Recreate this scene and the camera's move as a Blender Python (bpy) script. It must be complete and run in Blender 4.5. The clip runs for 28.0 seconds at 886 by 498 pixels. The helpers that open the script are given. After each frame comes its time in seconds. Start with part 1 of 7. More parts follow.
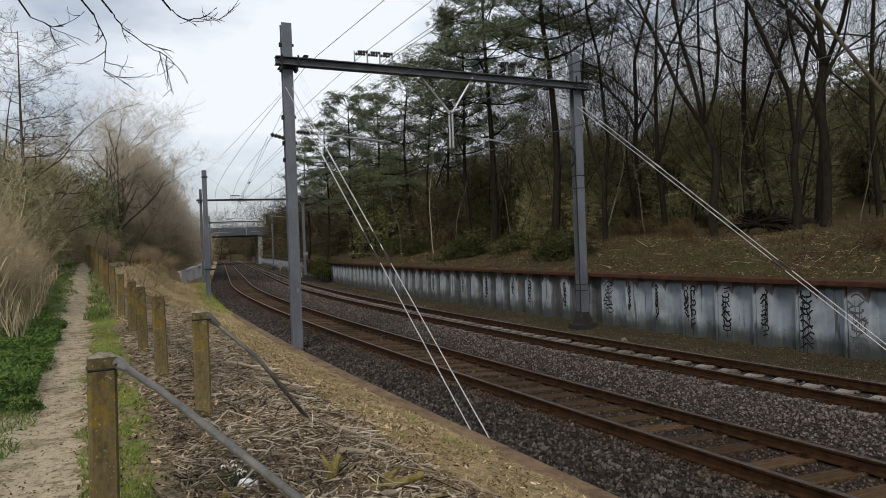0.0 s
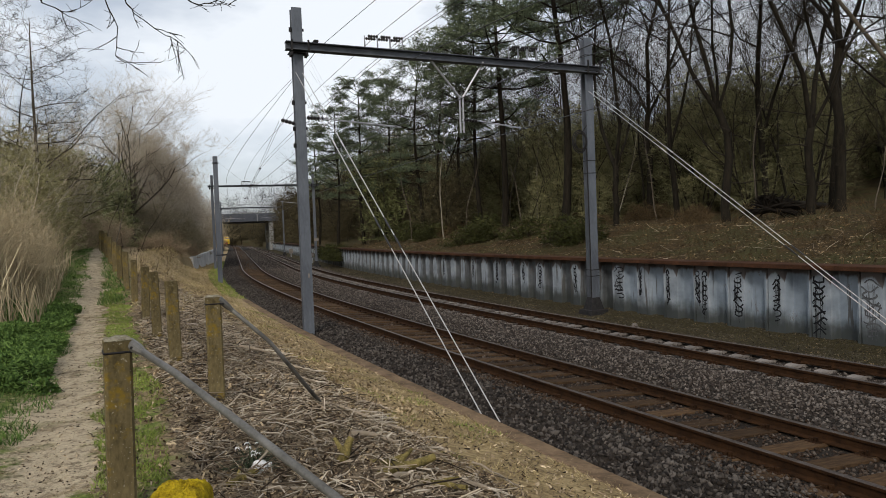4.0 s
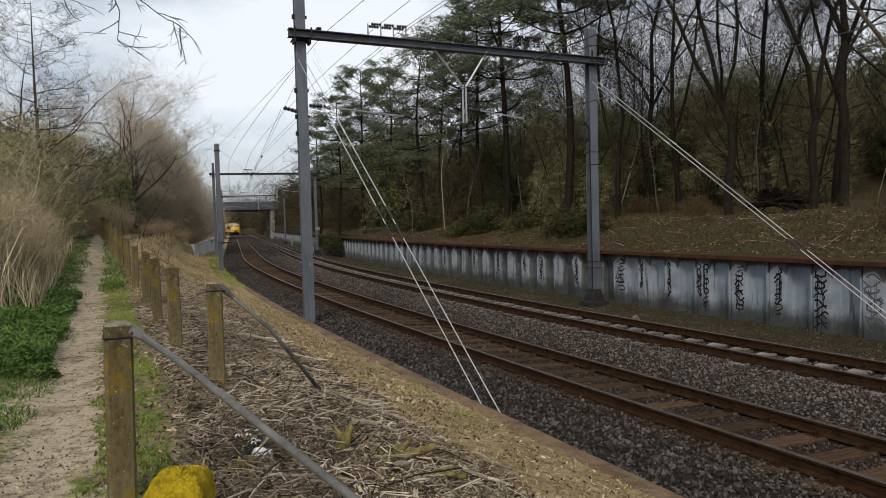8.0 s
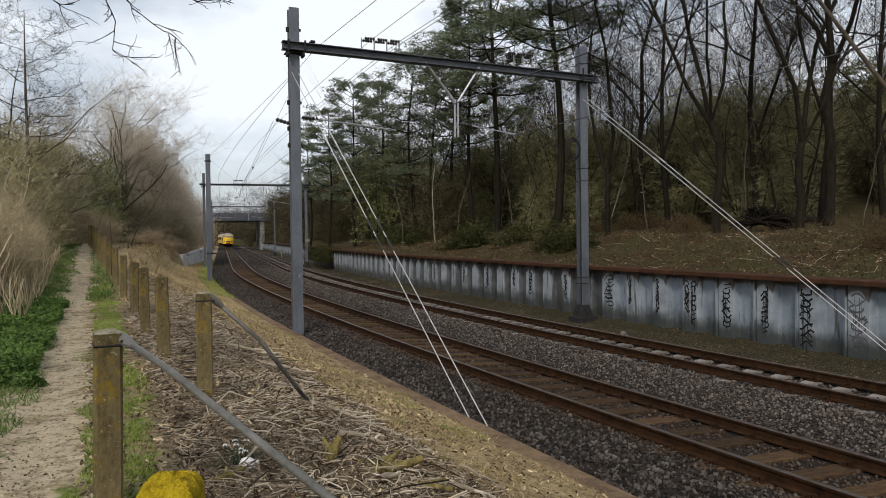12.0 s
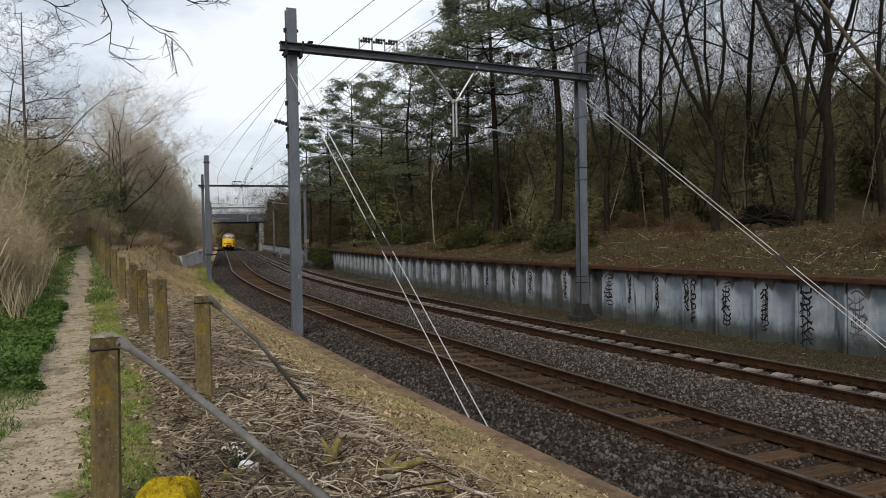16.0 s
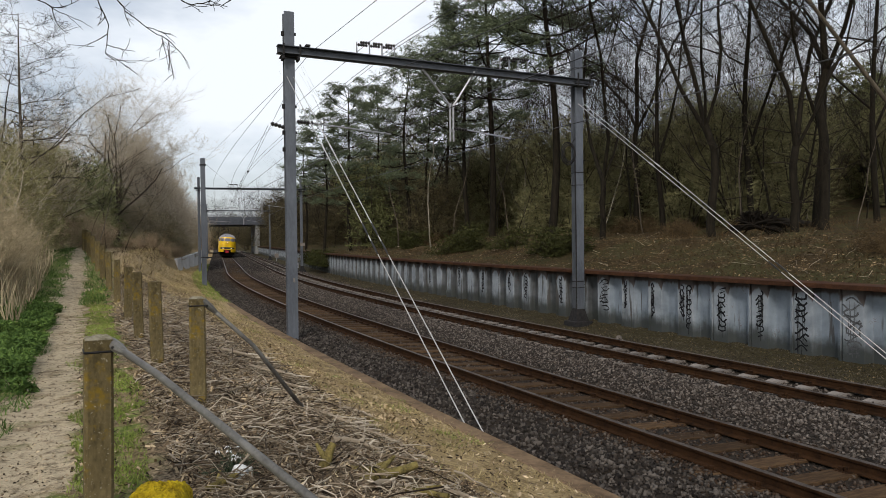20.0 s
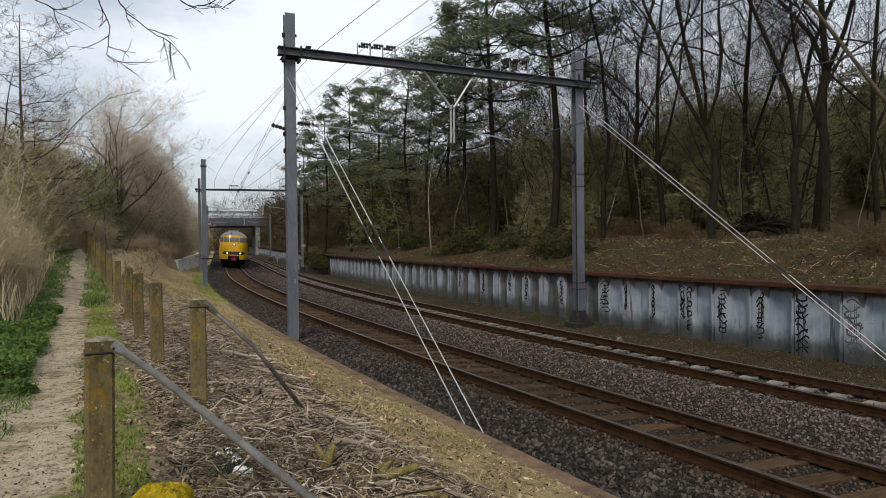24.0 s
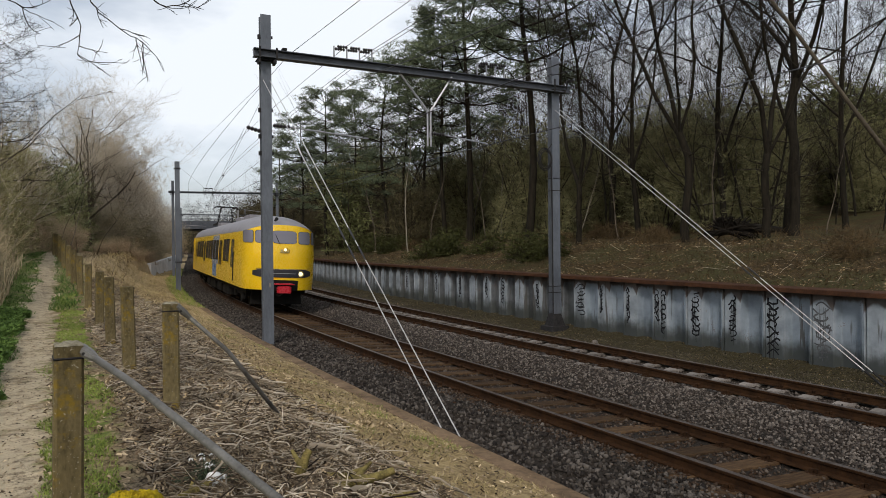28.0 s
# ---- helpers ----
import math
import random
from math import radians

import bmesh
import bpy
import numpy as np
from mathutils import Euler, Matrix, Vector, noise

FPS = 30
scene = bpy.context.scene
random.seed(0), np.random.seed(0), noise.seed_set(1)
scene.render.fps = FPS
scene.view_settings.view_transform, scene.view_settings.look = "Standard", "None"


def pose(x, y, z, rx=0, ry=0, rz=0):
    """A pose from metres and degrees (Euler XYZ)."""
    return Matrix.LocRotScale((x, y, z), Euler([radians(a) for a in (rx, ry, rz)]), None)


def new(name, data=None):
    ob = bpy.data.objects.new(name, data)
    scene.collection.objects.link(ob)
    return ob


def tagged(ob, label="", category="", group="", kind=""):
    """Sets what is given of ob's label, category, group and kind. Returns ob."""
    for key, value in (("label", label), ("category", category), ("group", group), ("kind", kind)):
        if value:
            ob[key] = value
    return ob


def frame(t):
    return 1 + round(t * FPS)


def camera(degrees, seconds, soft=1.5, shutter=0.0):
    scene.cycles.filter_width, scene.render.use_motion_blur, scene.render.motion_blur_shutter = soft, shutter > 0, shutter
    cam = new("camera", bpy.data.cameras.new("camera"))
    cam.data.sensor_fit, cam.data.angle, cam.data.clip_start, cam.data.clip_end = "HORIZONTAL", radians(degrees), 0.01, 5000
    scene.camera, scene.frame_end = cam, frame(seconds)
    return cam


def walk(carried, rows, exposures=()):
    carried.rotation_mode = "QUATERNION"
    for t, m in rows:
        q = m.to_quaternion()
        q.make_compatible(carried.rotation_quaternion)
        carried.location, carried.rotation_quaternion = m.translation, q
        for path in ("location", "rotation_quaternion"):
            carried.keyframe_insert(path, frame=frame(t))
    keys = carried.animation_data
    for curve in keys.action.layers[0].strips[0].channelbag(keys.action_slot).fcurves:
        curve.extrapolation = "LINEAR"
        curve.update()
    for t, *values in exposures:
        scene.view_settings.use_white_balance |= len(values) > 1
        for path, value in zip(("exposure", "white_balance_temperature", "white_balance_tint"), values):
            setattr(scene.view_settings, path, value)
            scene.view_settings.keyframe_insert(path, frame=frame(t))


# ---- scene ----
cam = camera(66.0, 28.0, soft=0.65)
PATH = [
    (0, pose(0.026, 0.024, 2.528, 89.668, 2.064, -0.074)),
    (0.5, pose(0.024, 0.024, 2.525, 89.617, 2.102, -0.173)),
    (1, pose(0.018, 0.017, 2.523, 89.549, 2.082, -0.110)),
    (1.5, pose(0.023, 0.005, 2.525, 89.556, 2.097, -0.131)),
    (2, pose(0.021, 0.008, 2.524, 89.434, 1.838, -0.526)),
    (2.5, pose(0.018, 0.027, 2.523, 89.255, 1.254, -1.285)),
    (3, pose(0.015, 0.018, 2.522, 89.025, 2.182, 0.327)),
    (3.5, pose(0.021, 0.016, 2.519, 88.722, 2.157, 0.713)),
    (5.5, pose(0.004, 0.025, 2.516, 88.354, 2.076, 0.944)),
    (6, pose(0.003, 0.024, 2.513, 88.396, 1.895, 0.933)),
    (6.5, pose(0.001, 0.037, 2.512, 87.947, 1.803, 0.869)),
    (7, pose(0.008, 0.038, 2.508, 87.888, 1.765, 0.771)),
    (7.5, pose(0.011, 0.035, 2.507, 87.811, 1.743, 0.981)),
    (8, pose(0.004, 0.046, 2.506, 87.710, 1.483, 0.881)),
    (8.5, pose(0.025, 0.017, 2.510, 87.710, 1.445, 1.017)),
    (9, pose(0.015, 0.026, 2.506, 87.737, 1.619, 0.942)),
    (9.5, pose(-0.002, 0.039, 2.516, 87.981, 1.450, 0.716)),
    (10, pose(-0.001, 0.027, 2.512, 89.068, 1.446, 0.328)),
    (10.5, pose(0.004, 0.001, 2.504, 89.326, 1.373, 0.449)),
    (11, pose(0.000, 0.000, 2.500, 89.270, 0.900, 0.000)),
    (11.5, pose(0.007, -0.007, 2.505, 89.226, 0.700, 0.071)),
    (12, pose(0.002, -0.003, 2.501, 88.856, 0.643, 0.058)),
    (12.5, pose(0.001, -0.002, 2.511, 88.891, 0.666, 0.049)),
    (14.5, pose(0.008, 0.022, 2.508, 88.629, 1.086, 0.001)),
    (15, pose(0.002, 0.026, 2.503, 88.840, 1.068, -0.013)),
    (15.5, pose(0.005, 0.022, 2.508, 88.808, 0.954, 0.035)),
    (16, pose(0.009, 0.015, 2.507, 88.836, 0.999, 0.007)),
    (16.5, pose(0.009, 0.011, 2.504, 88.735, 0.946, -0.188)),
    (17, pose(0.006, 0.021, 2.499, 88.420, 0.937, -0.600)),
    (17.5, pose(0.006, 0.025, 2.508, 89.253, 0.775, -0.443)),
    (18, pose(0.004, 0.021, 2.509, 89.200, 0.673, -0.263)),
    (18.5, pose(0.005, 0.022, 2.509, 89.389, 0.794, -0.343)),
    (19, pose(0.010, 0.022, 2.505, 88.984, 0.789, -0.306)),
    (19.5, pose(0.009, 0.019, 2.505, 89.142, 0.747, -0.418)),
    (20, pose(0.008, 0.027, 2.506, 89.190, 0.639, -0.318)),
    (20.5, pose(0.012, 0.013, 2.503, 89.154, 0.746, -0.074)),
    (21, pose(0.000, 0.043, 2.508, 88.787, 0.832, -0.220)),
    (21.5, pose(0.011, 0.028, 2.500, 89.078, 0.877, -0.299)),
    (23.5, pose(0.007, 0.020, 2.502, 89.369, 0.526, -0.266)),
    (24, pose(0.007, 0.020, 2.509, 89.298, 0.602, -0.276)),
    (24.5, pose(0.003, 0.023, 2.505, 89.404, 0.670, -0.283)),
    (25, pose(0.004, 0.009, 2.507, 89.624, 0.659, -0.431)),
    (25.5, pose(0.004, 0.010, 2.505, 89.599, 0.582, -0.541)),
    (26, pose(0.003, 0.014, 2.509, 89.556, 0.566, -0.872)),
    (26.5, pose(0.012, 0.005, 2.509, 89.619, 0.535, -0.898)),
    (27, pose(0.002, 0.013, 2.506, 89.746, 0.484, -1.209)),
    (27.5, pose(0.008, 0.018, 2.506, 89.724, 0.599, -1.474)),
    (28, pose(0.008, 0.029, 2.507, 89.577, 0.525, -2.233)),
]
EXPOSURES = [(0.0, 0.05), (8.5, 0.05), (11.0, 0.13), (24.0, 0.13), (28.0, 0.08)]
walk(cam, PATH, EXPOSURES)

# ---- world and sun: a bright, thinly clouded sky ----
SUN_UP, SUN_TURN = 38.0, 192.0
world = bpy.data.worlds.new("sky")
scene.world = world
world.use_nodes = True


def sky_nodes():
    nt = world.node_tree
    nt.nodes.clear()
    out = nt.nodes.new("ShaderNodeOutputWorld")
    bg = nt.nodes.new("ShaderNodeBackground")
    sky = nt.nodes.new("ShaderNodeTexSky")
    sky.sky_type, sky.sun_disc = "NISHITA", False
    sky.sun_elevation, sky.sun_rotation = radians(SUN_UP), radians(SUN_TURN)
    sky.air_density, sky.dust_density = 1.0, 3.0
    co = nt.nodes.new("ShaderNodeTexCoord")
    mp = nt.nodes.new("ShaderNodeMapping")
    mp.inputs["Scale"].default_value = (1.0, 1.0, 2.6)
    no = nt.nodes.new("ShaderNodeTexNoise")
    no.inputs["Scale"].default_value, no.inputs["Detail"].default_value, no.inputs["Roughness"].default_value = 1.7, 6, 0.55
    ramp = nt.nodes.new("ShaderNodeValToRGB")
    ramp.color_ramp.elements[0].position, ramp.color_ramp.elements[1].position = 0.40, 0.62
    ramp.color_ramp.elements[0].color, ramp.color_ramp.elements[1].color = (0.16, 0.16, 0.16, 1), (1.0, 1.0, 1.0, 1)
    mix = nt.nodes.new("ShaderNodeMix")
    mix.data_type = "RGBA"
    mix.inputs[7].default_value = (8.65, 9.15, 9.8, 1)
    nt.links.new(co.outputs["Generated"], mp.inputs["Vector"])
    nt.links.new(mp.outputs["Vector"], no.inputs["Vector"])
    nt.links.new(no.outputs["Fac"], ramp.inputs["Fac"])
    nt.links.new(ramp.outputs["Color"], mix.inputs[0])
    nt.links.new(sky.outputs["Color"], mix.inputs[6])
    nt.links.new(mix.outputs[2], bg.inputs["Color"])
    bg.inputs["Strength"].default_value = 0.1
    nt.links.new(bg.outputs["Background"], out.inputs["Surface"])


sky_nodes()
sun = new("sun", bpy.data.lights.new("sun", "SUN"))
sun.data.energy, sun.data.angle, sun.data.color = 1.5, radians(11), (1.0, 0.95, 0.88)
sun.matrix_basis = pose(0, 0, 30, 90 - SUN_UP, 0, 180 - SUN_TURN)

# ---- the plan: track line, lateral offsets and ground heights ----
CURVE_END, BEND = 57.0, 0.00199
SPACING = 3.92


def line_x(y):
    x = 1.57 - 0.325 * y
    if y < CURVE_END:
        x += BEND * (CURVE_END - y) ** 2
    if y > 190:
        x -= 0.0009 * (y - 190) ** 2
    return x


def line_slope(y):
    s = -0.325
    if y < CURVE_END:
        s -= 2 * BEND * (CURVE_END - y)
    if y > 190:
        s -= 0.0018 * (y - 190)
    return s


def at(y, q, z=0.0):
    """The place q metres to the right of the near track's middle line, where that line passes y."""
    s = line_slope(y)
    k = math.hypot(1, s)
    return Vector((line_x(y) + q / k, y - q * s / k, z))


def heading(y):
    """Degrees by which the line turns to the right of the y axis."""
    return math.degrees(math.atan(line_slope(y)))


def steps(y0, y1, step):
    """The values of y that lie step metres apart along the line."""
    out, y = [], y0
    while y <= y1:
        out.append(y)
        y += step / math.hypot(1, line_slope(y))
    return out


PROFILE = [(-300, 3.0), (-60, 2.4), (-20, 1.6), (-11, 1.15), (-8.6, 0.98), (-7.9, 0.9), (-7.5, 0.86), (-7.0, 0.88), (-6.0, 0.88), (-5.2, 0.72), (-3.8, 0.28),
           (-2.75, -0.02), (-2.3, -0.12), (-2.1, -0.17), (-1.7, -0.1), (-1.3, -0.07), (-0.8, -0.12), (-0.7, -0.155), (0.7, -0.238), (0.8, -0.215), (1.3, -0.21), (2.0, -0.14), (2.6, -0.135), (3.1, -0.155), (3.2, -0.2), (4.6, -0.26), (4.72, -0.235), (5.2, -0.235), (6.1, -0.36), (7.0, -0.33),
           (7.35, -0.2), (7.80, -0.17), (7.81, 1.3), (9.0, 1.5), (13.0, 2.35), (18.0, 2.75), (26.0, 3.3), (34.0, 4.5), (45.0, 6.6), (62.0, 9.3), (110.0, 11.0), (240.0, 12.0)]
PQ = np.array([p[0] for p in PROFILE])
PZ = np.array([p[1] for p in PROFILE])


def ground_z(q):
    return float(np.interp(q, PQ, PZ))


def on_ground(y, q, dz=0.0):
    return at(y, q, ground_z(q) + bump(y, q) + dz)


def bank_wall_q(y):
    """Where the pale wall at the foot of the bank runs."""
    return -5.5 + 2.1 * min(1, max(0, (y - 55) / 30)) ** 0.75


def bump(y, q):
    """Unevenness of the earth; the track bed and the path stay smooth."""
    if y > 50 and bank_wall_q(y) < q < -2.4:
        # level grass between the bank's wall and the track
        k = min(1, (y - 50) / 10)
        return -(ground_z(q) + 0.1) * k * k * (3 - 2 * k)
    if -2.9 < q < 7.9:
        return 0.0
    lift = 0.0
    if q < 0:
        # the bank beside the path climbs further along
        k = min(1, max(0, (y - 15) / 24)) * min(1, max(0, (-4.4 - q) / 2.0))
        lift = 1.15 * k * k * (3 - 2 * k)
    a = 0.05 if q < 0 else 0.14
    if q > 7.5:
        a *= min(1, (q - 7.5) / 3)
    else:
        a *= min(1, (-2.9 - q) / 1.5)
    return lift + a * noise.noise((y * 0.35, q * 0.35, 3.1)) + 0.35 * a * noise.noise((y * 1.3, q * 1.3, 7.7))


def place_of(x, y):
    """(y on the line, q) of a place in the plan."""
    yy = y
    for _ in range(12):
        s = line_slope(yy)
        k = math.hypot(1, s)
        q = (x - line_x(yy)) / k - (y - yy) * s / k
        yy += ((x - line_x(yy)) * s + (y - yy)) / k / k
    s = line_slope(yy)
    k = math.hypot(1, s)
    return yy, (x - line_x(yy)) / k - (y - yy) * s / k


def earth(x, y):
    """Ground height at a place in the plan."""
    yy, q = place_of(x, y)
    return ground_z(q) + bump(yy, q)


def trail(x, y):
    """Metres to the right of the footpath's right edge; the path runs straight off to the left."""
    return (x + 0.51 * y + 0.1) * 0.89


def beside_trail(d, s):
    """A place on the ground d metres ahead and s metres to the right of the footpath."""
    x = s / 0.89 - 0.1 - 0.51 * d
    return Vector((x, d, earth(x, d)))


# ---- mesh helpers ----
class Shape:
    """Gathers pieces of one mesh."""

    def __init__(self):
        self.v, self.f = [], []

    def add(self, verts, faces):
        n = len(self.v)
        self.v.extend([tuple(p) for p in verts])
        self.f.extend([tuple(i + n for i in f) for f in faces])
        return self

    def box(self, c, size, m=None, taper=1.0, bevel=0.0):
        """A box round c; with bevel its upright edges are cut."""
        a, b, h = size[0] / 2, size[1] / 2, size[2] / 2
        if bevel:
            e = bevel
            ring = [(-a + e, -b), (a - e, -b), (a, -b + e), (a, b - e), (a - e, b), (-a + e, b), (-a, b - e), (-a, -b + e)]
        else:
            ring = [(-a, -b), (a, -b), (a, b), (-a, b)]
        n = len(ring)
        vs = [Vector((x, y, -h)) for x, y in ring] + [Vector((x * taper, y * taper, h - (bevel * 0.6))) for x, y in ring]
        fs = [(i, (i + 1) % n, n + (i + 1) % n, n + i) for i in range(n)] + [tuple(range(n - 1, -1, -1))]
        if bevel:
            s = max(0.1, 1 - 1.2 * bevel / min(a, b))
            vs += [Vector((x * taper * s, y * taper * s, h)) for x, y in ring]
            fs += [(n + i, n + (i + 1) % n, 2 * n + (i + 1) % n, 2 * n + i) for i in range(n)] + [tuple(range(2 * n, 3 * n))]
        else:
            fs += [tuple(range(n, 2 * n))]
        t = Matrix.Translation(c) @ (m or Matrix.Identity(4))
        return self.add([t @ v for v in vs], fs)

    def tube(self, pts, radii, sides=6, caps=True):
        pts = [Vector(p) for p in pts]
        if not hasattr(radii, "__len__"):
            radii = [radii] * len(pts)
        n0, side = len(self.v), None
        for i, p in enumerate(pts):
            d = (pts[min(i + 1, len(pts) - 1)] - pts[max(i - 1, 0)])
            d = d.normalized() if d.length > 1e-9 else Vector((0, 0, 1))
            if side is None:
                side = d.cross(Vector((0, 0, 1)))
                if side.length < 0.05:
                    side = d.cross(Vector((1, 0, 0)))
            side = (side - d * side.dot(d)).normalized()
            up = side.cross(d)
            for j in range(sides):
                w = 2 * math.pi * j / sides
                self.v.append(tuple(p + (side * math.cos(w) + up * math.sin(w)) * radii[i]))
        for i in range(len(pts) - 1):
            for j in range(sides):
                a, b = n0 + i * sides + j, n0 + i * sides + (j + 1) % sides
                self.f.append((a, b, b + sides, a + sides))
        if caps and sides > 2:
            self.f.append(tuple(n0 + j for j in range(sides - 1, -1, -1)))
            self.f.append(tuple(n0 + (len(pts) - 1) * sides + j for j in range(sides)))
        return self

    def sweep(self, rings, closed=True, caps=True):
        """Joins rings of equally many points."""
        n0, n = len(self.v), len(rings[0])
        for r in rings:
            self.v.extend([tuple(p) for p in r])
        for i in range(len(rings) - 1):
            for j in range(n if closed else n - 1):
                a, b = n0 + i * n + j, n0 + i * n + (j + 1) % n
                self.f.append((a, b, b + n, a + n))
        if caps and closed:
            self.f.append(tuple(n0 + j for j in range(n - 1, -1, -1)))
            self.f.append(tuple(n0 + (len(rings) - 1) * n + j for j in range(n)))
        return self

    def grid(self, fn, nu, nv):
        """A sheet from fn(u, v), u and v from 0 to 1."""
        n0 = len(self.v)
        for i in range(nu + 1):
            for j in range(nv + 1):
                self.v.append(tuple(fn(i / nu, j / nv)))
        for i in range(nu):
            for j in range(nv):
                a = n0 + i * (nv + 1) + j
                self.f.append((a, a + nv + 1, a + nv + 2, a + 1))
        return self

    def mesh(self, name, material, smooth=False):
        me = bpy.data.meshes.new(name)
        me.from_pydata(self.v, [], self.f)
        for m in material if isinstance(material, (list, tuple)) else [material]:
            me.materials.append(m)
        if smooth:
            me.polygons.foreach_set("use_smooth", [True] * len(me.polygons))
        me.update()
        return me


def solid(name, shape, material, parent=None, label="", m=None, smooth=False):
    """Links a shape as one mesh object, under a thing if one is given."""
    ob = new(name, shape if isinstance(shape, bpy.types.Mesh) else shape.mesh(name, material, smooth))
    if parent:
        ob.parent = parent
    if m is not None:
        ob.matrix_basis = m
    if label:
        ob["label"] = label
    return ob


def thing(name, m, label, category, group="", kind=""):
    """An empty at a thing's base, to carry its parts."""
    ob = new(name)
    ob.empty_display_size = 0.2
    ob.matrix_basis = m
    return tagged(ob, label, category, group, kind)


def many(name, verts, faces, material, label, category, parent=None):
    """Stuff that nobody could count, from arrays: verts (n, 3), faces (m, k)."""
    me = bpy.data.meshes.new(name)
    k = faces.shape[1]
    me.vertices.add(len(verts))
    me.vertices.foreach_set("co", verts.astype(np.float32).ravel())
    me.loops.add(faces.size)
    me.loops.foreach_set("vertex_index", faces.astype(np.int32).ravel())
    me.polygons.add(len(faces))
    me.polygons.foreach_set("loop_start", np.arange(0, faces.size, k, dtype=np.int32))
    me.polygons.foreach_set("loop_total", np.full(len(faces), k, dtype=np.int32))
    me.materials.append(material)
    me.update(calc_edges=True)
    ob = new(name, me)
    if parent:
        ob.parent = parent
        ob["kind"] = "stuff"
        return ob
    return tagged(ob, label, category, kind="stuff")


RNG = np.random.default_rng(7)


def turns(n, flat=0.0):
    """n random turns as 3 x 3 matrices; flat from 0 (any way) to 1 (about z alone)."""
    a = RNG.uniform(0, 2 * math.pi, n)
    b = RNG.uniform(-1, 1, n) * (1 - flat) * math.pi / 2
    c = RNG.uniform(-1, 1, n) * (1 - flat) * math.pi / 2
    ca, sa, cb, sb, cc, sc = np.cos(a), np.sin(a), np.cos(b), np.sin(b), np.cos(c), np.sin(c)
    one, nil = np.ones(n), np.zeros(n)
    rz = np.array([[ca, -sa, nil], [sa, ca, nil], [nil, nil, one]]).transpose(2, 0, 1)
    ry = np.array([[cb, nil, sb], [nil, one, nil], [-sb, nil, cb]]).transpose(2, 0, 1)
    rx = np.array([[one, nil, nil], [nil, cc, -sc], [nil, sc, cc]]).transpose(2, 0, 1)
    return rz @ ry @ rx


def scatter(base, faces, places, sizes, flat=0.0, jitter=0.0):
    """Copies of a small base shape at places (n, 3) with sizes (n,) or (n, 3)."""
    n, k = len(places), len(base)
    v = np.repeat(base[None], n, 0)
    if jitter:
        v = v + RNG.normal(0, jitter, v.shape)
    s = sizes[:, None, None] if sizes.ndim == 1 else sizes[:, None, :]
    v = np.einsum("nij,nkj->nki", turns(n, flat), v * s) + places[:, None, :]
    f = (np.asarray(faces)[None] + (np.arange(n) * k)[:, None, None])
    return v.reshape(-1, 3), f.reshape(-1, np.asarray(faces).shape[1])


def places(n, y0, y1, q0, q1, near=1.0, dz=0.0):
    """n random places on the ground in a stretch of the plan; near > 1 crowds them to y0."""
    out = np.empty((n, 3))
    ys = y0 + (y1 - y0) * RNG.random(n) ** near
    qs = RNG.uniform(q0, q1, n)
    for i in range(n):
        out[i] = on_ground(ys[i], qs[i], dz)
    return out


OCTA = np.array([(1, 0, 0), (-1, 0, 0), (0, 1, 0), (0, -1, 0), (0, 0, 1), (0, 0, -1)], float)
OCTA_F = [(0, 2, 4), (2, 1, 4), (1, 3, 4), (3, 0, 4), (2, 0, 5), (1, 2, 5), (3, 1, 5), (0, 3, 5)]

# ---- materials ----
def material(name, base, rough=0.8, metal=0.0):
    m = bpy.data.materials.new(name)
    m.use_nodes = True
    b = m.node_tree.nodes["Principled BSDF"]
    b.inputs["Base Color"].default_value = (*base, 1)
    b.inputs["Roughness"].default_value, b.inputs["Metallic"].default_value = rough, metal
    if rough > 0.65:
        # broken, dusty surfaces hardly shine
        b.inputs["Specular IOR Level"].default_value = 0.12
    return m


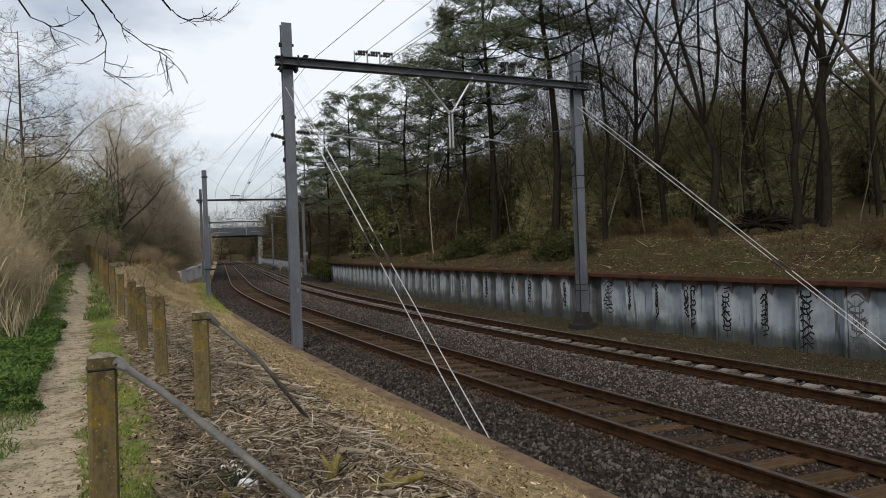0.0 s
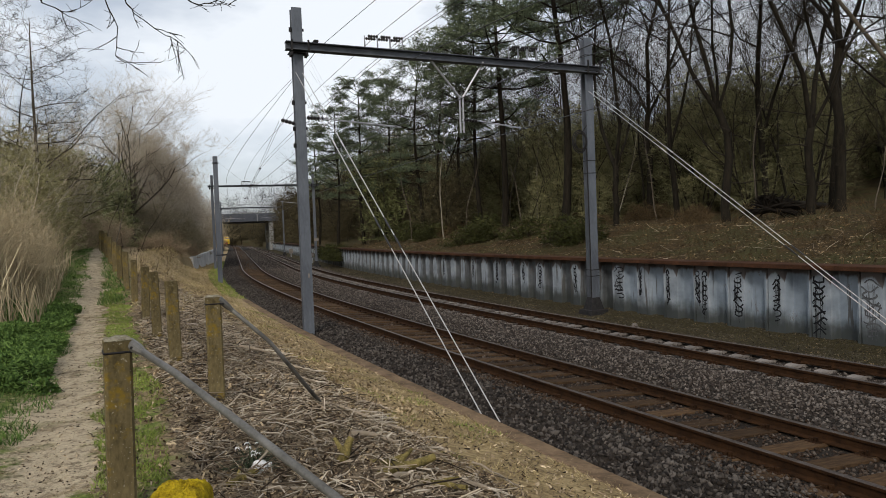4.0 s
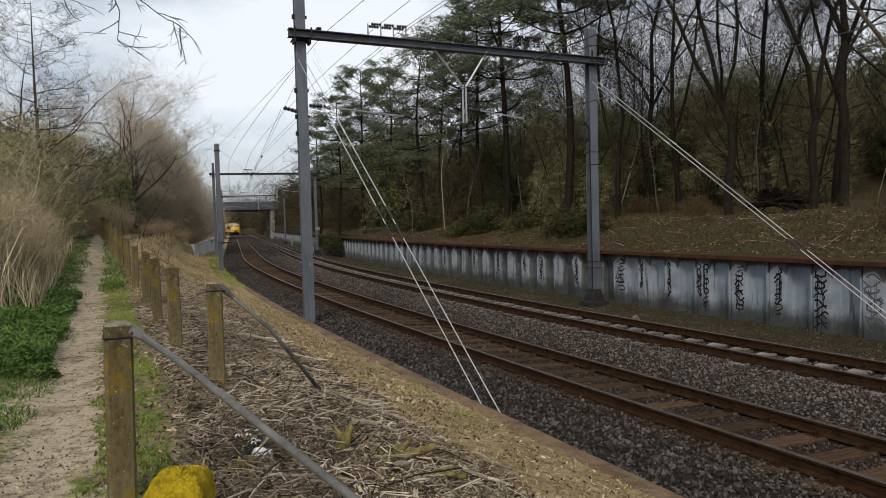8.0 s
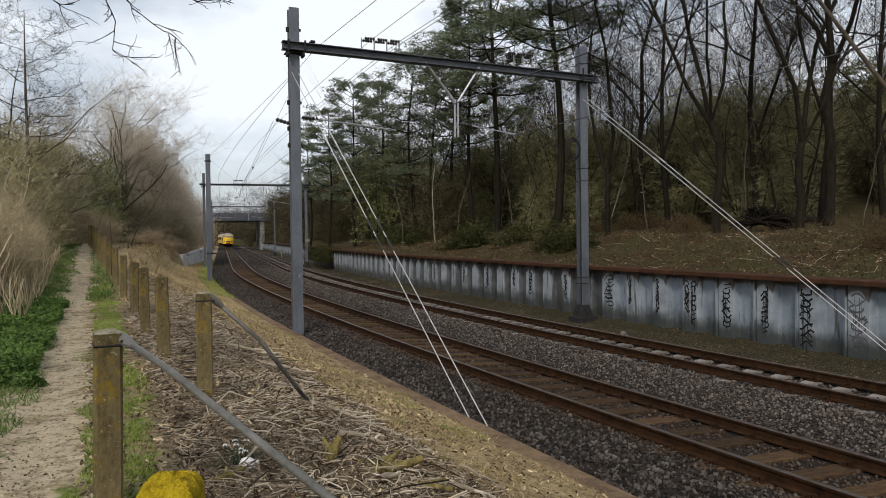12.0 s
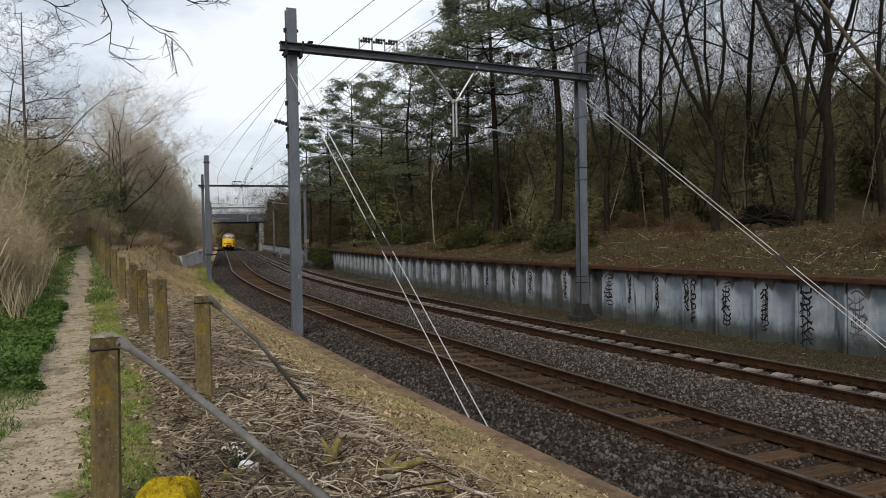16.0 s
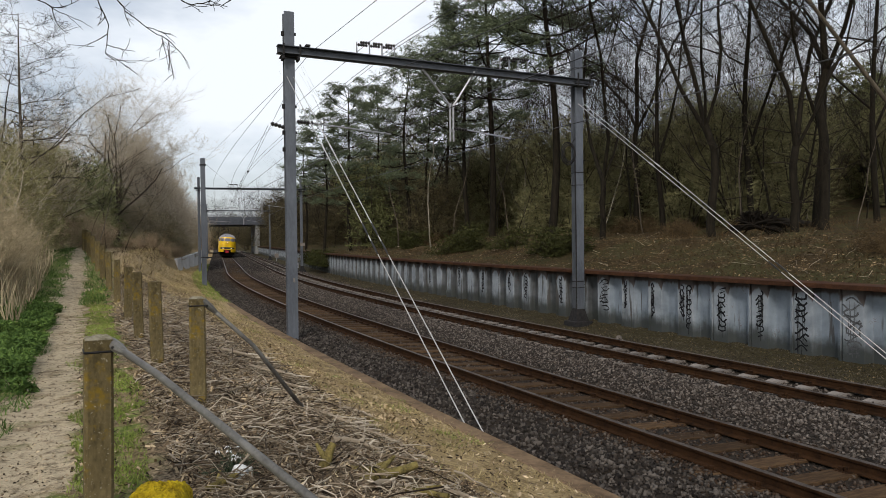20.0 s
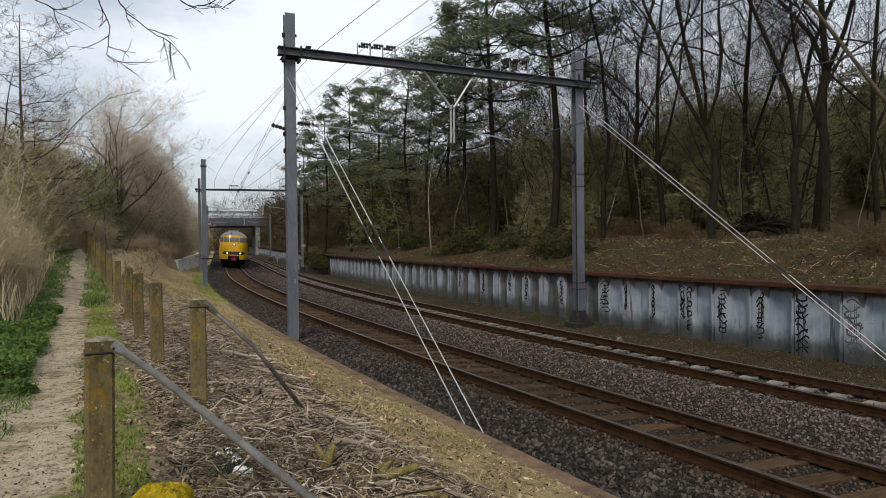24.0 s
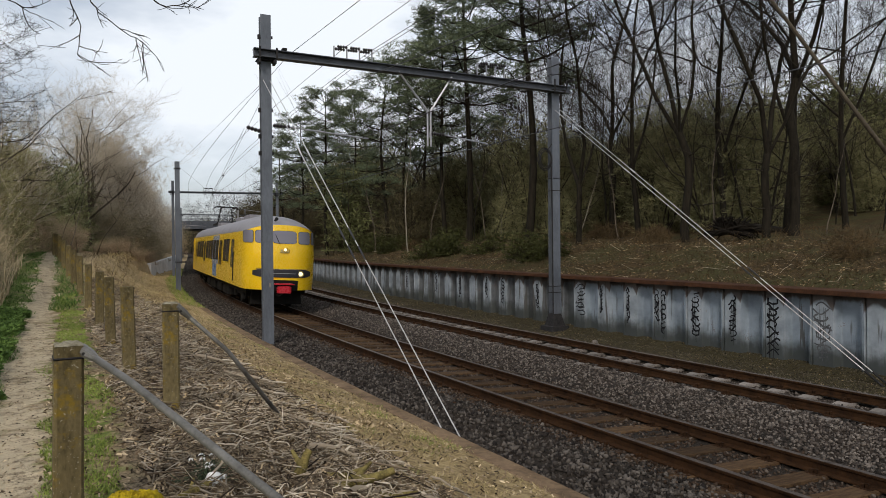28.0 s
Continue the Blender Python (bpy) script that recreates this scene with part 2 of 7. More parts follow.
class Nodes:
    """Short hand for a material's nodes."""

    def __init__(self, m):
        self.m, self.t = m, m.node_tree
        self.b = self.t.nodes["Principled BSDF"]

    def node(self, kind, **links):
        n = self.t.nodes.new(kind)
        for key, value in links.items():
            self.put(n.inputs[key], value)
        return n

    def put(self, socket, value):
        if isinstance(value, bpy.types.NodeSocket):
            self.t.links.new(value, socket)
        else:
            socket.default_value = value

    def coord(self, scale=(1, 1, 1), kind="Object"):
        c = self.t.nodes.new("ShaderNodeTexCoord")
        p = self.t.nodes.new("ShaderNodeMapping")
        p.inputs["Scale"].default_value = scale
        self.t.links.new(c.outputs[kind], p.inputs["Vector"])
        return p.outputs["Vector"]

    def noise(self, scale, detail=4, rough=0.6, vec=None, out="Fac"):
        n = self.t.nodes.new("ShaderNodeTexNoise")
        n.inputs["Scale"].default_value, n.inputs["Detail"].default_value, n.inputs["Roughness"].default_value = scale, detail, rough
        if vec is not None:
            self.t.links.new(vec, n.inputs["Vector"])
        return n.outputs[out]

    def ramp(self, fac, stops):
        r = self.t.nodes.new("ShaderNodeValToRGB")
        e = r.color_ramp.elements
        while len(e) < len(stops):
            e.new(0.5)
        for s, (p, c) in zip(e, stops):
            s.position, s.color = p, (*c, 1) if len(c) == 3 else c
        self.t.links.new(fac, r.inputs["Fac"])
        return r.outputs["Color"]

    def grey(self, fac, lo, hi, a=0.0, b=1.0):
        n = self.t.nodes.new("ShaderNodeMapRange")
        n.interpolation_type = "SMOOTHSTEP"
        for i, x in enumerate((lo, hi, a, b), 1):
            n.inputs[i].default_value = x
        self.t.links.new(fac, n.inputs[0])
        return n.outputs[0]

    def mix(self, fac, a, b, mode="MIX"):
        n = self.t.nodes.new("ShaderNodeMix")
        n.data_type, n.blend_type = "RGBA", mode
        for s, x in ((n.inputs[0], fac), (n.inputs[6], a), (n.inputs[7], b)):
            if isinstance(x, tuple) and len(x) == 3:
                x = (*x, 1)
            self.put(s, x)
        return n.outputs[2]

    def math(self, op, a, b=0.0):
        n = self.t.nodes.new("ShaderNodeMath")
        n.operation = op
        self.put(n.inputs[0], a)
        self.put(n.inputs[1], b)
        return n.outputs[0]

    def attr(self, name):
        n = self.t.nodes.new("ShaderNodeAttribute")
        n.attribute_name = name
        return n.outputs["Fac"]

    def random(self, island=False):
        if island:
            return self.t.nodes.new("ShaderNodeNewGeometry").outputs["Random Per Island"]
        return self.t.nodes.new("ShaderNodeObjectInfo").outputs["Random"]

    def colour(self, value):
        self.put(self.b.inputs["Base Color"], value)
        return self

    def rough(self, value):
        self.put(self.b.inputs["Roughness"], value)
        return self

    def bump(self, height, strength=0.4, dist=0.01):
        n = self.t.nodes.new("ShaderNodeBump")
        n.inputs["Strength"].default_value, n.inputs["Distance"].default_value = strength, dist
        self.t.links.new(height, n.inputs["Height"])
        self.t.links.new(n.outputs["Normal"], self.b.inputs["Normal"])
        return self


def mottled(name, dark, light, scale, rough=0.85, metal=0.0, fine=None, bump=0.3, dist=0.01, stretch=(1, 1, 1), island=False, spread=0.0):
    """Two colours in patches, with a finer grain and relief."""
    m = material(name, light, rough, metal)
    n = Nodes(m)
    v = n.coord(stretch)
    a = n.noise(scale, 5, 0.62, v)
    g = n.noise(fine or scale * 7, 4, 0.6, v)
    f = n.math("ADD", n.math("MULTIPLY", a, 0.6), n.math("MULTIPLY", g, 0.4))
    c = n.ramp(f, [(0.34, dark), (0.66, light)])
    if island or spread:
        r = n.random(island)
        c = n.mix(1.0, c, n.ramp(r, [(0.0, (1 - spread,) * 3), (1.0, (1 + spread * 0.6,) * 3)]), "MULTIPLY")
    n.colour(c)
    n.rough(n.grey(g, 0.3, 0.7, max(0.05, rough - 0.1), min(1, rough + 0.08)))
    if bump:
        n.bump(f, bump, dist)
    return m


M = {}
M["rail"] = mottled("rusted_rail", (0.010, 0.0047, 0.002), (0.052, 0.024, 0.0095), 6, 0.85, 0.0)
M["rail_top"] = mottled("worn_rail_head", (0.05, 0.034, 0.024), (0.13, 0.105, 0.085), 9, 0.5, 0.5, bump=0.1)
M["wood_sleeper"] = mottled("old_timber", (0.026, 0.014, 0.007), (0.115, 0.07, 0.036), 5, 0.9, stretch=(1, 6, 1), spread=0.4)
M["concrete_sleeper"] = mottled("pale_concrete", (0.10, 0.085, 0.072), (0.26, 0.23, 0.205), 4, 0.9, spread=0.3)
M["steel"] = mottled("grey_painted_steel", (0.065, 0.073, 0.088), (0.14, 0.153, 0.175), 3, 0.5, 0.2, bump=0.1, stretch=(1, 1, 0.3))
M["zinc"] = mottled("galvanised_steel", (0.22, 0.22, 0.23), (0.42, 0.42, 0.43), 8, 0.45, 0.6, bump=0.1)
M["dark_iron"] = mottled("dark_iron", (0.012, 0.012, 0.013), (0.04, 0.037, 0.036), 9, 0.75, 0.1)
M["wire"] = material("weathered_copper_wire", (0.04, 0.04, 0.043), 0.5, 0.3)
M["guy"] = material("bright_steel_rope", (0.5, 0.49, 0.47), 0.45, 0.5)
M["insulator"] = material("dark_glazed_porcelain", (0.013, 0.010, 0.010), 0.4)
M["rust"] = mottled("rusty_capping", (0.022, 0.010, 0.006), (0.09, 0.041, 0.021), 3, 0.85, fine=30)
M["black_paint"] = material("black_spray_paint", (0.012, 0.012, 0.014), 0.7)
M["concrete"] = mottled("grey_concrete", (0.14, 0.14, 0.135), (0.30, 0.30, 0.29), 1.2, 0.9, stretch=(1, 1, 0.4))
M["bridge"] = mottled("bridge_concrete", (0.05, 0.055, 0.065), (0.10, 0.105, 0.12), 0.4, 0.9)
M["kerb"] = mottled("brown_stained_concrete", (0.075, 0.050, 0.030), (0.26, 0.175, 0.105), 2.2, 0.9)
# darker than real bark: the trunks' backlit shade is put into the colour
M["bark"] = mottled("backlit_bark", (0.006, 0.005, 0.0034), (0.029, 0.0235, 0.016), 3, 0.95, stretch=(3, 3, 0.6), bump=0.6, dist=0.03)
M["twig"] = mottled("bare_twigs", (0.013, 0.010, 0.007), (0.045, 0.035, 0.025), 0.5, 0.9, bump=0)
M["wet_soil"] = mottled("black_soil_and_roots", (0.003, 0.0025, 0.002), (0.018, 0.014, 0.010), 5, 0.95)
# twigs paled: haze and the sky between them are put into the colour
M["haze_twig"] = mottled("haze_beige_twigs", (0.34, 0.29, 0.22), (0.58, 0.505, 0.40), 0.5, 0.9, bump=0)
M["pale_twig"] = mottled("grey_brown_twigs", (0.22, 0.18, 0.125), (0.44, 0.37, 0.27), 0.5, 0.9, bump=0)
M["straw_twig"] = mottled("straw_twigs", (0.23, 0.18, 0.105), (0.56, 0.46, 0.29), 0.5, 0.9, bump=0)
M["white_concrete"] = mottled("pale_weathered_concrete", (0.45, 0.44, 0.43), (0.78, 0.77, 0.76), 0.8, 0.9)
M["pale_bark"] = mottled("pale_bark", (0.10, 0.085, 0.062), (0.30, 0.27, 0.21), 3, 0.9, stretch=(1, 1, 0.5))
M["grey_bark"] = mottled("grey_brown_bark", (0.045, 0.036, 0.026), (0.14, 0.115, 0.085), 3, 0.9, stretch=(1, 1, 0.5))
M["post"] = mottled("weathered_concrete_post", (0.06, 0.046, 0.02), (0.22, 0.172, 0.085), 3, 0.92, fine=45, stretch=(1, 1, 0.45), spread=0.2)
M["moss"] = mottled("yellow_moss", (0.16, 0.10, 0.004), (0.60, 0.44, 0.02), 16, 0.95, fine=110, bump=1.0, dist=0.03)
M["pipe"] = mottled("dull_grey_pipe", (0.07, 0.064, 0.055), (0.20, 0.19, 0.17), 7, 0.5, 0.3, fine=60)
M["beam"] = mottled("dark_painted_steel", (0.035, 0.038, 0.046), (0.09, 0.098, 0.112), 3, 0.5, 0.2, bump=0.1)


def lichen(m):
    """Mustard lichen and pale specks on old concrete."""
    n = Nodes(m)
    old = n.b.inputs["Base Color"].links[0].from_socket
    v = n.coord()
    a, b = n.noise(7, 5, 0.65, v), n.noise(60, 3, 0.6, v)
    c = n.mix(n.math("MULTIPLY", n.grey(a, 0.52, 0.66), 0.75), old, (0.20, 0.13, 0.012, 1))
    c = n.mix(n.math("MULTIPLY", n.grey(b, 0.64, 0.70), 0.8), c, (0.34, 0.31, 0.25, 1))
    n.colour(c)


lichen(M["post"])
M["lichen_top"] = mottled("lichen_grown_concrete", (0.10, 0.085, 0.05), (0.42, 0.38, 0.28), 22, 0.95, fine=120, bump=0.9, dist=0.02)

# ---- ground ----
def leaf_ground():
    """Earth, path, grass, litter and track bed, told apart by their distance from the track."""
    m = material("earth", (0.2, 0.16, 0.1), 0.95)
    n = Nodes(m)
    v = n.coord()
    q = n.attr("across")
    wob = n.math("MULTIPLY", n.math("SUBTRACT", n.noise(0.9, 4, 0.6, v), 0.5), 1.5)
    qq = n.math("ADD", q, wob)
    mid, fine, vfine = n.noise(2.3, 6, 0.65, v), n.noise(14, 5, 0.65, v), n.noise(55, 3, 0.6, v)
    sand = n.ramp(n.math("ADD", n.math("MULTIPLY", mid, 0.45), n.math("MULTIPLY", fine, 0.55)), [(0.36, (0.21, 0.16, 0.10)), (0.6, (0.55, 0.43, 0.27))])
    grass = n.ramp(fine, [(0.3, (0.06, 0.085, 0.016)), (0.7, (0.20, 0.25, 0.055))])
    dry = n.ramp(n.math("ADD", n.math("MULTIPLY", fine, 0.6), n.math("MULTIPLY", mid, 0.4)), [(0.35, (0.135, 0.09, 0.043)), (0.65, (0.50, 0.375, 0.19))])
    litter = n.ramp(n.math("ADD", n.math("MULTIPLY", fine, 0.5), n.math("MULTIPLY", vfine, 0.5)), [(0.4, (0.024, 0.017, 0.010)), (0.62, (0.35, 0.265, 0.17))])
    # bed is near black: shade between the ballast stones is put into its colour
    bed = n.mix(n.grey(mid, 0.4, 0.62, 0.0, 0.4), n.ramp(n.math("ADD", n.math("MULTIPLY", vfine, 0.6), n.math("MULTIPLY", fine, 0.4)), [(0.38, (0.006, 0.005, 0.004)), (0.62, (0.05, 0.041, 0.033))]), (0.04, 0.026, 0.016, 1))
    wood = n.ramp(n.math("ADD", n.math("MULTIPLY", mid, 0.5), n.math("MULTIPLY", fine, 0.5)), [(0.34, (0.020, 0.0145, 0.006)), (0.5, (0.050, 0.034, 0.015)), (0.66, (0.125, 0.080, 0.036))])
    wood = n.mix(n.math("MULTIPLY", n.grey(n.noise(0.5, 5, 0.65, v), 0.44, 0.56), n.grey(fine, 0.34, 0.56)), wood, (0.055, 0.052, 0.020, 1))
    green = n.mix(n.grey(mid, 0.46, 0.6), n.mix(0.5, dry, litter), grass)
    mud = n.ramp(n.noise(9, 6, 0.75, v), [(0.38, (0.06, 0.045, 0.032)), (0.5, (0.50, 0.42, 0.29))])
    sand = n.mix(0.6, sand, mud)
    sand = n.mix(n.math("MULTIPLY", n.grey(n.noise(1.6, 5, 0.7, v), 0.52, 0.64), 0.7), sand, n.mix(0.5, litter, green))
    way = n.attr("trail")
    side = n.math("ADD", way, n.math("MULTIPLY", n.math("SUBTRACT", n.noise(1.1, 5, 0.7, v), 0.5), 1.6))
    side = n.math("ADD", side, n.math("MULTIPLY", n.math("SUBTRACT", n.noise(7, 4, 0.65, v), 0.5), 0.6))
    verge = n.mix(n.grey(mid, 0.42, 0.58), n.mix(0.5, grass, litter), grass)
    c = n.mix(n.grey(side, -0.85, -0.6), verge, sand)
    c = n.mix(n.grey(side, -0.1, 0.1), c, green)
    c = n.mix(n.grey(qq, -6.75, -6.35), c, litter)
    c = n.mix(n.grey(qq, -4.7, -3.9), c, dry)
    place = n.t.nodes.new("ShaderNodeSeparateXYZ")
    n.t.links.new(v, place.inputs[0])
    c = n.mix(n.math("MULTIPLY", n.grey(place.outputs[1], 15, 24), n.grey(way, 0.75, 1.2)), c, n.ramp(n.math("ADD", n.math("MULTIPLY", fine, 0.5), n.math("MULTIPLY", mid, 0.5)), [(0.36, (0.17, 0.12, 0.065)), (0.62, (0.54, 0.41, 0.23))]))
    c = n.mix(n.grey(q, -2.42, -2.38), c, bed)
    mossy = n.ramp(fine, [(0.3, (0.018, 0.015, 0.008)), (0.7, (0.075, 0.062, 0.030))])
    c = n.mix(n.grey(n.math("ADD", q, n.math("MULTIPLY", wob, 0.5)), 5.7, 6.1), c, mossy)
    c = n.mix(n.grey(q, 7.72, 7.8), c, wood)
    n.colour(c)
    n.bump(n.math("ADD", n.math("MULTIPLY", mid, 0.25), n.math("ADD", n.math("MULTIPLY", fine, 0.7), n.math("MULTIPLY", vfine, 0.8))), 0.9, 0.03)
    return m


M["earth"] = leaf_ground()


def build_ground():
    qs = sorted(set(list(PQ) + [x for x in np.arange(-12, -2.8, 0.35)] + [x for x in np.arange(8, 26, 0.8)] + [-200, -120, -90, -40, -30, -25, -17, -14, 32, 40, 48, 80, 150, 200]))
    ys = [-60, -45, -30, -20, -12, -8] + list(np.arange(-5, 45, 0.4)) + list(np.arange(45, 110, 1.5)) + list(np.arange(110, 260, 8)) + [280, 320, 380, 460, 600, 800]
    sh = Shape()
    across, along_path = [], []
    for y in ys:
        for q in qs:
            p = at(y, q)
            # the line's own normals would cross far to the right
            if q > 120:
                p = at(max(y, 57), q)
                p.y += min(0, y - 57)
            sh.v.append((p.x, p.y, ground_z(q) + bump(y, q)))
            across.append(q)
            along_path.append(trail(p.x, p.y))
    n = len(qs)
    for i in range(len(ys) - 1):
        for j in range(n - 1):
            a = i * n + j
            sh.f.append((a, a + 1, a + n + 1, a + n))
    me = sh.mesh("ground", M["earth"], True)
    a = me.attributes.new("across", "FLOAT", "POINT")
    a.data.foreach_set("value", across)
    a = me.attributes.new("trail", "FLOAT", "POINT")
    a.data.foreach_set("value", along_path)
    tagged(new("ground", me), "sandy path, dry grass and leaf litter beside a railway cutting", "ground", kind="structure")


build_ground()


# ---- the two tracks ----
RAIL = [(-0.07, -0.155), (0.07, -0.155), (0.07, -0.14), (0.012, -0.122), (0.012, -0.045), (0.034, -0.035), (0.036, -0.006), (0.028, 0), (-0.028, 0), (-0.036, -0.006), (-0.034, -0.035), (-0.012, -0.045), (-0.012, -0.122), (-0.07, -0.14)]


def rail_mesh(q, z):
    sh, rings = Shape(), []
    ys = steps(-30, 60, 1.0) + steps(62, 300, 4.0)
    for y in ys:
        a, b = at(y, q), at(y, q + 1)
        side = (b - a)
        rings.append([a + side * x + Vector((0, 0, z + h)) for x, h in RAIL])
    sh.sweep(rings)
    me = sh.mesh("rail", [M["rail"], M["rail_top"]])
    n = len(RAIL)
    for i, p in enumerate(me.polygons):
        if i < (len(rings) - 1) * n and i % n in (6, 7, 8):
            p.material_index = 1
    return me


SLEEPER_YS = steps(2.0, 300, 0.62)


def build_track(mid, tilt, kind, label):
    track = thing("railway_track", Matrix.Identity(4), label, "railway track", kind="structure")
    for dq in (-0.75, 0.75):
        solid("rail", rail_mesh(mid + dq, -dq * tilt), None, track, "rusty steel rail with a worn head")
    sh = Shape()
    if kind == "wood":
        sh.box((0, 0, -0.23), (2.6, 0.26, 0.15), bevel=0.015)
        mat = M["wood_sleeper"]
    else:
        # waisted block with raised rail seats
        prof = [(-1.26, -0.225), (-0.95, -0.18), (-0.55, -0.17), (-0.3, -0.22), (0.3, -0.22), (0.55, -0.17), (0.95, -0.18), (1.26, -0.225)]
        rings = []
        for x, z in prof:
            rings.append([(x, -0.14, -0.33), (x, 0.14, -0.33), (x, 0.115, z), (x, -0.115, z)])
        sh.sweep(rings)
        mat = M["concrete_sleeper"]
    me = sh.mesh("sleeper", mat)
    plate = Shape().box((-0.75, 0, -0.158), (0.34, 0.17, 0.02)).box((0.75, 0, -0.158), (0.34, 0.17, 0.02))
    for s in (-0.75, 0.75):
        for d in (-0.11, 0.11):
            plate.box((s + d, 0.03, -0.13), (0.05, 0.05, 0.05), bevel=0.008).box((s + d, -0.03, -0.125), (0.035, 0.035, 0.06))
    plate_me = plate.mesh("rail_chair", M["rail"])
    rest = []
    for i, y in enumerate(SLEEPER_YS):
        m = Matrix.Translation(at(y, mid)) @ pose(0, 0, 0, 0, math.degrees(math.atan(tilt)), -heading(y)) @ pose(0, 0, 0, 0, 0, random.uniform(-1, 1))
        m.translation.z += random.uniform(-0.012, 0.006)
        m.translation += (at(y + 0.01, mid) - at(y, mid)) * random.uniform(-3, 3)
        if i < 150:
            ob = solid("sleeper", me, None, track, m=m)
            if i < 70:
                solid("rail_chair", plate_me, None, ob)
        else:
            rest.append(m)
    far = Shape()
    for m in rest:
        far.add([m @ v.co for v in me.vertices], [tuple(p.vertices) for p in me.polygons])
    ob = solid("far_sleepers", far, mat, track)
    ob["kind"] = "stuff"


build_track(0.0, 0.066, "wood", "near railway track on worn brown timber sleepers")
build_track(SPACING, 0.05, "concrete", "far railway track on pale concrete sleepers")


def build_kerb():
    kerb = thing("trim_kerb", Matrix.Identity(4), "brown-stained concrete edging along the ballast", "kerb", kind="structure")
    ys = steps(0, 30, 1.0)
    for a, b in zip(ys[:-1], ys[1:]):
        sh, rings = Shape(), []
        for k in (0.002, 0.5, 0.998):
            y = a + (b - a) * k
            dz = 0.012 * noise.noise((a, 0, 5))
            rings.append([at(y, -2.62, -0.3), at(y, -2.33, -0.3), at(y, -2.34, -0.065 + dz), at(y, -2.36, -0.05 + dz), at(y, -2.6, -0.04 + dz), at(y, -2.62, -0.05 + dz)])
        sh.sweep(rings)
        solid("kerb_stone", sh, M["kerb"], kerb)


build_kerb()


# ---- sheet-pile wall ----
WALL_Q, PITCH = 7.4, 1.17


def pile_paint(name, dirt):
    """Chalky spray on the proud faces, pans pale blue or dark grey, dirt running down and creeping up."""
    m = material(name, (0.4, 0.45, 0.5), 0.6)
    n = Nodes(m)
    v = n.coord()
    shift = n.t.nodes.new("ShaderNodeCombineXYZ")
    n.t.links.new(n.math("MULTIPLY", n.random(), 57.0), shift.inputs[0])
    add = n.t.nodes.new("ShaderNodeVectorMath")
    n.t.links.new(v, add.inputs[0])
    n.t.links.new(shift.outputs[0], add.inputs[1])
    st = n.t.nodes.new("ShaderNodeMapping")
    st.inputs["Scale"].default_value = (6.5, 6.5, 0.55)
    n.t.links.new(add.outputs[0], st.inputs["Vector"])
    streak = n.noise(1.0, 4, 0.55, st.outputs["Vector"])
    patch = n.noise(2.2, 5, 0.6, add.outputs[0])
    fine = n.noise(34, 4, 0.6, add.outputs[0])
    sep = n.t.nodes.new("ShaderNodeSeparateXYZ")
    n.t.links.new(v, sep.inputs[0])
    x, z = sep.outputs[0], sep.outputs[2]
    # pans: pale blue, or dark grey all over when dirt is above zero
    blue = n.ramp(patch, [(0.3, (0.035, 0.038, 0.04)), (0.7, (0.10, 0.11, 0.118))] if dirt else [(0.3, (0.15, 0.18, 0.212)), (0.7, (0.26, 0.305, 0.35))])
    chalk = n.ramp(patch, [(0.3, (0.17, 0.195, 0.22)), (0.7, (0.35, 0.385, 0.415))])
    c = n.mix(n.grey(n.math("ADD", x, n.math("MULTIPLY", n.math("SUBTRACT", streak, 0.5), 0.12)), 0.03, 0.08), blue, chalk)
    c = n.mix(n.math("MULTIPLY", n.grey(streak, 0.6 - dirt, 0.68 - dirt), 0.88), c, (0.05, 0.045, 0.038, 1))
    rusty = n.math("MULTIPLY", n.grey(patch, 0.6, 0.72), n.grey(fine, 0.48, 0.6))
    c = n.mix(rusty, c, (0.10, 0.045, 0.022, 1))
    foot = n.grey(n.math("ADD", z, n.math("MULTIPLY", n.math("ADD", streak, patch), 0.5)), 1.46 + dirt, 0.95 + dirt)
    c = n.mix(n.math("MULTIPLY", foot, 0.93), c, (0.03, 0.034, 0.03, 1))
    # the coating ends in a rounded line below the capping
    off = n.math("SUBTRACT", x, 0.33)
    arch = n.math("MULTIPLY", n.math("MULTIPLY", off, off), n.grey(x, 0.04, 0.07, 0.0, 3.2))
    top = n.grey(n.math("ADD", n.math("ADD", z, arch), n.math("MULTIPLY", streak, 0.2)), 1.78, 1.86)
    c = n.mix(n.math("MULTIPLY", top, 0.9), c, (0.055, 0.035, 0.025, 1))
    n.colour(c)
    n.bump(n.math("ADD", patch, n.math("MULTIPLY", fine, 0.3)), 0.25, 0.01)
    return m


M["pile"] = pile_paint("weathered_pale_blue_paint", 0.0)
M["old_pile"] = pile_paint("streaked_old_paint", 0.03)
WALL_TOP, WALL_FOOT, WALL_START = 1.4, -0.5, 2.5


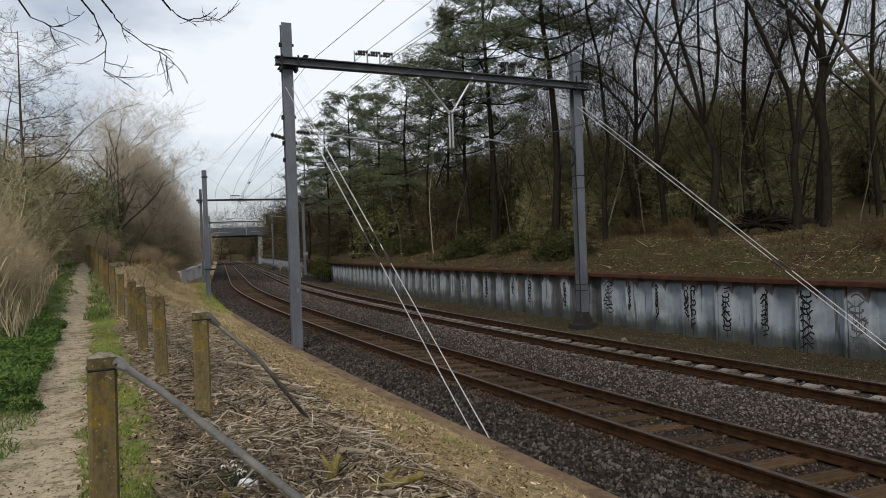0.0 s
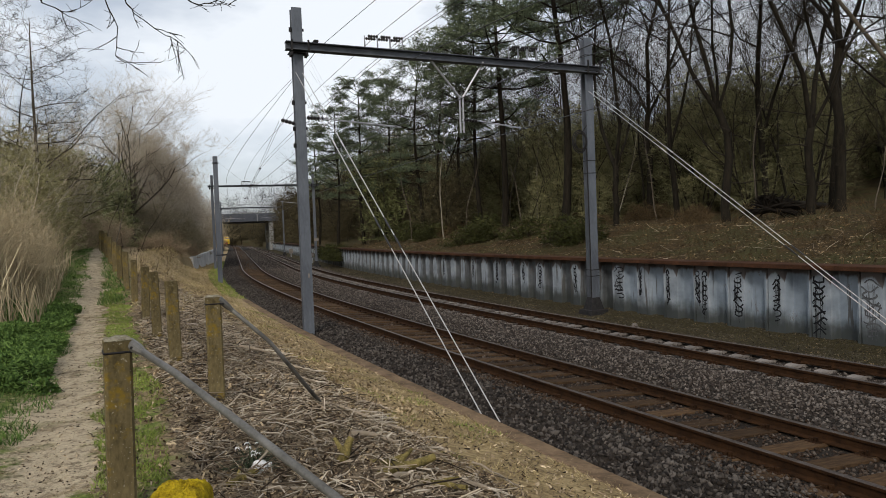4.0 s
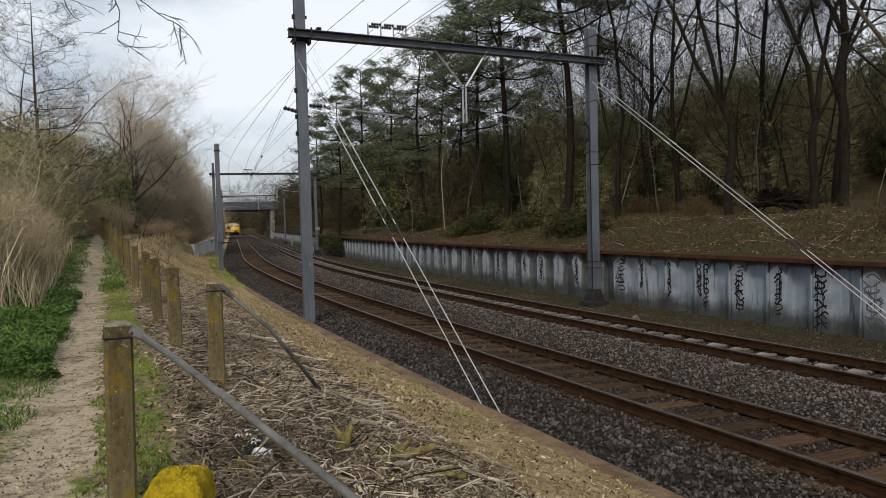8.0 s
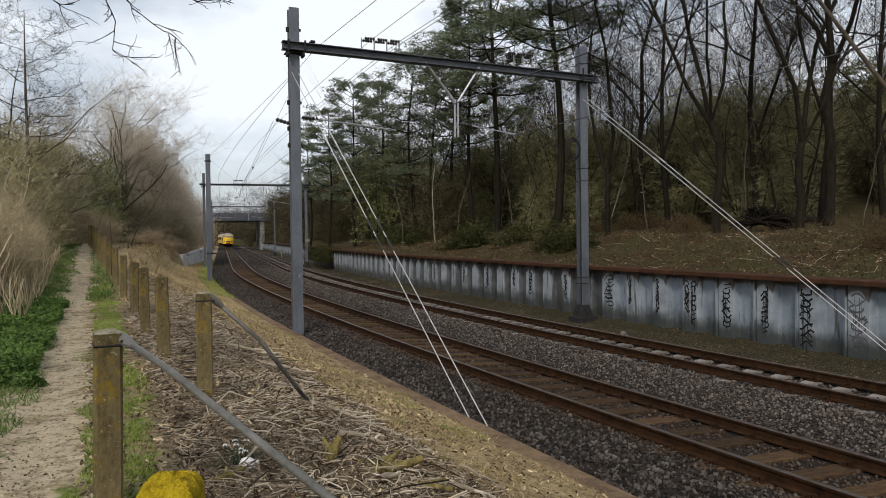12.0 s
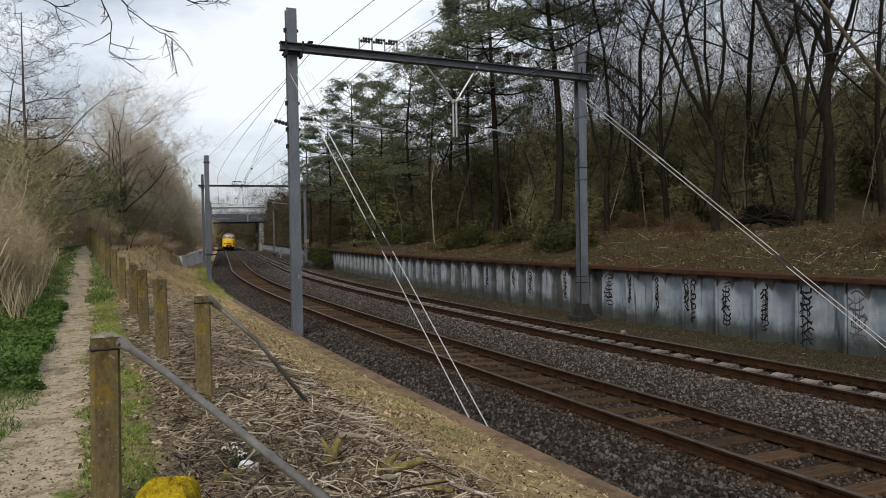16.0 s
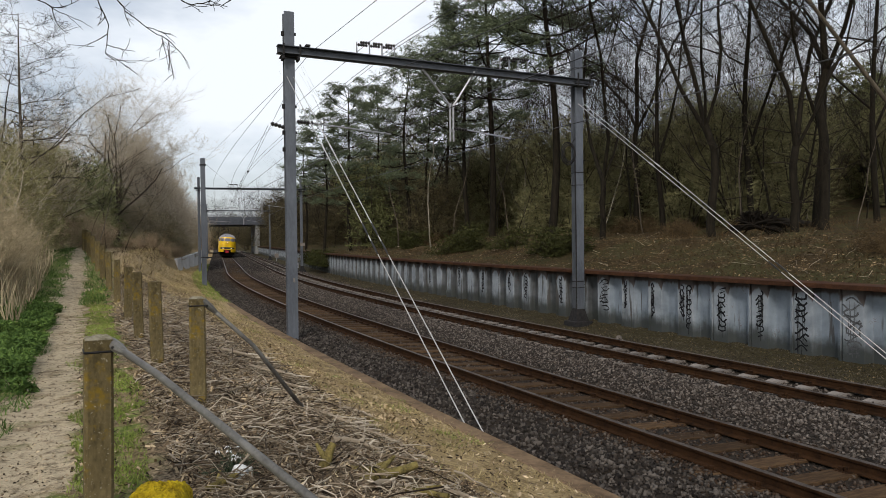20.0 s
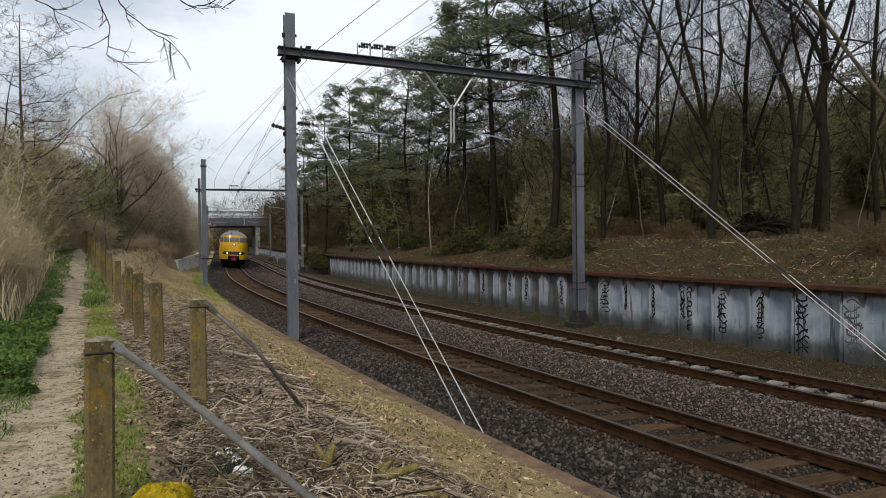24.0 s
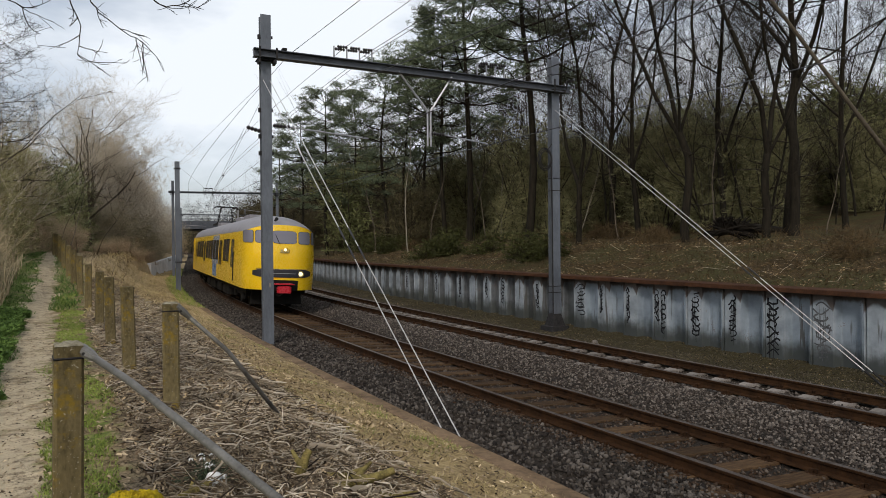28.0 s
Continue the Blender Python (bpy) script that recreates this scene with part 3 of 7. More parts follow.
def build_wall():
    wall = thing("wall_sheet_piling", Matrix.Identity(4), "pale blue steel sheet-pile retaining wall, streaked and daubed, with rusty capping", "retaining wall", kind="structure")
    h = WALL_TOP - WALL_FOOT
    # plan of one pile: proud face, slanting web, recessed pan, web, with an interlock bead
    plan = [(-0.585, -0.09), (-0.575, -0.09), (-0.57, 0.02), (-0.53, 0.02), (-0.49, -0.17), (-0.47, -0.185), (-0.02, -0.185), (0.0, -0.17), (0.06, 0.0), (0.07, 0.015), (0.51, 0.015), (0.525, 0.0), (0.53, -0.09), (0.54, -0.09), (0.55, 0.03), (0.572, 0.03), (0.58, -0.09)]
    back = [(x, y + 0.03) for x, y in reversed(plan)]
    sh = Shape()
    ring = plan + back
    rings = [[(x, y, z) for x, y in ring] for z in (0, h * 0.5, h)]
    sh.sweep(rings)
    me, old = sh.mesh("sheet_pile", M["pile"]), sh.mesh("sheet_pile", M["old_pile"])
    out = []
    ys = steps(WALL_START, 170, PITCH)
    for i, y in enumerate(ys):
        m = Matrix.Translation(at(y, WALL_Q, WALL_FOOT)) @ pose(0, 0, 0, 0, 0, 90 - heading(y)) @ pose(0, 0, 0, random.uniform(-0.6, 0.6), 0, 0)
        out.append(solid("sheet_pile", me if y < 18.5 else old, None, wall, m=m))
    cap, rings = Shape(), []
    for y in steps(1, 170, 1.5):
        a, b = at(y, WALL_Q), at(y, WALL_Q + 1)
        s = b - a
        dz = 0.01 * noise.noise((y, 0, 0))
        rings.append([a + s * x + Vector((0, 0, WALL_TOP + z + dz)) for x, z in ((-0.24, -0.05), (-0.24, 0.045), (-0.2, 0.055), (0.42, 0.055), (0.42, -0.05))])
    cap.sweep(rings)
    solid("capping_beam", cap, M["rust"], wall, "rust-brown steel capping beam")
    return wall, ys, out


WALL, PILE_YS, PILES = build_wall()


# ---- bridge over the tracks, far along the line ----
def build_bridge():
    y = 161.0
    m = Matrix.Translation(at(y, 0)) @ pose(0, 0, 0, 0, 0, -heading(y))
    br = thing("road_bridge", m, "grey concrete road bridge over both tracks", "bridge", kind="structure")
    deck = Shape()
    deck.sweep([[(x, -10, 6.3), (x, 10, 6.3), (x, 10, 8.1), (x, 9.6, 8.1), (x, 9.6, 7.6), (x, -9.6, 7.6), (x, -9.6, 8.1), (x, -10, 8.1)] for x in (-16, -8, 8, 22)])
    solid("deck", deck, M["bridge"], br)
    for x0, x1 in ((-3.2, -4.4), (6.6, 7.8)):
        sh = Shape().box(((x0 + x1) / 2, 0, 2.9), (1.0, 19.0, 7.0), bevel=0.1)
        solid("pier", sh, M["concrete"], br)
    for x0, x1 in ((-16, -9.5), (13, 22)):
        sh = Shape().sweep([[(x, -9.8, -0.5), (x, 9.8, -0.5), (x, 9.8, 6.35), (x, -9.8, 6.35)] for x in (x0, x1)])
        solid("abutment", sh, M["bridge"], br)
    rail = Shape()
    for side in (-9.8, 9.8):
        rail.tube([(-16, side, 9.1), (22, side, 9.1)], 0.05, 5).tube([(-16, side, 8.6), (22, side, 8.6)], 0.03, 5)
    solid("handrail", rail, M["steel"], br)
    for i in range(20):
        for side in (-9.8, 9.8):
            solid("baluster", Shape().tube([(-16 + 2 * i, side, 8.05), (-16 + 2 * i, side, 9.1)], 0.035, 5), M["steel"], br)


build_bridge()

# ---- portals, masts and wires of the overhead line ----
def h_section(a, b, web, t, z0, z1):
    """An upright H beam: flanges of width a, depth b."""
    ring = [(-a / 2, -b / 2), (a / 2, -b / 2), (a / 2, -b / 2 + t), (web / 2, -b / 2 + t), (web / 2, b / 2 - t), (a / 2, b / 2 - t), (a / 2, b / 2), (-a / 2, b / 2), (-a / 2, b / 2 - t), (-web / 2, b / 2 - t), (-web / 2, -b / 2 + t), (-a / 2, -b / 2 + t)]
    return Shape().sweep([[(x, y, z) for x, y in ring] for z in (z0, z1)])


def insulator(sh, a, b, r=0.055, n=5):
    """A string of sheds from a to b."""
    a, b = Vector(a), Vector(b)
    pts, rad = [], []
    for i in range(n):
        for k, w in ((0.0, 0.35), (0.45, 1.0), (0.55, 1.0), (0.99, 0.35)):
            pts.append(a.lerp(b, (i + k) / n))
            rad.append(r * w)
    return sh.tube(pts, rad, 8)


BEAM_Z = 7.58


def build_mast(parent, x, z0, top, foot=False, w=0.24):
    mast = solid("mast", h_section(w, w * 1.05, 0.03, 0.03, z0, top), M["steel"], parent, m=pose(x, 0, 0))
    if foot:
        base = Shape().box((0, 0, z0 + 0.08), (0.72, 0.72, 0.16), taper=0.95, bevel=0.03).box((0, 0, z0 + 0.35), (0.5, 0.5, 0.4), taper=0.6, bevel=0.02)
        for s in (-1, 1):
            base.add([(s * 0.13, -0.012, z0 + 0.12), (s * 0.30, -0.012, z0 + 0.12), (s * 0.13, -0.012, z0 + 0.5), (s * 0.13, 0.012, z0 + 0.12), (s * 0.30, 0.012, z0 + 0.12), (s * 0.13, 0.012, z0 + 0.5)],
                     [(0, 1, 2), (5, 4, 3), (0, 3, 4, 1), (1, 4, 5, 2), (2, 5, 3, 0)])
            base.add([(-0.012, s * 0.13, z0 + 0.12), (-0.012, s * 0.30, z0 + 0.12), (-0.012, s * 0.13, z0 + 0.5), (0.012, s * 0.13, z0 + 0.12), (0.012, s * 0.30, z0 + 0.12), (0.012, s * 0.13, z0 + 0.5)],
                     [(0, 1, 2), (5, 4, 3), (0, 3, 4, 1), (1, 4, 5, 2), (2, 5, 3, 0)])
        solid("foot_plate", base, M["dark_iron"], mast, "dark bolted foot plate")
    return mast


def build_portal(y, ql, qr, top, beam_z, detail=True, skew=0.0, fall=0.0):
    a, b = at(y, ql), at(y + skew, qr)
    span = (b - a).length
    m = Matrix.Translation(a) @ pose(0, 0, 0, 0, 0, math.degrees(math.atan2(b.y - a.y, b.x - a.x)))
    po = thing("catenary_portal", m, "grey steel portal frame spanning both tracks", "overhead portal", "portals over the line")
    zl, zr = ground_z(ql) - 0.02, ground_z(qr)
    left = build_mast(po, 0, zl - 0.3, top[0], w=0.27 if detail else 0.22)
    right = build_mast(po, span, zr, top[1], True, w=0.27 if detail else 0.22)
    beam = Shape()
    ring = [(-0.13, -0.13), (0.13, -0.13), (0.13, -0.105), (0.012, -0.105), (0.012, 0.105), (0.13, 0.105), (0.13, 0.13), (-0.13, 0.13), (-0.13, 0.105), (-0.005, 0.105), (-0.005, -0.105), (-0.13, -0.105)]
    deep = 0.82 if detail else 0.62
    beam.sweep([[(x, -0.26 + yy, beam_z + z * deep - fall * x / span) for yy, z in ring] for x in (-0.35, span * 0.5, span + 0.45)])
    solid("crossbeam", beam, M["beam"], po, "channel-section crossbeam")
    for x in (0, span):
        for c, size in (((x, -0.1, beam_z - 0.15), (0.5, 0.35, 0.02)), ((x + 0.24, -0.40, beam_z), (0.05, 0.03, 0.3)), ((x - 0.2, -0.40, beam_z), (0.05, 0.03, 0.3)), ((x + 0.45, -0.26, beam_z + 0.15), (0.12, 0.3, 0.05)), ((x + 0.2, -0.25, beam_z - 0.21), (0.06, 0.3, 0.1)), ((x - 0.2, -0.25, beam_z - 0.21), (0.06, 0.3, 0.1))):
            solid("bracket", Shape().box(c, size, bevel=0.006), M["dark_iron"], po)
    # racks of small insulators on the beam
    for x0, w in ((-ql - 0.42, 1.1), (-ql + SPACING + 0.12, 0.95)):
        rack = Shape()
        for k in range(4):
            rack.tube([(x0 + w * k / 3, -0.26, beam_z + 0.09 - fall * (x0 + w * k / 3) / span), (x0 + w * k / 3, -0.26, beam_z + 0.42)], 0.022, 5)
        rack.box((x0 + w / 2, -0.26, beam_z + 0.112 - fall * (x0 + w / 2) / span), (w + 0.1, 0.06, 0.014))
        ob = solid("insulator_rack", rack, M["zinc"], po)
        for k in range(3 if detail else 2):
            ins = Shape()
            for d in (-0.12, 0.12):
                insulator(ins, (x0 + w * (k + 0.15) / 3, -0.26 + d, beam_z + 0.38), (x0 + w * (k + 0.95) / 3, -0.26 + d, beam_z + 0.38), 0.05, 4)
            ins.box((x0 + w * (k + 0.5) / 3, -0.26, beam_z + 0.38), (0.05, 0.28, 0.02))
            solid("insulator", ins, M["insulator"], ob)
    # hanger between the tracks: two struts that meet in a drop post
    xm = -ql + SPACING * 0.5 + 0.47
    hang = Shape()
    hang.tube([(xm - 0.95, -0.26, beam_z - 0.1), (xm - 0.06, -0.26, beam_z - 1.15)], 0.03, 6)
    hang.tube([(xm + 0.75, -0.26, beam_z - 0.1), (xm + 0.06, -0.26, beam_z - 1.15)], 0.03, 6)
    hang.tube([(xm - 0.05, -0.26, beam_z - 1.1), (xm - 0.05, -0.26, beam_z - 2.2)], 0.028, 6)
    hang.tube([(xm + 0.05, -0.26, beam_z - 1.1), (xm + 0.05, -0.26, beam_z - 2.2)], 0.028, 6)
    hang.box((xm, -0.26, beam_z - 1.2), (0.16, 0.05, 0.03)).box((xm, -0.26, beam_z - 1.9), (0.16, 0.05, 0.03))
    solid("hanger", hang, M["zinc"], po, "pale galvanised hanger with a forked top")
    # arms that hold the contact wires sideways
    for x0, x1, z in ((0.14, -ql + 0.55, 5.62), (xm + 0.05, -ql + SPACING + 0.45, 5.68)):
        arm = Shape().tube([(x0 + 0.45, -0.26, z + 0.06), (x1, -0.26, z - 0.12)], 0.022, 6)
        ob = solid("steady_arm", arm, M["zinc"], po)
        solid("insulator", insulator(Shape(), (x0, -0.26, z + 0.08), (x0 + 0.45, -0.26, z + 0.06), 0.06, 5), M["insulator"], ob)
    if detail:
        for z in (8.05, 6.1, 5.4, 4.95):
            solid("bolt_lug", Shape().box((0.16, -0.08, z + 0.03), (0.05, 0.06, 0.07), bevel=0.01), M["dark_iron"], left)
            cl = Shape().box((-0.17, -0.08, z + 0.02), (0.08, 0.08, 0.12), bevel=0.02)
            solid("clamp", cl, M["dark_iron"], left)
        ins = insulator(Shape(), (-0.15, -0.1, 5.55), (-0.55, -0.35, 5.6), 0.06, 4)
        solid("insulator", ins, M["insulator"], left)
        for z in (7.95, 4.6, 4.2, 1.1, 0.9):
            solid("clamp", Shape().tube([(-0.145, -0.15, z), (0.145, -0.15, z + 0.01), (0.145, 0.15, z + 0.01), (-0.145, 0.15, z), (-0.145, -0.15, z)], 0.011, 5), M["dark_iron"], right)
        coil = Shape()
        for k in range(3):
            pts = [(-0.42 + 0.27 * math.cos(a + k) * (1 - 0.12 * k), -0.12 - 0.03 * k, 5.2 + (0.36 - 0.05 * k) * math.sin(a + k)) for a in np.linspace(0, 2 * math.pi, 20)]
            coil.tube(pts, 0.018, 5, False)
        coil.tube([(-0.3, -0.1, 5.5), (-0.1, -0.1, 5.75), (0, -0.1, 6.2)], 0.015, 5).tube([(-0.18, -0.14, 5.0), (-0.16, -0.14, 2.0), (-0.16, -0.14, 0.2)], 0.02, 5)
        solid("cable_loop", coil, M["dark_iron"], right, "coiled black cable hanging on the mast")
        solid("marker", Shape().box((0.04, -0.147, 1.45), (0.05, 0.008, 0.12)), M["concrete_sleeper"], left)
    return po


PORTAL_Y = (19.5, 61.0)
build_portal(PORTAL_Y[0], -2.25, 6.95, (8.66, 8.5), BEAM_Z, True, -0.4, 0.13)
build_portal(PORTAL_Y[1], -2.95, 5.9, (8.2, 8.2), 7.2, False)
build_portal(104.0, -2.9, 6.3, (8.2, 8.2), 7.2, False)


def build_single_mast():
    y, q = 41.0, -2.7
    m = Matrix.Translation(at(y, q)) @ pose(0, 0, 0, 0, 0, -heading(y))
    ma = thing("catenary_mast", m, "single grey steel mast beside the track", "mast")
    build_mast(ma, 0, ground_z(q) - 0.3, 7.4, w=0.26)
    solid("clamp", Shape().box((0, 0, 7.0), (0.36, 0.36, 0.06)), M["dark_iron"], ma)
    solid("clamp", Shape().box((0, 0, 1.6), (0.36, 0.36, 0.05)).box((0.28, -0.1, 1.6), (0.3, 0.2, 0.08)), M["dark_iron"], ma)


build_single_mast()


def wire(name, pts, r, label, category="wire", mat="wire", sides=4, group=""):
    return tagged(solid(name, Shape().tube(pts, r, sides), M[mat]), label, category, group)


def span_points(y0, y1, q0, q1, z0, z1, sag, n=16):
    return [at(y0 + (y1 - y0) * k / n, q0 + (q1 - q0) * k / n, z0 + (z1 - z0) * k / n - sag * 4 * (k / n) * (1 - k / n)) for k in range(n + 1)]


def build_wires():
    stops = [-22.0, PORTAL_Y[0] - 0.2, PORTAL_Y[1] - 0.2, 103.8, 150.0]
    for mid, off in ((0.0, 0.3), (SPACING, 0.25)):
        for a, b in zip(stops[:-1], stops[1:]):
            contact = span_points(a, b, mid + off * (1 if a < 0 or a > 60 else 0.7), mid + off * 0.7, 5.45, 5.45, 0.0)
            mess = span_points(a, b, mid + off * 0.7, mid + off * 0.7, 7.12, 7.12, 0.95)
            wire("contact_wire", contact, 0.012, "thin dark contact wire above the rails", group="overhead wires")
            ob = wire("messenger_wire", mess, 0.010, "thin dark sagging carrier wire", group="overhead wires")
            for k in range(2, 15, 2):
                solid("dropper", Shape().tube([mess[k], contact[k]], 0.006, 3), M["wire"], ob)
    for q, z, sag in ((-1.68, 7.62, 0.5), (-0.15, 7.97, 0.12), (0.62, 7.97, 0.2), (0.74, 7.97, 0.28), (4.15, 7.97, 0.4), (4.5, 7.97, 0.45)):
        for a, b in zip(stops[:-1], stops[1:]):
            wire("feeder_wire", span_points(a, b, q, q, z, z - (0.15 if a > 10 else 0), sag), 0.009, "dark feeder cable strung between the portals", group="overhead wires")
    # stays from the near mast to the single mast and beyond
    p1, p2 = at(PORTAL_Y[0], -2.25), at(41.0, -2.7)
    wire("stay_wire", [p1 + Vector((-0.1, 0.1, 6.9)), p2 + Vector((0, 0, 7.2))], 0.007, "steel stay between two masts")
    for a, b, spots in ((p1 + Vector((-0.1, 0.1, 6.5)), at(61, 0.0, 6.2), (0.45, 0.7)), (p1 + Vector((-0.5, -0.3, 5.6)), at(61, -0.4, 5.6), (0.5, 0.53, 0.8))):
        ob = wire("stay_wire", [a, b], 0.006, "steel stay with dark insulators running off along the line")
        for t in spots:
            solid("insulator", insulator(Shape(), a.lerp(b, t), a.lerp(b, t + 0.005), 0.055, 3), M["insulator"], ob)
    wire("stay_wire", [p2 + Vector((0, 0, 7.2)), at(61, 0.4, 7.0)], 0.007, "steel stay running off along the line")


build_wires()


def build_guy(top, foots, label, clamp_at):
    """A pair of steel ropes with turnbuckles and dark insulators, down to an anchor."""
    for k, (a, b) in enumerate(zip(top, foots)):
        a, b = Vector(a), Vector(b)
        g = solid("guy_wire", Shape().tube([a, b], 0.010, 5), M["guy"])
        tagged(g, label, "guy wire", "guy wires")
        for c in clamp_at:
            solid("insulator", Shape().tube([a.lerp(b, c), a.lerp(b, c + 0.012), a.lerp(b, c + 0.02), a.lerp(b, c + 0.035)], [0.012, 0.022, 0.02, 0.012], 6), M["insulator"], g)
        d = a.lerp(b, 0.32)
        solid("turnbuckle", Shape().tube([d, a.lerp(b, 0.34)], 0.02, 6), M["guy"], g)
        solid("anchor_eye", Shape().tube([b, b + (b - a).normalized() * 0.5], 0.022, 6), M["dark_iron"], g)


mast_1, mast_2 = at(PORTAL_Y[0], -2.25), at(PORTAL_Y[0] - 0.4, 6.95)
build_guy([mast_1 + Vector((-0.03, -0.14, 6.93)), mast_1 + Vector((0.15, -0.12, 6.9))], [(0.37, 9.4, -0.12), (0.58, 9.2, -0.12)], "bright steel guy rope from the mast to the edging", (0.58, 0.63))
build_guy([mast_2 + Vector((0.02, -0.16, 6.8)), mast_2 + Vector((0.2, -0.14, 6.8))], [(8.85, 13.18, -0.08), (8.96, 13.1, -0.09)], "bright steel guy rope from the mast to the wall's foot", (0.71,))

# ---- the train: two coupled cars ----
def train_paint(name, base):
    m = material(name, base, 0.35)
    n = Nodes(m)
    v = n.coord()
    g, f = n.noise(1.2, 4, 0.6, v), n.noise(16, 3, 0.6, v)
    dark = tuple(x * 0.72 for x in base)
    c = n.mix(n.grey(g, 0.35, 0.7), base, tuple(min(1, x * 0.88) for x in base))
    sep = n.t.nodes.new("ShaderNodeSeparateXYZ")
    n.t.links.new(v, sep.inputs[0])
    c = n.mix(n.math("MULTIPLY", n.grey(f, 0.5, 0.75), 0.35), c, dark)
    n.colour(c)
    n.rough(n.grey(f, 0.3, 0.7, 0.2, 0.36))
    return m


M["yellow"] = train_paint("yellow_enamel", (0.80, 0.50, 0.012))
M["roof"] = mottled("grey_roof_paint", (0.17, 0.16, 0.17), (0.27, 0.26, 0.275), 1.5, 0.6, bump=0.1)
M["blue"] = train_paint("blue_enamel", (0.10, 0.20, 0.42))
M["pale_blue"] = train_paint("pale_grey_blue_enamel", (0.30, 0.33, 0.42))
M["red"] = train_paint("red_enamel", (0.45, 0.018, 0.03))
M["grille"] = material("black_grille", (0.02, 0.018, 0.022), 0.5)
M["under"] = mottled("near_black_underframe", (0.005, 0.0045, 0.004), (0.018, 0.016, 0.014), 4, 0.8)
M["rubber"] = material("black_rubber", (0.015, 0.015, 0.015), 0.7)
M["window"] = material("dark_train_glass", (0.035, 0.028, 0.028), 0.08)
# lighter than the glass itself: the sky's reflection is put into the colour
M["screen"] = material("sky_reflection_glass", (0.17, 0.165, 0.195), 0.08)
M["chrome"] = material("polished_metal", (0.75, 0.6, 0.25), 0.25, 0.9)


def lamp_material():
    m = material("lit_headlamp", (1.0, 0.9, 0.6), 0.3)
    b = m.node_tree.nodes["Principled BSDF"]
    b.inputs["Emission Color"].default_value = (1.0, 0.82, 0.5, 1)
    b.inputs["Emission Strength"].default_value = 0.8
    return m


M["lamp"] = lamp_material()
HALF, FLOOR_Z, EAVE = 1.4, 0.82, 3.02
CAR = 25.6


def nose_x(w, z):
    """How far the rounded front lies behind its foremost point."""
    a = abs(w) / HALF
    back = 1.5 * (1 - max(0.0, 1 - min(1, a) ** 2.6) ** 0.5)
    low = max(0.0, 1.5 - z) / 0.7
    high = max(0.0, z - 2.1)
    return -(back + 0.05 * low ** 2 + 0.20 * high ** 1.6)


def roof_z(w):
    a = min(1.0, abs(w) / HALF)
    return EAVE + 0.72 * (1 - a ** 2.6) ** 0.62


def brow(w):
    return EAVE + 0.26 * (1 - (abs(w) / HALF) ** 3)


def side_w(z):
    """Half width of the body: slightly bellied."""
    return HALF - 0.05 * max(0, (z - 1.9) / 1.1) ** 2 - 0.03 * max(0, (1.4 - z) / 0.6) ** 2


def front_patch(w0, w1, z0, z1, lift, nu=10, nv=5, round_corner=0.0):
    """A panel that follows the front."""
    sh = Shape()

    def fn(u, v):
        w, z = w0 + (w1 - w0) * u, z0 + (z1 - z0) * v
        if round_corner:
            du, dv = abs(2 * u - 1), abs(2 * v - 1)
            k = max(0, du - 0.6) / 0.4
            z = (z0 + z1) / 2 + (z - (z0 + z1) / 2) * (1 - round_corner * k ** 3)
        return (nose_x(w, z) + lift, -w, z)

    return sh.grid(fn, nu, nv)


def side_patch(s, x0, x1, z0, z1, lift):
    sh = Shape()
    sh.grid(lambda u, v: (x0 + (x1 - x0) * u, s * (side_w(z0 + (z1 - z0) * v) + lift), z0 + (z1 - z0) * v), 2, 3)
    return sh


def bogie(parent, x):
    b = solid("bogie_frame", Shape().box((0, 0.95, 0.55), (3.2, 0.16, 0.22), bevel=0.03).box((0, -0.95, 0.55), (3.2, 0.16, 0.22), bevel=0.03).box((0, 0, 0.6), (0.6, 2.0, 0.25)), M["under"], parent, m=pose(x, 0, 0))
    for dx in (-1.2, 1.2):
        for s in (-1, 1):
            sh = Shape().tube([(0, s * 0.68, 0), (0, s * 0.715, 0), (0, s * 0.72, 0), (0, s * 0.82, 0)], [0.49, 0.49, 0.46, 0.46], 20)
            solid("wheel", sh, M["under"], b, m=pose(dx, 0, 0.46))
        for s in (-1, 1):
            solid("axle_box", Shape().box((dx, s * 1.05, 0.47), (0.34, 0.16, 0.3), bevel=0.03), M["under"], b)
    return b


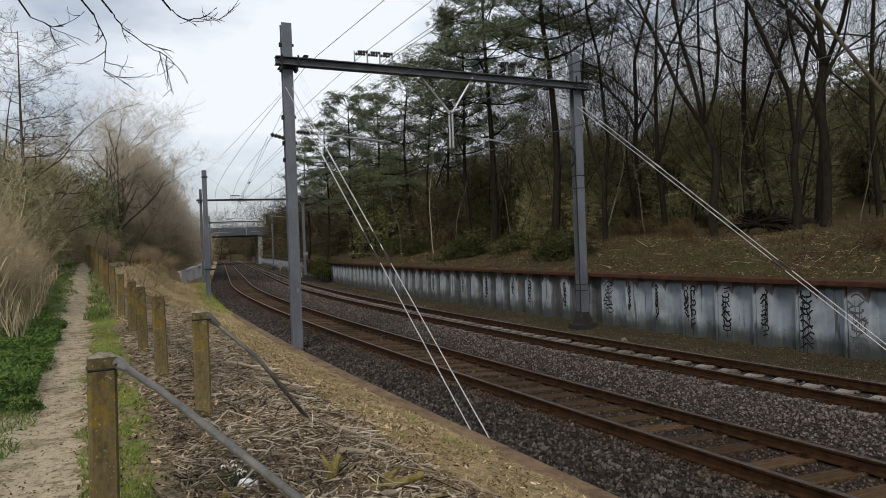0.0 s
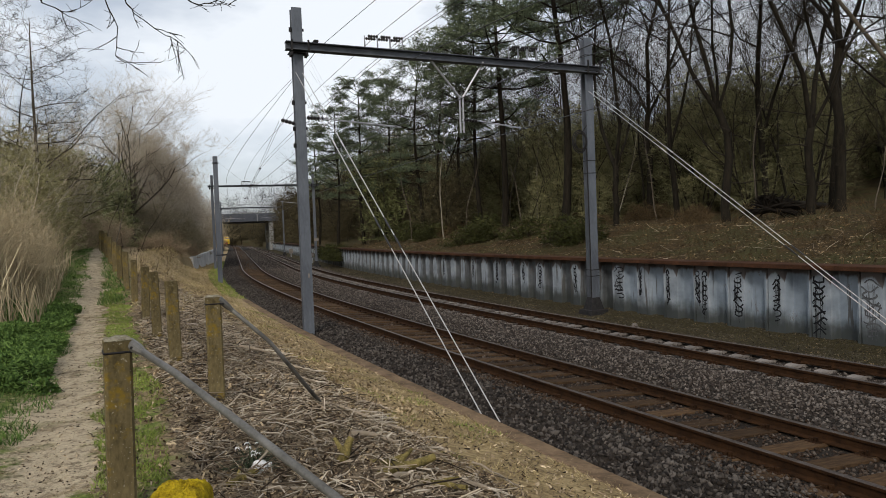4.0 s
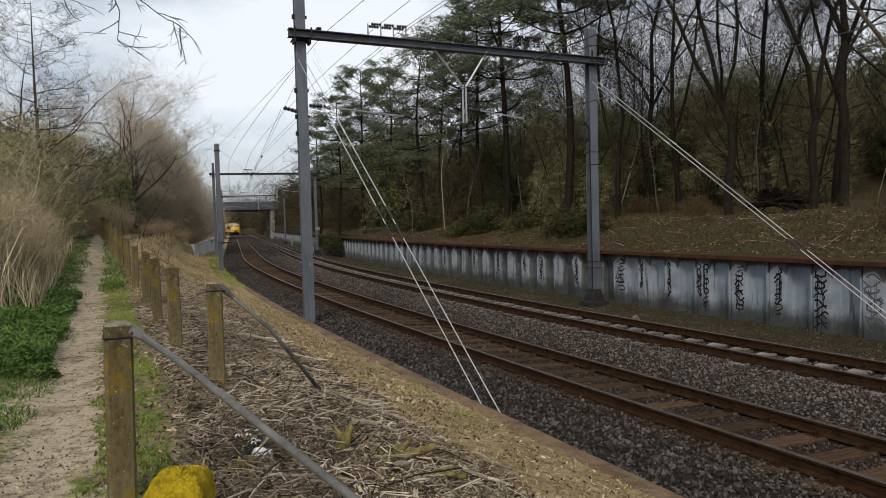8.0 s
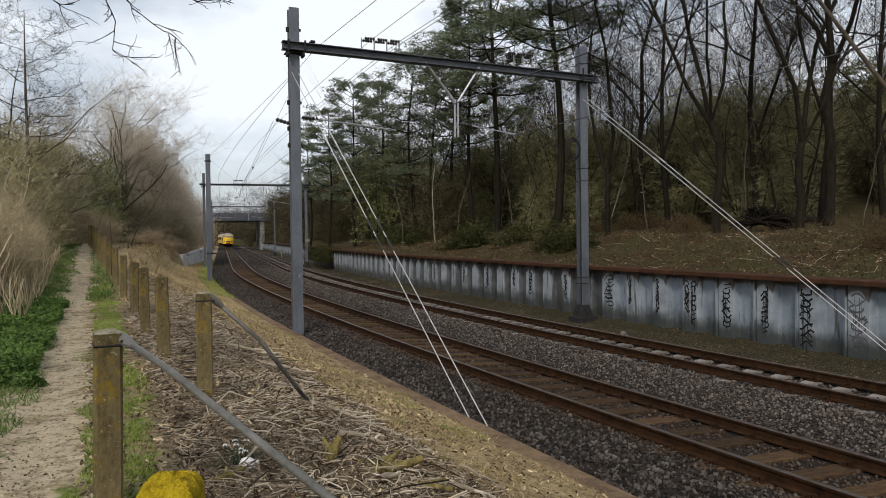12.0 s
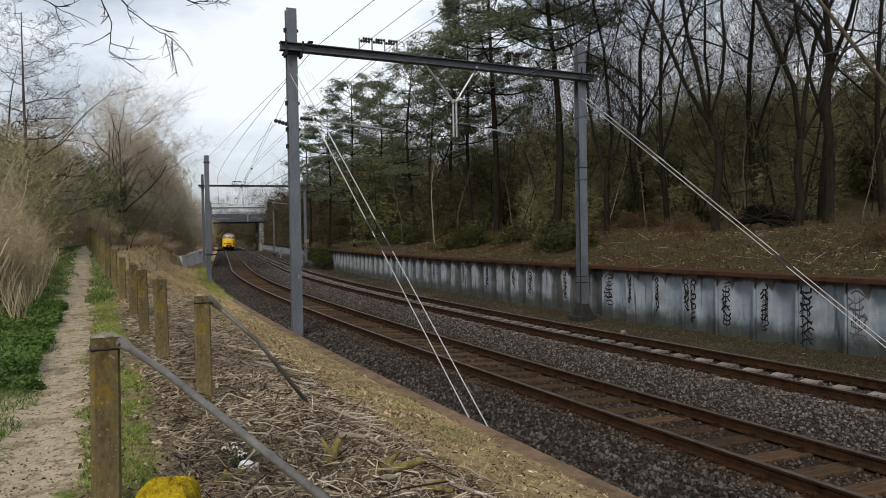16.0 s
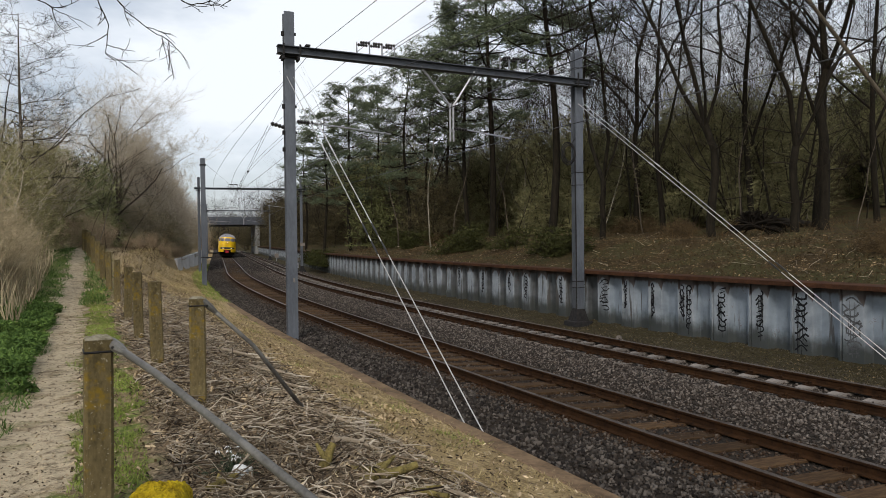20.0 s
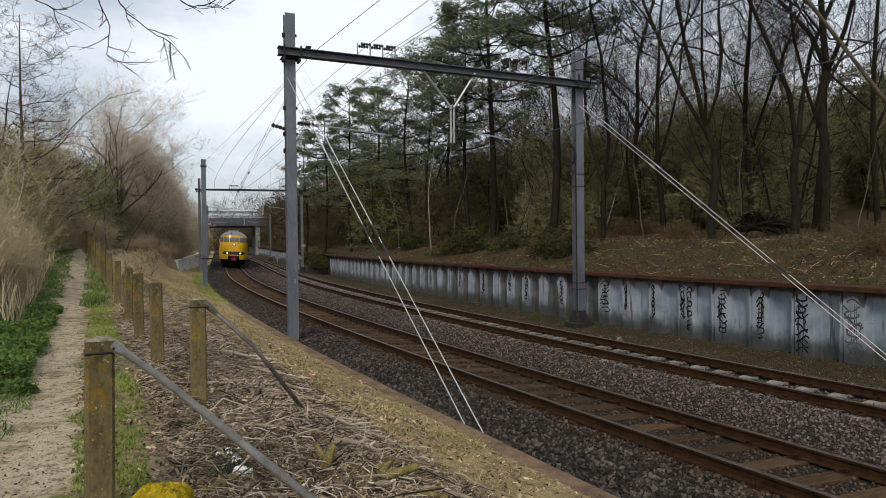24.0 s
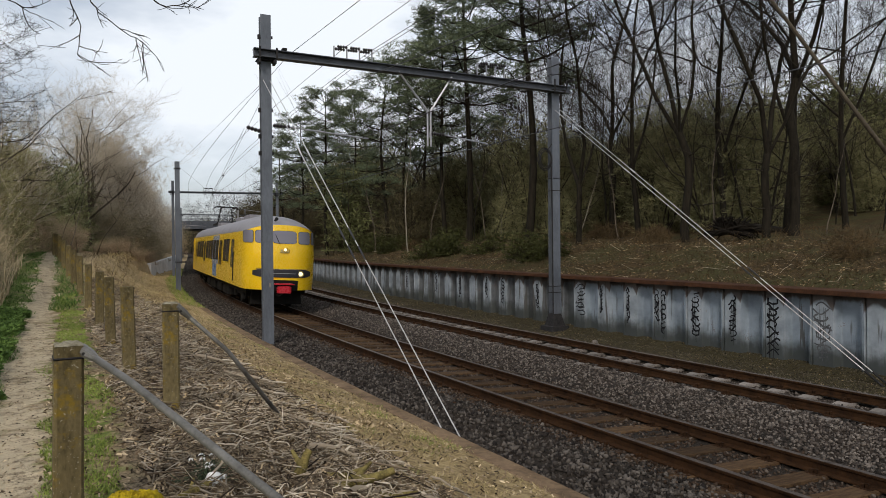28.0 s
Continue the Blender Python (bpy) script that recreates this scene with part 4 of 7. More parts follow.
def build_car(lead):
    car = thing("train_car", Matrix.Identity(4), "yellow electric train car with a rounded nose and grey roof" if lead else "yellow electric train car with a grey roof, trailing", "train", "cars of the train")
    # sides, floor and plain rear end
    body = Shape()
    zs = np.linspace(FLOOR_Z, EAVE, 9)
    for s in (-1, 1):
        body.grid(lambda u, v: (nose_x(s * HALF, FLOOR_Z + (EAVE - FLOOR_Z) * v) * (1 - u) - CAR * u if lead else -0.25 * (1 - u) - CAR * u,
                                s * (side_w(FLOOR_Z + (EAVE - FLOOR_Z) * v)), FLOOR_Z + (EAVE - FLOOR_Z) * v), 40, 8)
    body.grid(lambda u, v: (-CAR, -side_w(1.5) + 2 * side_w(1.5) * u, FLOOR_Z + (EAVE - FLOOR_Z) * v), 2, 2)
    body.grid(lambda u, v: (-0.8 - (CAR - 0.8) * v, -1.3 + 2.6 * u, FLOOR_Z), 2, 2)
    if not lead:
        body.grid(lambda u, v: (-0.25, -side_w(1.5) + 2 * side_w(1.5) * u, FLOOR_Z + (EAVE - FLOOR_Z) * v), 2, 2)
    if lead:
        def face(u, v):
            w = HALF * math.sin((u - 0.5) * math.pi)
            z = FLOOR_Z + (brow(w) - FLOOR_Z) * v
            return (nose_x(w, z), -w * side_w(z) / HALF, z)

        body.grid(face, 56, 24)
    solid("body", body, M["yellow"], car, smooth=True)
    roof = Shape()

    def dome(u, v):
        w = HALF * math.sin((u - 0.5) * math.pi)
        if lead:
            x0 = nose_x(w, brow(w))
            k = min(1.0, v / 0.25)
            z = brow(w) + (roof_z(w) - brow(w)) * math.sin(k * math.pi / 2) ** 0.9
            x = x0 + (-3.4 - x0) * (k ** 1.15) if v <= 0.25 else -3.4 - (CAR - 3.4) * (v - 0.25) / 0.75
        else:
            z, x = roof_z(w), -0.25 - (CAR - 0.25) * v
        return (x, -w * side_w(EAVE) / HALF, z)

    roof.grid(dome, 48, 36)
    solid("roof", roof, M["roof"], car, "smooth grey roof", smooth=True)
    for x in (-CAR, -0.25) if not lead else (-CAR,):
        end = Shape()
        end.add([(x, -w * side_w(EAVE) / HALF, z) for w in np.linspace(-HALF, HALF, 25) for z in (EAVE, roof_z(w))], [(2 * i, 2 * i + 2, 2 * i + 3, 2 * i + 1) for i in range(24)])
        solid("end_panel", end, M["roof"], car)
    # underframe, bogies and boxes
    un = Shape().box((-CAR / 2, 0, 0.72), (CAR - 3.0, 2.3, 0.24))
    for x, l in ((-8, 2.2), (-11, 1.6), (-14.2, 2.6), (-17, 1.2)):
        un.box((x, 0, 0.46), (l, 2.3, 0.5), bevel=0.04)
    solid("underframe", un, M["under"], car)
    bogie(car, -3.9)
    bogie(car, -CAR + 3.9)
    # side doors, windows and livery panels
    doors = [(-4.6, -3.6)] + [(-9.2, -8.0), (-17.6, -16.4)] + [(-23.6, -22.8)]
    windows = []
    windows += [(-7.6 + 0.15, -6.55), (-6.35, -5.35)] + [(-16.1 + 1.32 * k, -15.05 + 1.32 * k) for k in range(5)] + [(-22.4 + 1.55 * k, -21.2 + 1.55 * k) for k in range(3)]
    for s in (-1, 1):
        for x0, x1 in doors:
            d = solid("door", side_patch(s, x0, x1, 0.9, 2.9, 0.012), M["yellow"], car)
            solid("seam", side_patch(s, x0 - 0.04, x0, 0.86, 2.92, 0.014), M["rubber"], d)
            solid("seam", side_patch(s, x1, x1 + 0.04, 0.86, 2.92, 0.014), M["rubber"], d)
            solid("pane", side_patch(s, x0 + 0.14, (x0 + x1) / 2 - 0.05, 1.55, 2.72, 0.02), M["window"], d)
            solid("pane", side_patch(s, (x0 + x1) / 2 + 0.05, x1 - 0.14, 1.55, 2.72, 0.02), M["window"], d)
        for x0, x1 in windows:
            w = solid("window", side_patch(s, x0 - 0.05, x1 + 0.05, 1.75, 2.75, 0.008), M["rubber"], car)
            solid("pane", side_patch(s, x0, x1, 1.8, 2.7, 0.016), M["window"], w)
        solid("livery_panel", side_patch(s, -12.6, -9.6, 1.55, 2.98, 0.005), M["pale_blue"], car, "pale grey-blue panel in the livery")
        solid("livery_panel", side_patch(s, -12.2, -10.2, 0.9, 1.55, 0.005), M["blue"], car, "blue stripe in the livery")
        if lead:
            g = solid("grab_rail", Shape().tube([(-3.35, s * (HALF + 0.05), 1.0), (-3.35, s * (HALF + 0.06), 2.2)], 0.02, 5), M["rubber"], car)
    # pantograph, towards the rear of the leading car
    if lead:
        pan = Shape()
        pan.box((-19.6, 0, 3.86), (1.9, 1.3, 0.1), bevel=0.02)
        for s in (-0.45, 0.45):
            pan.tube([(-19.0, s, 3.9), (-19.9, s * 0.9, 4.35), (-19.2, s * 0.7, 4.92)], 0.028, 5)
            pan.tube([(-20.2, s, 3.9), (-19.3, s * 0.9, 4.35), (-19.9, s * 0.7, 4.92)], 0.028, 5)
        pan.tube([(-19.3, -0.75, 4.88), (-19.3, -0.6, 4.98), (-19.3, 0.6, 4.98), (-19.3, 0.75, 4.88)], 0.03, 5)
        pan.tube([(-19.8, -0.75, 4.88), (-19.8, -0.6, 4.98), (-19.8, 0.6, 4.98), (-19.8, 0.75, 4.88)], 0.03, 5)
        solid("pantograph", pan, M["dark_iron"], car, "raised black pantograph")
    for x in (-6.5, -9.5, -18.0):
        solid("roof_box", Shape().box((x, 0, 3.79), (1.6, 1.1, 0.22), bevel=0.05), M["roof"], car)
    if lead:
        # windscreen
        for w0, w1 in ((-1.37, -1.1), (-1.03, -0.53), (-0.45, 0.45), (0.53, 1.03), (1.1, 1.37)):
            fr = solid("windscreen_frame", front_patch(w0 - 0.009, w1 + 0.009, 2.571, 3.059, 0.006, round_corner=0.25), M["rubber"], car)
            solid("windscreen", front_patch(w0, w1, 2.58, 3.05, 0.014, round_corner=0.25), M["screen"], fr)
        solid("wiper", Shape().tube([(nose_x(0.2, 2.55) + 0.04, -0.2, 2.55), (nose_x(0.35, 2.9) + 0.04, -0.35, 2.9)], 0.012, 4), M["rubber"], car)
        # dark grille band with the headlamps
        gr = solid("grille", front_patch(-1.1, 1.1, 1.3, 1.6, 0.02, 20, 4, 0.5), M["grille"], car, "black grille band")
        solid("trim_strip", front_patch(-1.0, 1.0, 1.6, 1.625, 0.024, 16, 1), M["chrome"], gr)
        solid("bar", front_patch(-0.45, 0.45, 1.44, 1.46, 0.03, 6, 1), M["zinc"], gr)
        for w in (-0.64, 0.64):
            x = nose_x(w, 1.44)
            l = solid("headlamp", Shape().tube([(x, -w, 1.44), (x + 0.06, -w, 1.44), (x + 0.085, -w, 1.44)], [0.085, 0.08, 0.04], 16), M["lamp"], gr, "lit round headlamp")
            solid("lamp_ring", Shape().tube([(x, -w, 1.44), (x + 0.045, -w, 1.44)], [0.135, 0.125], 16), M["chrome"], gr)
        x = nose_x(0, 2.28)
        solid("emblem", Shape().box((x + 0.02, 0, 2.3), (0.05, 0.34, 0.13), bevel=0.02).box((x + 0.05, 0.02, 2.34), (0.08, 0.18, 0.17), bevel=0.06), M["chrome"], car, "raised gilt emblem")
        solid("headlamp", Shape().tube([(x + 0.08, 0, 2.34), (x + 0.105, 0, 2.34), (x + 0.115, 0, 2.34)], [0.06, 0.055, 0.02], 14), M["lamp"], car, "small lit upper lamp in the emblem")
        # coupling well as a flat near-black panel, and red guard box
        solid("coupling_well", front_patch(-0.55, 0.55, 0.8, 1.2, 0.012, 8, 4, 0.1), M["under"], car)
        co = solid("coupler_box", Shape().box((0.12, 0, 0.86), (0.36, 0.5, 0.27), bevel=0.06).box((0.12, 0, 1.06), (0.3, 0.72, 0.05), bevel=0.02), M["red"], car, "red coupler housing")
        solid("coupler_bar", Shape().tube([(0.2, 0, 0.75), (0.25, -0.2, 0.6), (0.25, -0.3, 0.68)], 0.025, 5), M["under"], co)
        solid("guard", Shape().box((-1.4, 0, 0.5), (0.15, 2.0, 0.6), taper=0.95, bevel=0.03), M["under"], car)
        solid("horn", Shape().tube([(-0.6, -0.3, 3.45), (-0.3, -0.3, 3.5)], [0.04, 0.07], 8), M["rubber"], car)
    return car


CARS = [build_car(True), build_car(False)]

# seconds and the front's place along the line
TRAIN = [(0.0, 292.0), (3.0, 264.0), (6.0, 236.0), (8.0, 219.0), (10.0, 202.0), (12.0, 185.0), (14.0, 167.0), (16.0, 149.0), (18.0, 131.0), (20.0, 111.5), (21.0, 101.5), (22.0, 91.5),
         (23.0, 81.0), (24.0, 70.0), (25.0, 58.6), (26.0, 47.6), (27.0, 37.0), (28.0, 25.9)]


def along(y, d):
    """The y that lies d metres further back along the line."""
    for _ in range(20):
        y += d / 20 / math.hypot(1, line_slope(y))
    return y


def car_pose(y_front):
    """Both bogies keep to the rails."""
    a, b = at(along(y_front, 3.9), 0), at(along(y_front, CAR - 3.9), 0)
    d = (a - b).normalized()
    p = a + d * 3.9
    m = Matrix.Translation(p) @ Matrix.Rotation(math.atan2(d.y, d.x), 4, "Z") @ pose(0, 0, 0, -3.0, 0, 0)
    return m


def motions():
    """The train comes along the near track."""
    ts = np.arange(0, 28.01, 1.0)
    ys = np.interp(ts, [r[0] for r in TRAIN], [r[1] for r in TRAIN])
    walk(CARS[0], [(float(t), car_pose(float(y))) for t, y in zip(ts, ys)])
    walk(CARS[1], [(float(t), car_pose(along(float(y), CAR + 0.35))) for t, y in zip(ts, ys)])

# ---- trees ----
class Twigs:
    """Fast arrays of thin tapered branches."""

    def __init__(self):
        self.v, self.f = [], []

    def stick(self, pts, r0, r1, sides):
        n0 = len(self.v)
        n = len(pts)
        for i, p in enumerate(pts):
            d = pts[min(i + 1, n - 1)] - pts[max(0, i - 1)]
            s = d.cross(Vector((0.3, 0.2, 1)))
            if s.length < 1e-6:
                s = Vector((1, 0, 0))
            s.normalize()
            u = s.cross(d).normalized()
            r = r0 + (r1 - r0) * i / (n - 1)
            for j in range(sides):
                w = 2 * math.pi * j / sides
                self.v.append(tuple(p + s * (r * math.cos(w)) + u * (r * math.sin(w))))
        for i in range(n - 1):
            for j in range(sides):
                a, b = n0 + i * sides + j, n0 + i * sides + (j + 1) % sides
                self.f.append((a, b, b + sides, a + sides))

    def mesh(self, name, mat):
        me = bpy.data.meshes.new(name)
        me.from_pydata(self.v, [], self.f)
        me.materials.append(mat)
        me.polygons.foreach_set("use_smooth", [True] * len(me.polygons))
        me.update()
        return me


def spray(rng, fine, pts, length):
    """The thinnest twigs, as narrow blades."""
    for _ in range(4):
        a = pts[rng.randrange(1, len(pts))]
        d = (pts[-1] - pts[0]).normalized() * 0.7 + Vector((rng.uniform(-1, 1), rng.uniform(-1, 1), rng.uniform(-0.4, 1))) * 0.7
        s = d.cross(Vector((rng.uniform(-1, 1), rng.uniform(-1, 1), rng.uniform(-1, 1)))).normalized() * TWIG_MIN[2]
        e = a + d * (length * rng.uniform(0.5, 1.0))
        n0 = len(fine.v)
        fine.v.extend([tuple(a - s), tuple(a + s), tuple(e + s * 0.5), tuple(e - s * 0.5)])
        fine.f.append((n0, n0 + 1, n0 + 2, n0 + 3))


# least radii of twigs and boughs, half width of the last sprays
TWIG_MIN = [0.007, 0.016, 0.005]


def grow(rng, tw, fine, p, d, length, r, level, depth, up=0.12, spread=0.75, kids=(4, 6), wander=0.22):
    """One branch with its side branches. tw takes the thick ones, fine the twigs."""
    n = 5 if level < 2 else 3
    pts, q, dd = [p.copy()], p.copy(), d.copy()
    for i in range(n):
        dd = (dd + Vector((rng.uniform(-1, 1), rng.uniform(-1, 1), rng.uniform(-1, 1))) * wander + Vector((0, 0, up * 0.5))).normalized()
        q = q + dd * (length / n)
        pts.append(q.copy())
    r = max(r, TWIG_MIN[0] if level > 1 else TWIG_MIN[1])
    end = r * (0.45 if level == 0 else 0.4)
    (tw if level < 2 else fine).stick(pts, r, end, 7 if level == 0 else 5 if level == 1 else 3)
    if level >= depth:
        spray(rng, fine, pts, length)
        return
    k = rng.randint(*kids)
    for i in range(k):
        t = 0.35 + 0.65 * (i + rng.random()) / k if level == 0 else 0.2 + 0.8 * (i + rng.random()) / k
        t = min(t, 0.99)
        a = pts[int(t * n)].lerp(pts[min(n, int(t * n) + 1)], t * n - int(t * n))
        base = (pts[min(n, int(t * n) + 1)] - pts[int(t * n)]).normalized()
        side = Vector((rng.uniform(-1, 1), rng.uniform(-1, 1), rng.uniform(-0.3, 0.6))).normalized()
        nd = (base * (1 - spread) + side * spread + Vector((0, 0, up))).normalized()
        grow(rng, tw, fine, a, nd, length * rng.uniform(0.42, 0.68), (r + (end - r) * t) * rng.uniform(0.42, 0.6), level + 1, depth, up, spread, kids, wander)


def bare_tree_meshes(seed, height, r, depth=4, kids=(4, 6), clear=0.3, spread=0.7, up=0.15, forks=7, twig="twig", bark="bark", bend=0.13, rise=(0.5, 1.3), wander=0.27, reach=0.40, stems=0, slim=False):
    """Trunk and crown of a leafless tree."""
    rng = random.Random(seed)
    tw, fine = Twigs(), Twigs()
    n = 9
    pts, p, d = [], Vector((0, 0, -0.3)), Vector((rng.uniform(-0.05, 0.05), rng.uniform(-0.05, 0.05), 1)).normalized()
    for i in range(n + 1):
        pts.append(p.copy())
        d = (d + Vector((rng.uniform(-1, 1), rng.uniform(-1, 1), 0.5)) * bend).normalized()
        p = p + d * (height / n)
    trunk = Twigs()
    trunk.stick([pts[0], pts[0].lerp(pts[1], 0.25)], r * 1.5, r * 1.08, 8)
    trunk.stick([pts[0].lerp(pts[1], 0.25)] + pts[1:], r * 1.08, r * 0.12, 8)
    for i in range(forks):
        t = clear + (1 - clear) * (i + rng.random() * 0.8) / forks
        k = min(n - 1, int(t * n))
        a = pts[k].lerp(pts[k + 1], t * n - k)
        w = i * 2.4 + rng.uniform(-0.5, 0.5)
        nd = Vector((math.cos(w), math.sin(w), rng.uniform(*rise))).normalized()
        grow(rng, fine if slim else trunk, fine, a, nd, height * (reach - 0.6 * reach * (t - clear)) * rng.uniform(0.8, 1.15), r * (1.05 - t) * 0.55, 1, depth, up, spread, kids, wander)
    for i in range(stems):
        # a second stem forks off low down
        k = 2 + i
        w = rng.uniform(0, 6.3)
        grow(rng, trunk, fine, pts[k], Vector((math.cos(w), math.sin(w), 3.4)).normalized(), height * (0.6 - 0.08 * i), r * (0.52 - 0.1 * i), 0, depth - 1, up, spread, kids, 0.16)
    return trunk.mesh("trunk", M[bark]), fine.mesh("crown", M[twig])


def fork_tree_meshes(seed, fork, r, limbs, depth=4, kids=(4, 5), side=5, up=0.1, bark="bark", twig="twig"):
    """A leafless tree whose trunk parts into crooked limbs; limbs: turn, rise, length and thickness."""
    rng = random.Random(seed)
    trunk, fine = Twigs(), Twigs()
    pts = [Vector((rng.uniform(-0.06, 0.06) * i, rng.uniform(-0.06, 0.06) * i, -0.3 + (fork + 0.3) * i / 5)) for i in range(6)]
    trunk.stick([pts[0], pts[0].lerp(pts[1], 0.4)], r * 1.5, r * 1.06, 9)
    trunk.stick([pts[0].lerp(pts[1], 0.4)] + pts[1:], r * 1.06, r * 0.86, 9)
    for turn, rise, length, thick in limbs:
        w = radians(turn)
        d = Vector((math.cos(w), math.sin(w), rise)).normalized()
        grow(rng, trunk, fine, pts[-1] - Vector((0, 0, 0.15)), d, length, r * thick, 0, depth, up, 0.62, kids, 0.25)
    for _ in range(side):
        # small boughs below the fork
        k = rng.randrange(2, 5)
        w = rng.uniform(0, 6.3)
        grow(rng, fine, fine, pts[k], Vector((math.cos(w), math.sin(w), rng.uniform(-0.1, 0.4))).normalized(), fork * rng.uniform(0.3, 0.6), 0.03, 2, 4, 0.08, 0.6, (3, 4), 0.3)
    return trunk.mesh("trunk", M[bark]), fine.mesh("crown", M[twig])


def put_tree(name, meshes, place, turn, size, label, category="tree", group="", lean=0.0):
    tr = thing(name, Matrix.Translation(place) @ pose(0, 0, 0, lean, 0, turn) @ Matrix.Scale(size, 4), label, category, group)
    for part_name, me in meshes:
        solid(part_name, me, None, tr)
    return tr


def needles(rng, centres, n, length, width, droop=0.0):
    """Tufts of narrow blades round the centres."""
    c = np.repeat(np.array([tuple(p) for p in centres]), n, 0)
    k = len(c)
    d = rng.normal(0, 1, (k, 3))
    d[:, 2] = d[:, 2] * 0.6 + 0.25 - droop
    d /= np.linalg.norm(d, axis=1)[:, None]
    s = np.cross(d, rng.normal(0, 1, (k, 3)))
    s /= np.linalg.norm(s, axis=1)[:, None]
    ln = length * rng.uniform(0.6, 1.2, k)[:, None]
    v = np.stack([c - s * width / 2, c + s * width / 2, c + d * ln + s * width * 0.2, c + d * ln - s * width * 0.2], 1).reshape(-1, 3)
    f = np.arange(4 * k).reshape(-1, 4)
    return v, f


def array_mesh(name, v, f, mat):
    me = bpy.data.meshes.new(name)
    k = f.shape[1]
    me.vertices.add(len(v))
    me.vertices.foreach_set("co", v.astype(np.float32).ravel())
    me.loops.add(f.size)
    me.loops.foreach_set("vertex_index", f.astype(np.int32).ravel())
    me.polygons.add(len(f))
    me.polygons.foreach_set("loop_start", np.arange(0, f.size, k, dtype=np.int32))
    me.polygons.foreach_set("loop_total", np.full(len(f), k, dtype=np.int32))
    me.materials.append(mat)
    me.update(calc_edges=True)
    return me


def leaf_material(name, dark, light):
    m = material(name, light, 0.7)
    n = Nodes(m)
    c = n.ramp(n.random(True), [(0.0, dark), (1.0, light)])
    big = n.noise(0.6, 3, 0.6, n.coord())
    n.colour(n.mix(n.grey(big, 0.35, 0.65, 0.0, 0.5), c, tuple(x * 0.5 for x in dark)))
    return m


M["needle"] = leaf_material("pine_needles", (0.06, 0.08, 0.046), (0.23, 0.265, 0.16))
M["holly"] = leaf_material("evergreen_leaves", (0.07, 0.076, 0.03), (0.24, 0.245, 0.10))
M["bramble"] = leaf_material("dull_bramble_leaves", (0.025, 0.028, 0.008), (0.085, 0.088, 0.027))
M["scrub"] = leaf_material("dull_scrub", (0.05, 0.04, 0.02), (0.15, 0.125, 0.065))
M["olive"] = leaf_material("olive_evergreen", (0.17, 0.155, 0.07), (0.50, 0.455, 0.235))
M["thicket"] = leaf_material("brown_olive_thicket", (0.115, 0.108, 0.05), (0.39, 0.365, 0.18))
M["ivy_green"] = leaf_material("dark_green_leaves", (0.15, 0.165, 0.07), (0.47, 0.49, 0.24))
M["bank_scrub"] = leaf_material("warm_brown_scrub", (0.28, 0.20, 0.13), (0.64, 0.49, 0.34))
M["reed"] = leaf_material("dry_reed", (0.18, 0.14, 0.08), (0.68, 0.56, 0.36))
M["bracken"] = leaf_material("dead_bracken", (0.04, 0.027, 0.013), (0.17, 0.115, 0.055))
M["dusky"] = leaf_material("olive_brown_twig_ends", (0.17, 0.145, 0.085), (0.50, 0.43, 0.27))
M["nettle"] = leaf_material("fresh_green_leaves", (0.045, 0.09, 0.02), (0.19, 0.29, 0.07))


def pine_meshes(seed, height, r, clear=0.35, reach=4.0, tuft=0.32, mat="needle", per=9):
    rng, nr = random.Random(seed), np.random.default_rng(seed)
    trunk = Twigs()
    pts = [Vector((0.25 * math.sin(i * 0.7 + seed), 0.25 * math.cos(i * 0.5 + seed), -0.3 + i * height / 10)) for i in range(11)]
    trunk.stick(pts, r, r * 0.15, 8)
    tips = []
    z = clear * height
    while z < height * 0.97:
        t = z / height
        k = min(9, int(t * 10))
        a = pts[k].lerp(pts[k + 1], t * 10 - k)
        rel = (t - clear) / (1 - clear)
        # a broad, broken dome
        ln = reach * (1 - rel ** 2.2) ** 0.5 * (0.6 + 0.4 * min(1, rel * 4)) + 0.4
        w0 = rng.uniform(0, 6.3)
        for b in range(rng.randint(3, 4)):
            w = w0 + b * 1.8 + rng.uniform(-0.5, 0.5)
            l = ln * rng.uniform(0.5, 1.2)
            d = Vector((math.cos(w), math.sin(w), rng.uniform(-0.05, 0.3) + 0.55 * rel * rel))
            bp = [a + d * (l * s) + Vector((0, 0, -0.22 * l * s * (1 - s) + 0.08 * l * s * s)) for s in (0, 0.35, 0.7, 1.0)]
            trunk.stick(bp, 0.07 * (1 - 0.6 * rel), 0.015, 4)
            for c in range(max(1, round(l * 0.75))):
                s = rng.uniform(0.45, 1.05)
                side = Vector((-math.sin(w), math.cos(w), 0)) * rng.uniform(-1, 1) * l * 0.33
                hub = a + d * (l * s) + side + Vector((0, 0, rng.uniform(0.0, 0.35)))
                trunk.stick([bp[1].lerp(bp[3], max(0, s - 0.45)), hub], 0.016, 0.008, 3)
                puff = rng.uniform(0.75, 1.3)
                for _ in range(int(46 * puff)):
                    u = Vector((rng.gauss(0, 1), rng.gauss(0, 1), rng.gauss(0, 0.42)))
                    tips.append(hub + u * (0.29 + 0.04 * l) * puff)
        z += rng.uniform(0.5, 2.1) * (1 - 0.35 * rel)
    v, f = needles(nr, tips, per, tuft, 0.04)
    return trunk.mesh("trunk", M["bark"]), array_mesh("crown", v, f, M[mat])


